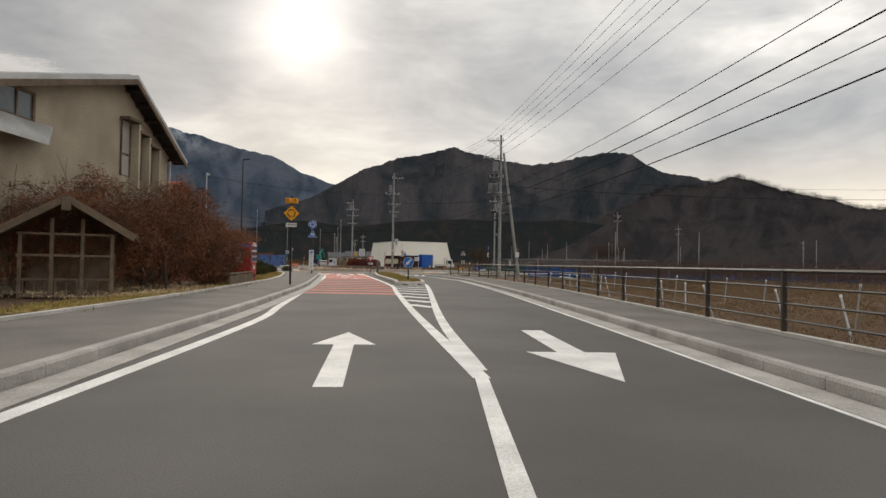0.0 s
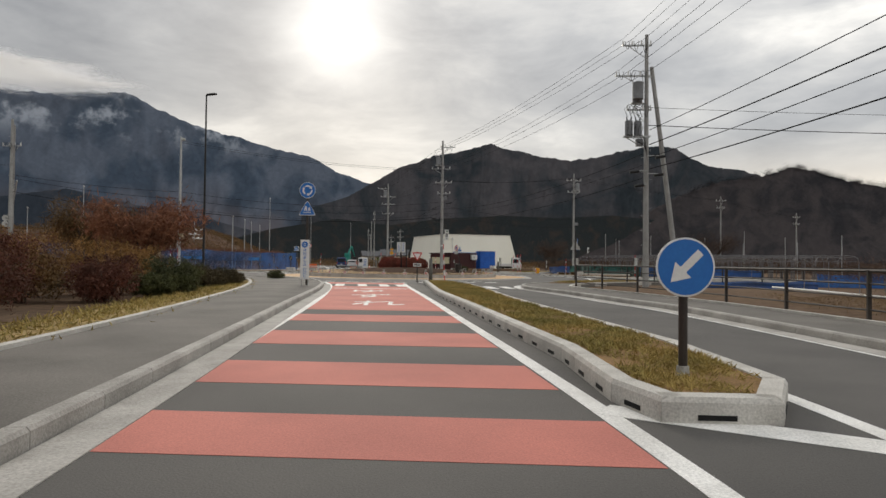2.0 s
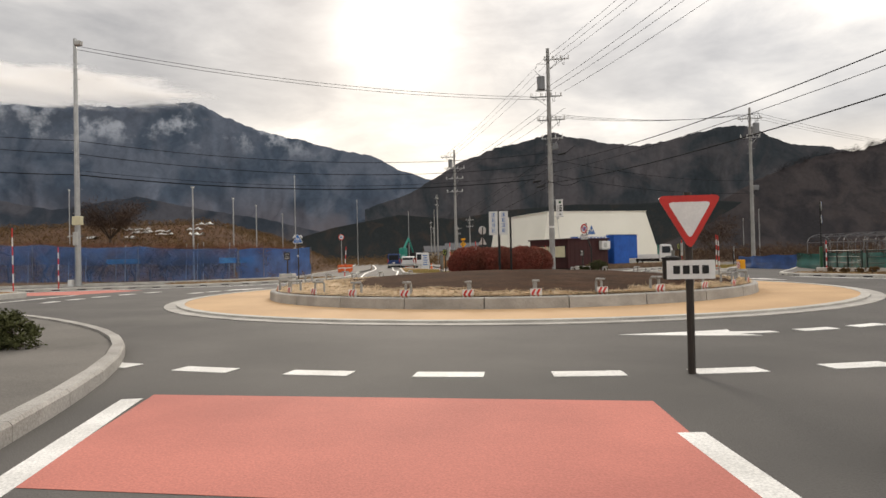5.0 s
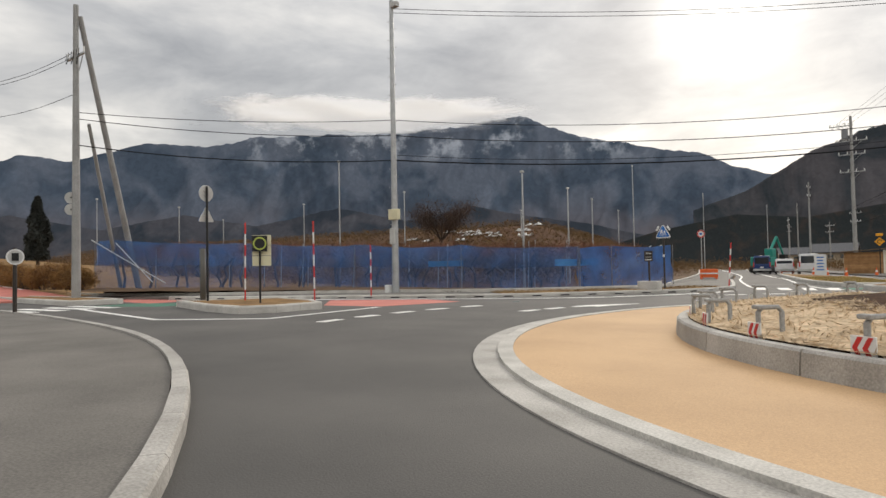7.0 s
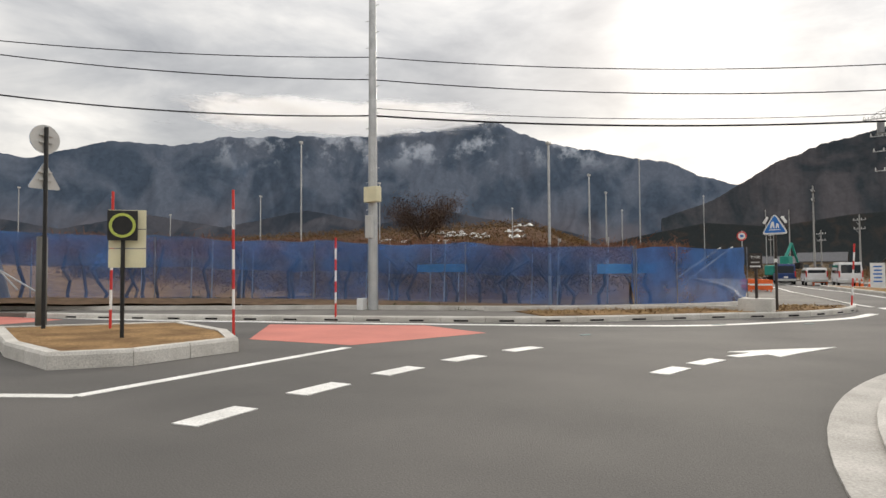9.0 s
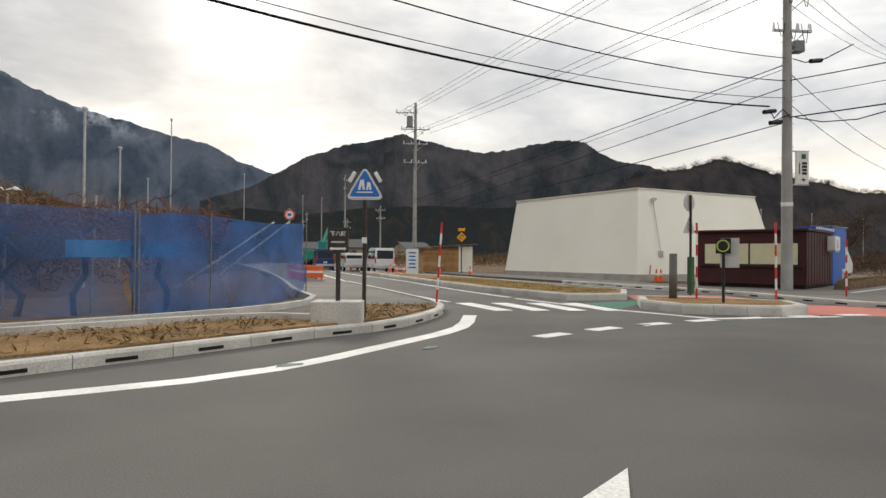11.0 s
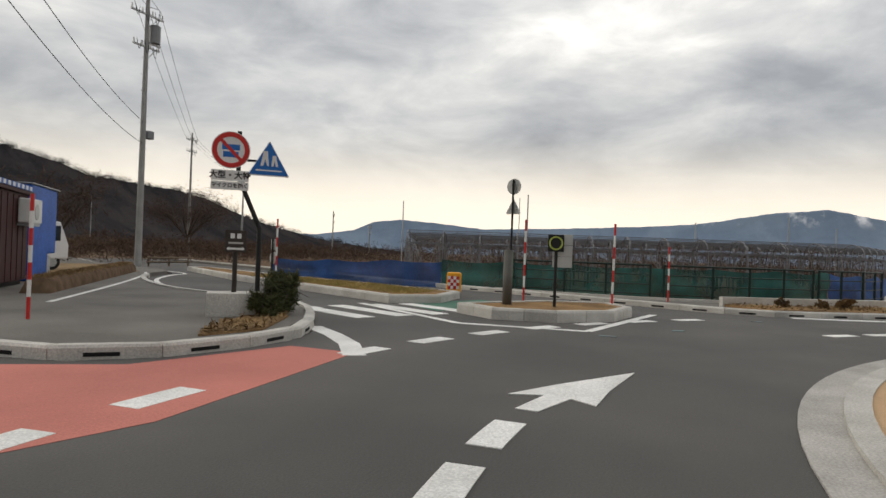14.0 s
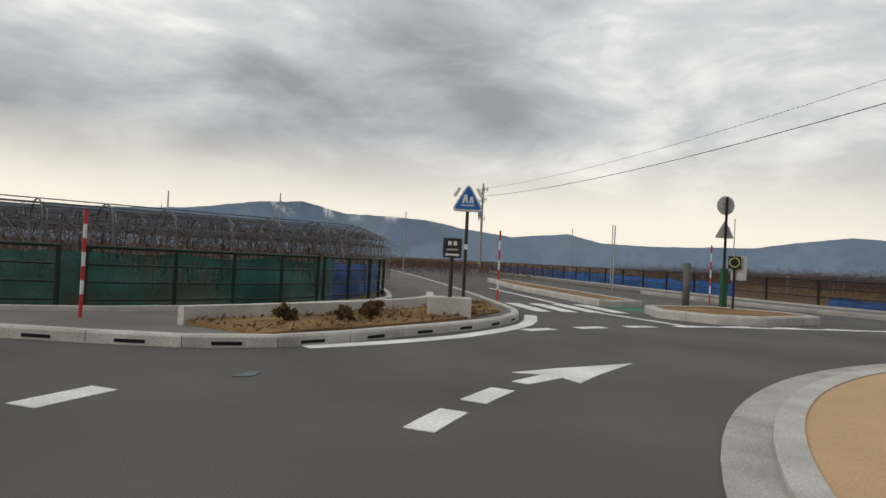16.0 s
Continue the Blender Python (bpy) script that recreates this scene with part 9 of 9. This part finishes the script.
# pale sheeting laid over heaps on the terrace
def mulch_sheet(x, y, z, yaw, l, w):
    bm = bmesh.new()
    g = [[bm.verts.new((l * (i / 6 - 0.5), w * (j / 3 - 0.5), 0.45 * math.sin(math.pi * (j + 0.3) / 3.6) * (0.6 + 0.4 * math.sin(i * 2.1 + x)) + 0.06 * noise.noise(Vector((i, j, x))))) for i in range(7)] for j in range(4)]
    for j in range(3):
        for i in range(6):
            bm.faces.new((g[j][i], g[j][i + 1], g[j + 1][i + 1], g[j + 1][i]))
    smooth(single("mulch_sheet", bm, SIGN_BACK, pose(x, y, z, 0, 0, yaw), "pale plastic sheet draped over heaps on the terrace", "plastic sheet", "terrace sheets"))


rngs = np.random.default_rng(88)
for k in range(16):
    x, y = -66 + 1.5 * k + rngs.normal() * 0.5, 147 + rngs.normal() * 4
    if x < -44 - 0.27 * (y - 128):
        mulch_sheet(x, y, 7.0 * min(1, (y - 113) / 110 * 24 / 9) ** 1.2 - 0.1, 20 * rngs.normal(), 1.6 + 1.4 * rngs.random(), 0.8)
# frost-fan poles over the orchard
fan_pole = thing("frost_fan_pole", pose(-38.0, 150.0, 0), "tall thin grey frost fan pole above the orchard", "pole", "frost fan poles")
part("pole", mesh_tube((0, 0, 0), (0, 0, 12.5), 0.07, 0.045, 8), GALV, fan_pole)
part("fan_head", mesh_box(-0.06, 0.06, -0.14, 0.14, 12.4, 12.6, 0.02), SIGN_BACK, fan_pole)
for az, d, h in ((-62, 75, 0.72), (-58, 90, 0.7), (-51.3, 66, 0.69), (-48.3, 52, 0.88), (-41.8, 60, 0.74), (-30.4, 70, 0.64), (-14.3, 100, 0.96), (-9.5, 120, 0.9), (-68, 90, 0.9), (25, 95, 0.6), (29, 105, 0.6), (33, 120, 0.6), (21, 150, 0.7), (17, 140, 0.6)):
    c = copy_thing(fan_pole, pose(-14 + d * math.sin(radians(az)), 84 + d * math.cos(radians(az)), -0.1))
    c.scale = (1, 1, h)
for x, y, h in ((-28.8, 109.4, 6.5), (-31.4, 120.1, 6.8), (-34.4, 130.8, 7.1), (-40.0, 150.5, 7.7)):
    c = copy_thing(fan_pole, pose(x, y, -0.1))
    c.scale = (1, 1, h / 12.5)


# ---- shrubs ----
def shrub(x, y, rx, ry, h, label, seed, material, n=2600, leaf=0.05, aspect=1.2, group="roadside shrubs", z=-0.06, lobes=7, sprays=0):
    """A shrub: stems, and lobes of small leaves with gaps between them."""
    rng = np.random.default_rng(seed)
    ob = thing("shrub", pose(x, y, z), label, "shrub", group)
    P = []
    stems = bmesh.new()
    for k in range(lobes):
        a = 2 * math.pi * rng.random()
        r = 0.62 * math.sqrt(rng.random())
        c = (r * rx * math.cos(a), r * ry * math.sin(a), h * (0.32 + 0.36 * rng.random()))
        clumps = max(6, n // lobes // 40)
        mid = blob(clumps, c, (rx * 0.5, ry * 0.5, h * 0.34), rng, 0.45)
        P.append(np.repeat(mid, 40, 0) + rng.normal(size=(clumps * 40, 3)) * np.array([0.055, 0.055, 0.05]) * min(h, 2.6))
        tube(stems, (0.15 * rx * rng.normal(), 0.15 * ry * rng.normal(), 0), c, 0.03, 0.01, 5, False)
        for q in range(5):
            e = Vector(c) + Vector(rng.normal(size=3)) * h * 0.22
            tube(stems, c, e, 0.012, 0.004, 4, False)
        for q in range(sprays):
            a2 = 2 * math.pi * rng.random()
            out = Vector((math.cos(a2), math.sin(a2), 0)) * (0.5 + 0.7 * rng.random())
            b = Vector(c) + Vector((0, 0, h * 0.22))
            pts = [b + out * t + Vector((0, 0, 0.75 * t - 0.95 * t * t)) for t in (0, 0.25, 0.5, 0.75, 1.0)]
            pipe(stems, pts, 0.009, 4)
    P = np.concatenate(P)
    P = P[P[:, 2] > 0.02]
    plant("foliage", cloud(P, leaf * (0.6 + 0.8 * rng.random(len(P))), aspect, 0.2, seed), material, None, "", "", parent=ob)
    part("stem", stems, BARK, ob)["kind"] = "stuff"
    return ob


RUSSET = mat("russet_brush", (0.26, 0.105, 0.055), (0.12, 0.058, 0.034), 0.9, 0.5, 7, 0, 6, coords="World", fine_mix=0.5)
HEDGE_DARK = mat("dark_hedge_leaves", (0.075, 0.055, 0.028), (0.045, 0.04, 0.02), 0.9, 0.8, 6, 0, 8, coords="World", fine_mix=0.45)
OCHRE = mat("ochre_brush", (0.26, 0.14, 0.045), (0.16, 0.085, 0.03), 0.9, 0.5, 7, 0, 6, coords="World", fine_mix=0.5)
for k, (x, y, rx, ry, h) in enumerate(((-6.9, 31.0, 2.2, 2.2, 4.3), (-7.6, 33.8, 2.4, 2.4, 4.7), (-7.0, 36.6, 2.0, 2.2, 3.5), (-8.4, 29.2, 2.2, 2.0, 4.2), (-7.6, 39.2, 1.8, 2.0, 3.1), (-8.0, 41.4, 1.6, 1.6, 2.7), (-9.6, 36.0, 2.2, 2.4, 4.3), (-9.8, 31.5, 2.2, 2.4, 4.9), (-10.5, 27.6, 1.8, 2.0, 4.0))):
    shrub(x, y, rx, ry, h, "tall tangled russet shrub with bare arching twigs", 100 + k, RUSSET, 21000, 0.018, 4.5, lobes=15, sprays=5)
DARK_RED = mat("dark_red_leaves", (0.125, 0.045, 0.030), (0.065, 0.030, 0.020), 0.9, 0.8, 6, 0, 8, coords="World", fine_mix=0.45)
for k, (x, y, rx, ry, h, m_, words) in enumerate(((-9.6, 46.6, 1.2, 1.3, 1.5, SHRUB_BROWN, "brown"), (-11.0, 49.0, 1.5, 1.5, 1.9, DARK_RED, "dark red"), (-12.4, 51.6, 1.7, 1.6, 2.1, DARK_RED, "dark red"), (-11.9, 56.2, 1.0, 1.0, 1.35, DARK_RED, "dark red"), (-13.8, 55.2, 1.2, 1.1, 1.4, SHRUB_BROWN, "brown"), (-15.8, 57.6, 2.0, 1.8, 2.3, OCHRE, "ochre"), (-13.8, 59.6, 1.8, 1.6, 2.0, OCHRE, "ochre"), (-12.2, 60.6, 1.4, 1.3, 1.45, SHRUB_GREEN, "dull green"), (-11.5, 58.6, 0.8, 0.8, 0.85, SHRUB_GREEN, "dull green"), (-14.4, 62.8, 1.5, 1.5, 1.7, OCHRE, "ochre"), (-19.0, 60.0, 2.2, 2.0, 2.0, SHRUB_BROWN, "brown"))):
    shrub(x, y, rx * 1.1, ry * 1.1, h * 1.08, "rounded roadside shrub of %s leaves" % words, 130 + k, m_, 15000, 0.024, 2.2, lobes=12)
for k, (x, y, rx, ry, h) in enumerate(((-13.6, 64.2, 1.2, 1.2, 1.2), (-13.0, 66.0, 1.1, 1.1, 1.2), (-13.0, 67.8, 1.0, 1.0, 1.1), (-13.2, 69.2, 0.9, 0.9, 0.9), (-14.4, 72.6, 0.8, 0.7, 0.6), (-15.4, 74.2, 0.8, 0.7, 0.55))):
    shrub(x, y, rx, ry, h, "low clipped dark shrub beside the footpath", 150 + k, SHRUB_GREEN if k > 3 else HEDGE_DARK, 14000, 0.026, 1.6, lobes=14)
bare_tree(-16.5, 67.0, 3.9, 2.3, "broad bare tree with a russet brown crown", 9, RUSSET, 9000, 0.16, 14, "field trees")
bare_tree(-20.5, 69.5, 3.9, 2.0, "broad bare tree with a dark brown crown", 11, SHRUB_BROWN, 8000, 0.14, 12, "field trees")
bare_tree(-52.2, 132.5, 5.2, 3.0, "broad bare tree with a tawny brown crown", 10, BRUSH, 7000, 0.16, 14, "field trees").location.z = 2.6
bare_tree(44.0, 160.0, 7.0, 4.5, "broad bare tree with a grey brown crown", 12, BRUSH, 7000, 0.18, 14, "field trees")
bare_tree(11.5, 137.5, 4.5, 2.4, "small bare tree at the foot of the hill", 14, BRUSH, 3000, 0.1, 10, "field trees")
for k in range(15):
    shrub(-46.4 - 1.75 * k, 94.3 + 0.085 * k, 1.15, 0.95, 1.35 + 0.15 * (k % 3), "tawny clipped hedge bush beside the western path", 170 + k, OCHRE, 8000, 0.022, 2.0, group="hedge bushes", lobes=10, z=max(0.45, west_rise(-46.6 - 1.75 * k) - 0.1))
for k, (x, y, m_) in enumerate(((-1.75, 112.95, SHRUB_GREEN), (-2.3, 112.5, SHRUB_GREEN), (-2.9, 112.35, SHRUB_GREEN))):
    shrub(x, y, 0.34, 0.32, 0.78 - 0.3 * (k == 2), "small dark green bush with upright sprays in a kerbed bed", 190 + k, m_, 2600, 0.014, 6.0, z=0.12, lobes=9)
for k, (x, y) in enumerate(((8.6, 102.5), (9.0, 101.9), (9.4, 101.6), (8.4, 103.4))):
    shrub(x, y, 0.28, 0.26, 0.30, "small withered brown shrub in a kerbed bed", 200 + k, SHRUB_BROWN, 500, 0.025, 1.6, z=0.14, lobes=5)
shrub(-13.5, 77.9, 0.75, 0.6, 0.75, "low clipped green shrub beside the footpath", 159, SHRUB_GREEN, 6000, 0.024, 1.6, lobes=10)
# a conifer by the western houses
def conifer(x, y, h, seed):
    rng = np.random.default_rng(seed)
    ob = thing("tree", pose(x, y, west_rise(x) - 0.1), "dark broad conifer standing by far houses", "tree", "conifers")
    part("trunk", mesh_tube((0, 0, 0), (0, 0, h * 0.95), 0.18, 0.03, 8), BARK, ob)
    n = 9000
    t = rng.random(n)
    a = 2 * math.pi * rng.random(n)
    tier = 0.9 + 0.1 * np.sin(t * 23)
    r = np.minimum(1.08 - t, 0.62) * h * 0.30 * (0.3 + 0.7 * rng.random(n) ** 0.6) * tier * (0.8 + 0.3 * np.sin(a * 3 + 9 * t))
    P = np.stack([r * np.cos(a), r * np.sin(a), h * (0.08 + 0.92 * t)], 1)
    plant("crown", cloud(P, 0.16, 1.6, -0.4, seed), mat_conifer(), None, "", "", parent=ob)


def mat_conifer():
    m = bpy.data.materials.get("conifer_needles")
    return m or mat("conifer_needles", (0.042, 0.046, 0.040), (0.026, 0.030, 0.028), 0.9, 0.8, 5, 0, 8, coords="World")


conifer(-86.2, 106.7, 7.2, 4)


def far_house(x, y, yaw, w, d, h, label, z=-0.06, pitch=0.28):
    ob = thing("house", pose(x, y, z, 0, 0, yaw), label, "house", "far houses")
    part("wall", mesh_box(-w / 2, w / 2, -d / 2, d / 2, 0, h), HOUSE_WALL, ob)
    top = h + d * pitch
    for s in (-1, 1):
        part("gable", hexa(bmesh.new(), [(s * w / 2 - 0.1, -d / 2, h), (s * w / 2 + 0.002, -d / 2, h), (s * w / 2 + 0.002, d / 2, h), (s * w / 2 - 0.1, d / 2, h)], [(s * w / 2 - 0.1, -0.05, top - 0.1), (s * w / 2 + 0.002, -0.05, top - 0.1), (s * w / 2 + 0.002, 0.05, top - 0.1), (s * w / 2 - 0.1, 0.05, top - 0.1)]), HOUSE_WALL, ob)
        part("roof", hexa(bmesh.new(), [(-w / 2 - 0.7, s * (d / 2 + 0.8), h - 0.2), (w / 2 + 0.7, s * (d / 2 + 0.8), h - 0.2), (w / 2 + 0.7, 0, top), (-w / 2 - 0.7, 0, top)], [(-w / 2 - 0.7, s * (d / 2 + 0.8), h), (w / 2 + 0.7, s * (d / 2 + 0.8), h), (w / 2 + 0.7, 0, top + 0.2), (-w / 2 - 0.7, 0, top + 0.2)]), mat_tile(), ob)
        for k in range(2):
            y0 = -d / 4 + k * d / 3 - 0.5
            win = part("window", mesh_box(s * w / 2 - 0.03, s * w / 2 + 0.03, y0, y0 + 1.1, h * 0.62, h * 0.80), WINDOW_GLASS, ob)
            part("window_frame", mesh_box(s * w / 2 - 0.02, s * w / 2 + 0.05, y0 - 0.08, y0 + 1.18, h * 0.60, h * 0.62), SIGN_BACK, win)
    for k in range(3):
        part("window", mesh_box(-w / 2 + 0.8 + k * (w - 1.2) / 3, -w / 2 + 2.0 + k * (w - 1.2) / 3, -d / 2 - 0.04, -d / 2 + 0.02, h * 0.55, h * 0.8), WINDOW_GLASS, ob)


def mat_tile():
    m = bpy.data.materials.get("grey_roof_tiles")
    return m or mat("grey_roof_tiles", (0.11, 0.11, 0.115), (0.08, 0.08, 0.085), 0.6)


far_house(-122.0, 102.5, 8, 9, 8, 5.4, "two-storey pale house with grey tiled roof", 4.2)
far_house(-112.5, 103.5, 12, 7, 5, 2.5, "low outbuilding with a shallow grey roof beside a house", 4.0, 0.25)
for k, (x, y) in enumerate(((-30.0, 262.0), (-44.0, 300.0), (-12.0, 290.0))):
    far_house(x, y, 17 * k, 9, 7, 3.5, "small distant house with grey tiled roof")
# low planter wall below the russet shrubs
ob = thing("planter_wall", pose(-5.9, 38.2, -0.06, 0, 0, 98), "low weathered timber and concrete planter edge", "planter")
for k in range(4):
    part("plank", mesh_box(-3.2 + 1.6 * k, -1.65 + 1.6 * k, -0.06, 0.06, 0.0, 0.62 + 0.03 * (k % 2), 0.015), OLD_WOOD, ob)
part("cap", mesh_box(-3.3, 3.3, -0.1, 0.1, 0.66, 0.72), OLD_WOOD, ob)
# blue sheet hung beside the shelter
ob = thing("blue_sheet", pose(-11.2, 27.5, -0.06, 0, 0, 30), "crumpled blue tarpaulin hung from a frame", "tarpaulin")
bm = bmesh.new()
g = [[bm.verts.new((-1.0 + 0.2 * i, 0.10 * noise.noise(Vector((i * 0.7, j * 0.5, 4))), 0.1 + 0.32 * j)) for i in range(11)] for j in range(11)]
for j in range(10):
    for i in range(10):
        bm.faces.new((g[j][i], g[j][i + 1], g[j + 1][i + 1], g[j + 1][i]))
smooth(part("sheet", bm, BLUE_TARP, ob))
for s in (-1, 1):
    part("pole", mesh_tube((s, 0.05, -0.1), (s, 0.05, 3.4), 0.03, 0.03, 8), GALV, ob)


# ---- the vine pergola behind the blue net ----
EDGE_X, EDGE_Y = (-66, -48, -46.3, -42, -38, -33.5, -29.2, -26.3, -24.1, -22.5), (104.0, 100.0, 95.6, 98.9, 102.9, 105.3, 106.6, 107.6, 109.6, 112.4)


def pergola():
    rng = np.random.default_rng(91)
    ob = thing("vine_pergola", Matrix.Identity(4), "flat overhead vine pergola with russet canes behind blue net", "pergola")
    n = 48000
    x = -66 + 42.5 * rng.random(n)
    edge = np.interp(x, EDGE_X, EDGE_Y)
    y = edge + 0.6 + 19 * rng.random(n) ** 1.3
    ok = x < -24.2 - 0.235 * (y - 112)
    x, y = x[ok], y[ok]
    n = len(x)
    base = np.interp(x, [-66, -23], [3.1, 2.05])
    z = base + 0.16 * rng.normal(size=n) + 0.12 * np.sin(x * 1.1) * np.sin(y * 0.9)
    plant("cane", cloud(np.stack([x, y, z], 1), 0.014 + 0.012 * rng.random(n), 13.0, 0.0, 92), PERGOLA_CANE, None, "tangled russet canes", "", parent=ob)["kind"] = "stuff"
    for k in range(30):
        x = -25.5 - 0.8 * k
        y = float(np.interp(x, EDGE_X, EDGE_Y)) + 0.7 + 4 * rng.random()
        top = float(np.interp(x, [-66, -23], [3.1, 2.05]))
        pts = [Vector((x, y, -0.1))]
        for j in range(1, 6):
            pts.append(Vector((x + 0.14 * j * rng.normal() * 0.6, y + 0.1 * rng.normal(), top * j / 5)))
        part("vine_trunk", pipe(bmesh.new(), pts, 0.07, 7), BARK, ob)
    for k in range(16):
        x = -27 - 1.25 * k
        y = float(np.interp(x, EDGE_X, EDGE_Y)) + 0.9 + 6 * rng.random()
        part("stake", mesh_tube((x, y, -0.1), (x + 0.1, y, 2.5 + 0.3 * rng.random()), 0.03, 0.03, 6), GALV, ob)


pergola()


# low vine rows beyond the eastern railing of the approach road
def vine_row(p, q, seed):
    rng = np.random.default_rng(seed)
    p, q = Vector((*p, -0.06)), Vector((*q, -0.06))
    ob = thing("vine_row", Matrix.Identity(4), "low wire-trained vine row with pale stakes", "vine row", "low vine rows")
    L = (q - p).length
    for k in range(int(L / 4) + 1):
        c = p.lerp(q, k * 4 / L)
        part("stake", mesh_tube(c, c + Vector((0.05 * rng.normal(), 0, 1.45 + 0.2 * rng.random())), 0.022, 0.022, 6), PIPE, ob)
    n = int(L * 240)
    t = rng.random(n)[:, None]
    P = np.array(p)[None] + (np.array(q) - np.array(p))[None] * t + rng.normal(size=(n, 3)) * np.array([0.3, 0.3, 0.32]) + np.array([0, 0, 1.1])
    plant("cane", cloud(P, 0.016, 11.0, 0.2, seed), VINE, None, "bare brown canes", "", parent=ob)["kind"] = "stuff"


for k in range(9):
    vine_row((13.0 + 0.6 * k, 44.0 + 3.6 * k), (46.0, 40.0 + 3.6 * k), 300 + k)


# tufts of withered grass on the splitter islands
def island_tufts(pts, n, seed, h=0.2):
    rng = np.random.default_rng(seed)
    x0, x1 = min(p[0] for p in pts), max(p[0] for p in pts)
    y0, y1 = min(p[1] for p in pts), max(p[1] for p in pts)
    x, y = x0 + (x1 - x0) * rng.random(n * 6), y0 + (y1 - y0) * rng.random(n * 6)
    inside = np.zeros(n * 6, bool)
    for (ax, ay), (bx, by) in zip(pts, pts[1:] + pts[:1]):
        if ay != by:
            inside ^= ((ay > y) != (by > y)) & (x < ax + (bx - ax) * (y - ay) / (by - ay))
    clump = np.sin(x * 3.1) * np.sin(y * 2.3) + 0.5 * np.sin(x * 7 + y * 5) + rng.normal(size=n * 6) * 0.5 > -0.1
    x, y = x[inside & clump][:n], y[inside & clump][:n]
    P = np.stack([x, y, h + 0.05 * rng.random(len(x))], 1)
    plant("grass_tufts", cloud(P, 0.008 + 0.008 * rng.random(len(x)), 5.5, 0.9, seed), TUFT, None, "tufts of withered orange grass on a splitter island", "dry grass", kind="stuff")


TUFT = mat("withered_tufts", (0.38, 0.275, 0.095), (0.22, 0.19, 0.06), 0.95, 1.2, 6, 0, 10, coords="World", fine_mix=0.4)
island_tufts(shifted_closed(ISLAND_S, 0.25), 52000, 501)
island_tufts([(-14.4, 114.8), (-13.0, 114.9), (-12.1, 117.2), (-13.4, 119.8), (-15.3, 127.5), (-18.5, 128.0), (-16.3, 119.0)], 5500, 502)
island_tufts([(3.4, 112.9), (5.7, 112.6), (6.7, 115.0), (9.6, 121.6), (8.1, 121.8)], 11000, 503)


# a bed of withered grass at the south-eastern corner of the footpath
CORNER = [(4.95, 76.9), (7.9, 80.3), (10.5, 81.3), (10.6, 80.0), (7.5, 77.2), (5.4, 75.3), (4.2, 75.4)]
tagged(link("grass_bed", slab(CORNER, 0.05, 0.16), DRY_GRASS), "bed of withered brown grass at the corner of the footpath", "grass bed", "", "structure")
island_tufts(list(CORNER), 5000, 507, 0.18)


# the verge of withered grass between the footpath and the shrubs
def verge():
    inner = shifted(dense([p for p in SW_OUT if 15 < p[1] < 80], 1.0), 0.1)
    outer = shifted(inner, 2.4)
    bm = bmesh.new()
    rows = []
    for k, (p, q) in enumerate(zip(inner, outer)):
        rows.append([bm.verts.new((*(Vector(p).lerp(Vector(q), j / 4)), 0.14 - 0.05 * j + 0.03 * noise.noise(Vector((k * 0.6, j, 2))))) for j in range(5)])
    for a, b in zip(rows, rows[1:]):
        for j in range(4):
            bm.faces.new((a[j], a[j + 1], b[j + 1], b[j]))
    structure("verge", bm, VERGE_GRASS, "verge of pale withered grass beside the footpath", "verge")
    rng = np.random.default_rng(601)
    n = 14000
    i = rng.integers(0, len(inner), n)
    t = rng.random(n)
    A, B = np.array(inner)[i], np.array(outer)[i]
    P = A + (B - A) * t[:, None] + rng.normal(size=(n, 2)) * 0.4
    keep = t > 0.12
    P = P[keep]
    plant("dry_grass", cloud(np.column_stack([P, 0.13 - 0.2 * t[keep] + 0.06 * rng.random(len(P))]), 0.02 + 0.015 * rng.random(len(P)), 4.0, 0.9, 602), TUFT, None, "pale withered grass blades on the verge", "dry grass", kind="stuff")


VERGE_GRASS = mat("verge_grass", (0.40, 0.29, 0.14), (0.24, 0.18, 0.08), 1.0, 1.4, 8, 0.5, 22, coords="World", fine_mix=0.4, specular=0.05)
verge()


# pale stakes that lean in the field behind the railing
def leaning_stake():
    ob = thing("leaning_stake", pose(11.3, 16.0, -0.06), "pale steel stake leaning in withered grass", "stake", "leaning stakes")
    part("rod", mesh_tube((0, 0, -0.15), (0.05, 0.55, 0.8), 0.022, 0.022, 8), GALV, ob)
    part("cap", mesh_tube((0.05, 0.55, 0.8), (0.053, 0.58, 0.85), 0.028, 0.028, 8), WHITE, ob)
    return ob


stake = leaning_stake()
for k in range(1, 13):
    copy_thing(stake, pose(11.3 - 0.03 * k * (k > 6) + 0.25 * (k % 3), 16.0 + 2.7 * k, -0.06, 0, 0, -14 + 9 * (k % 4)))
for k in range(9):
    copy_thing(stake, pose(13.0 + 0.4 * (k % 2), 18.0 + 3.4 * k, -0.06, 35, 0, 20 * (k % 3)))


# pale water pipes laid through the field behind the railing
def field_pipe(pts):
    bm = bmesh.new()
    pipe(bm, pts, 0.05, 8)
    ob = single("water_pipe", bm, WHITE, None, "long pale plastic pipe laid on stakes in the field", "pipe", "field pipes")
    return ob


field_pipe([(12.6, 80.2, 0.15), (13.8, 79.4, 0.16), (15.0, 78.6, 0.15)])
field_pipe([(16.2, 73.0, 0.14), (15.9, 67.5, 0.16), (15.5, 62.0, 0.15)])
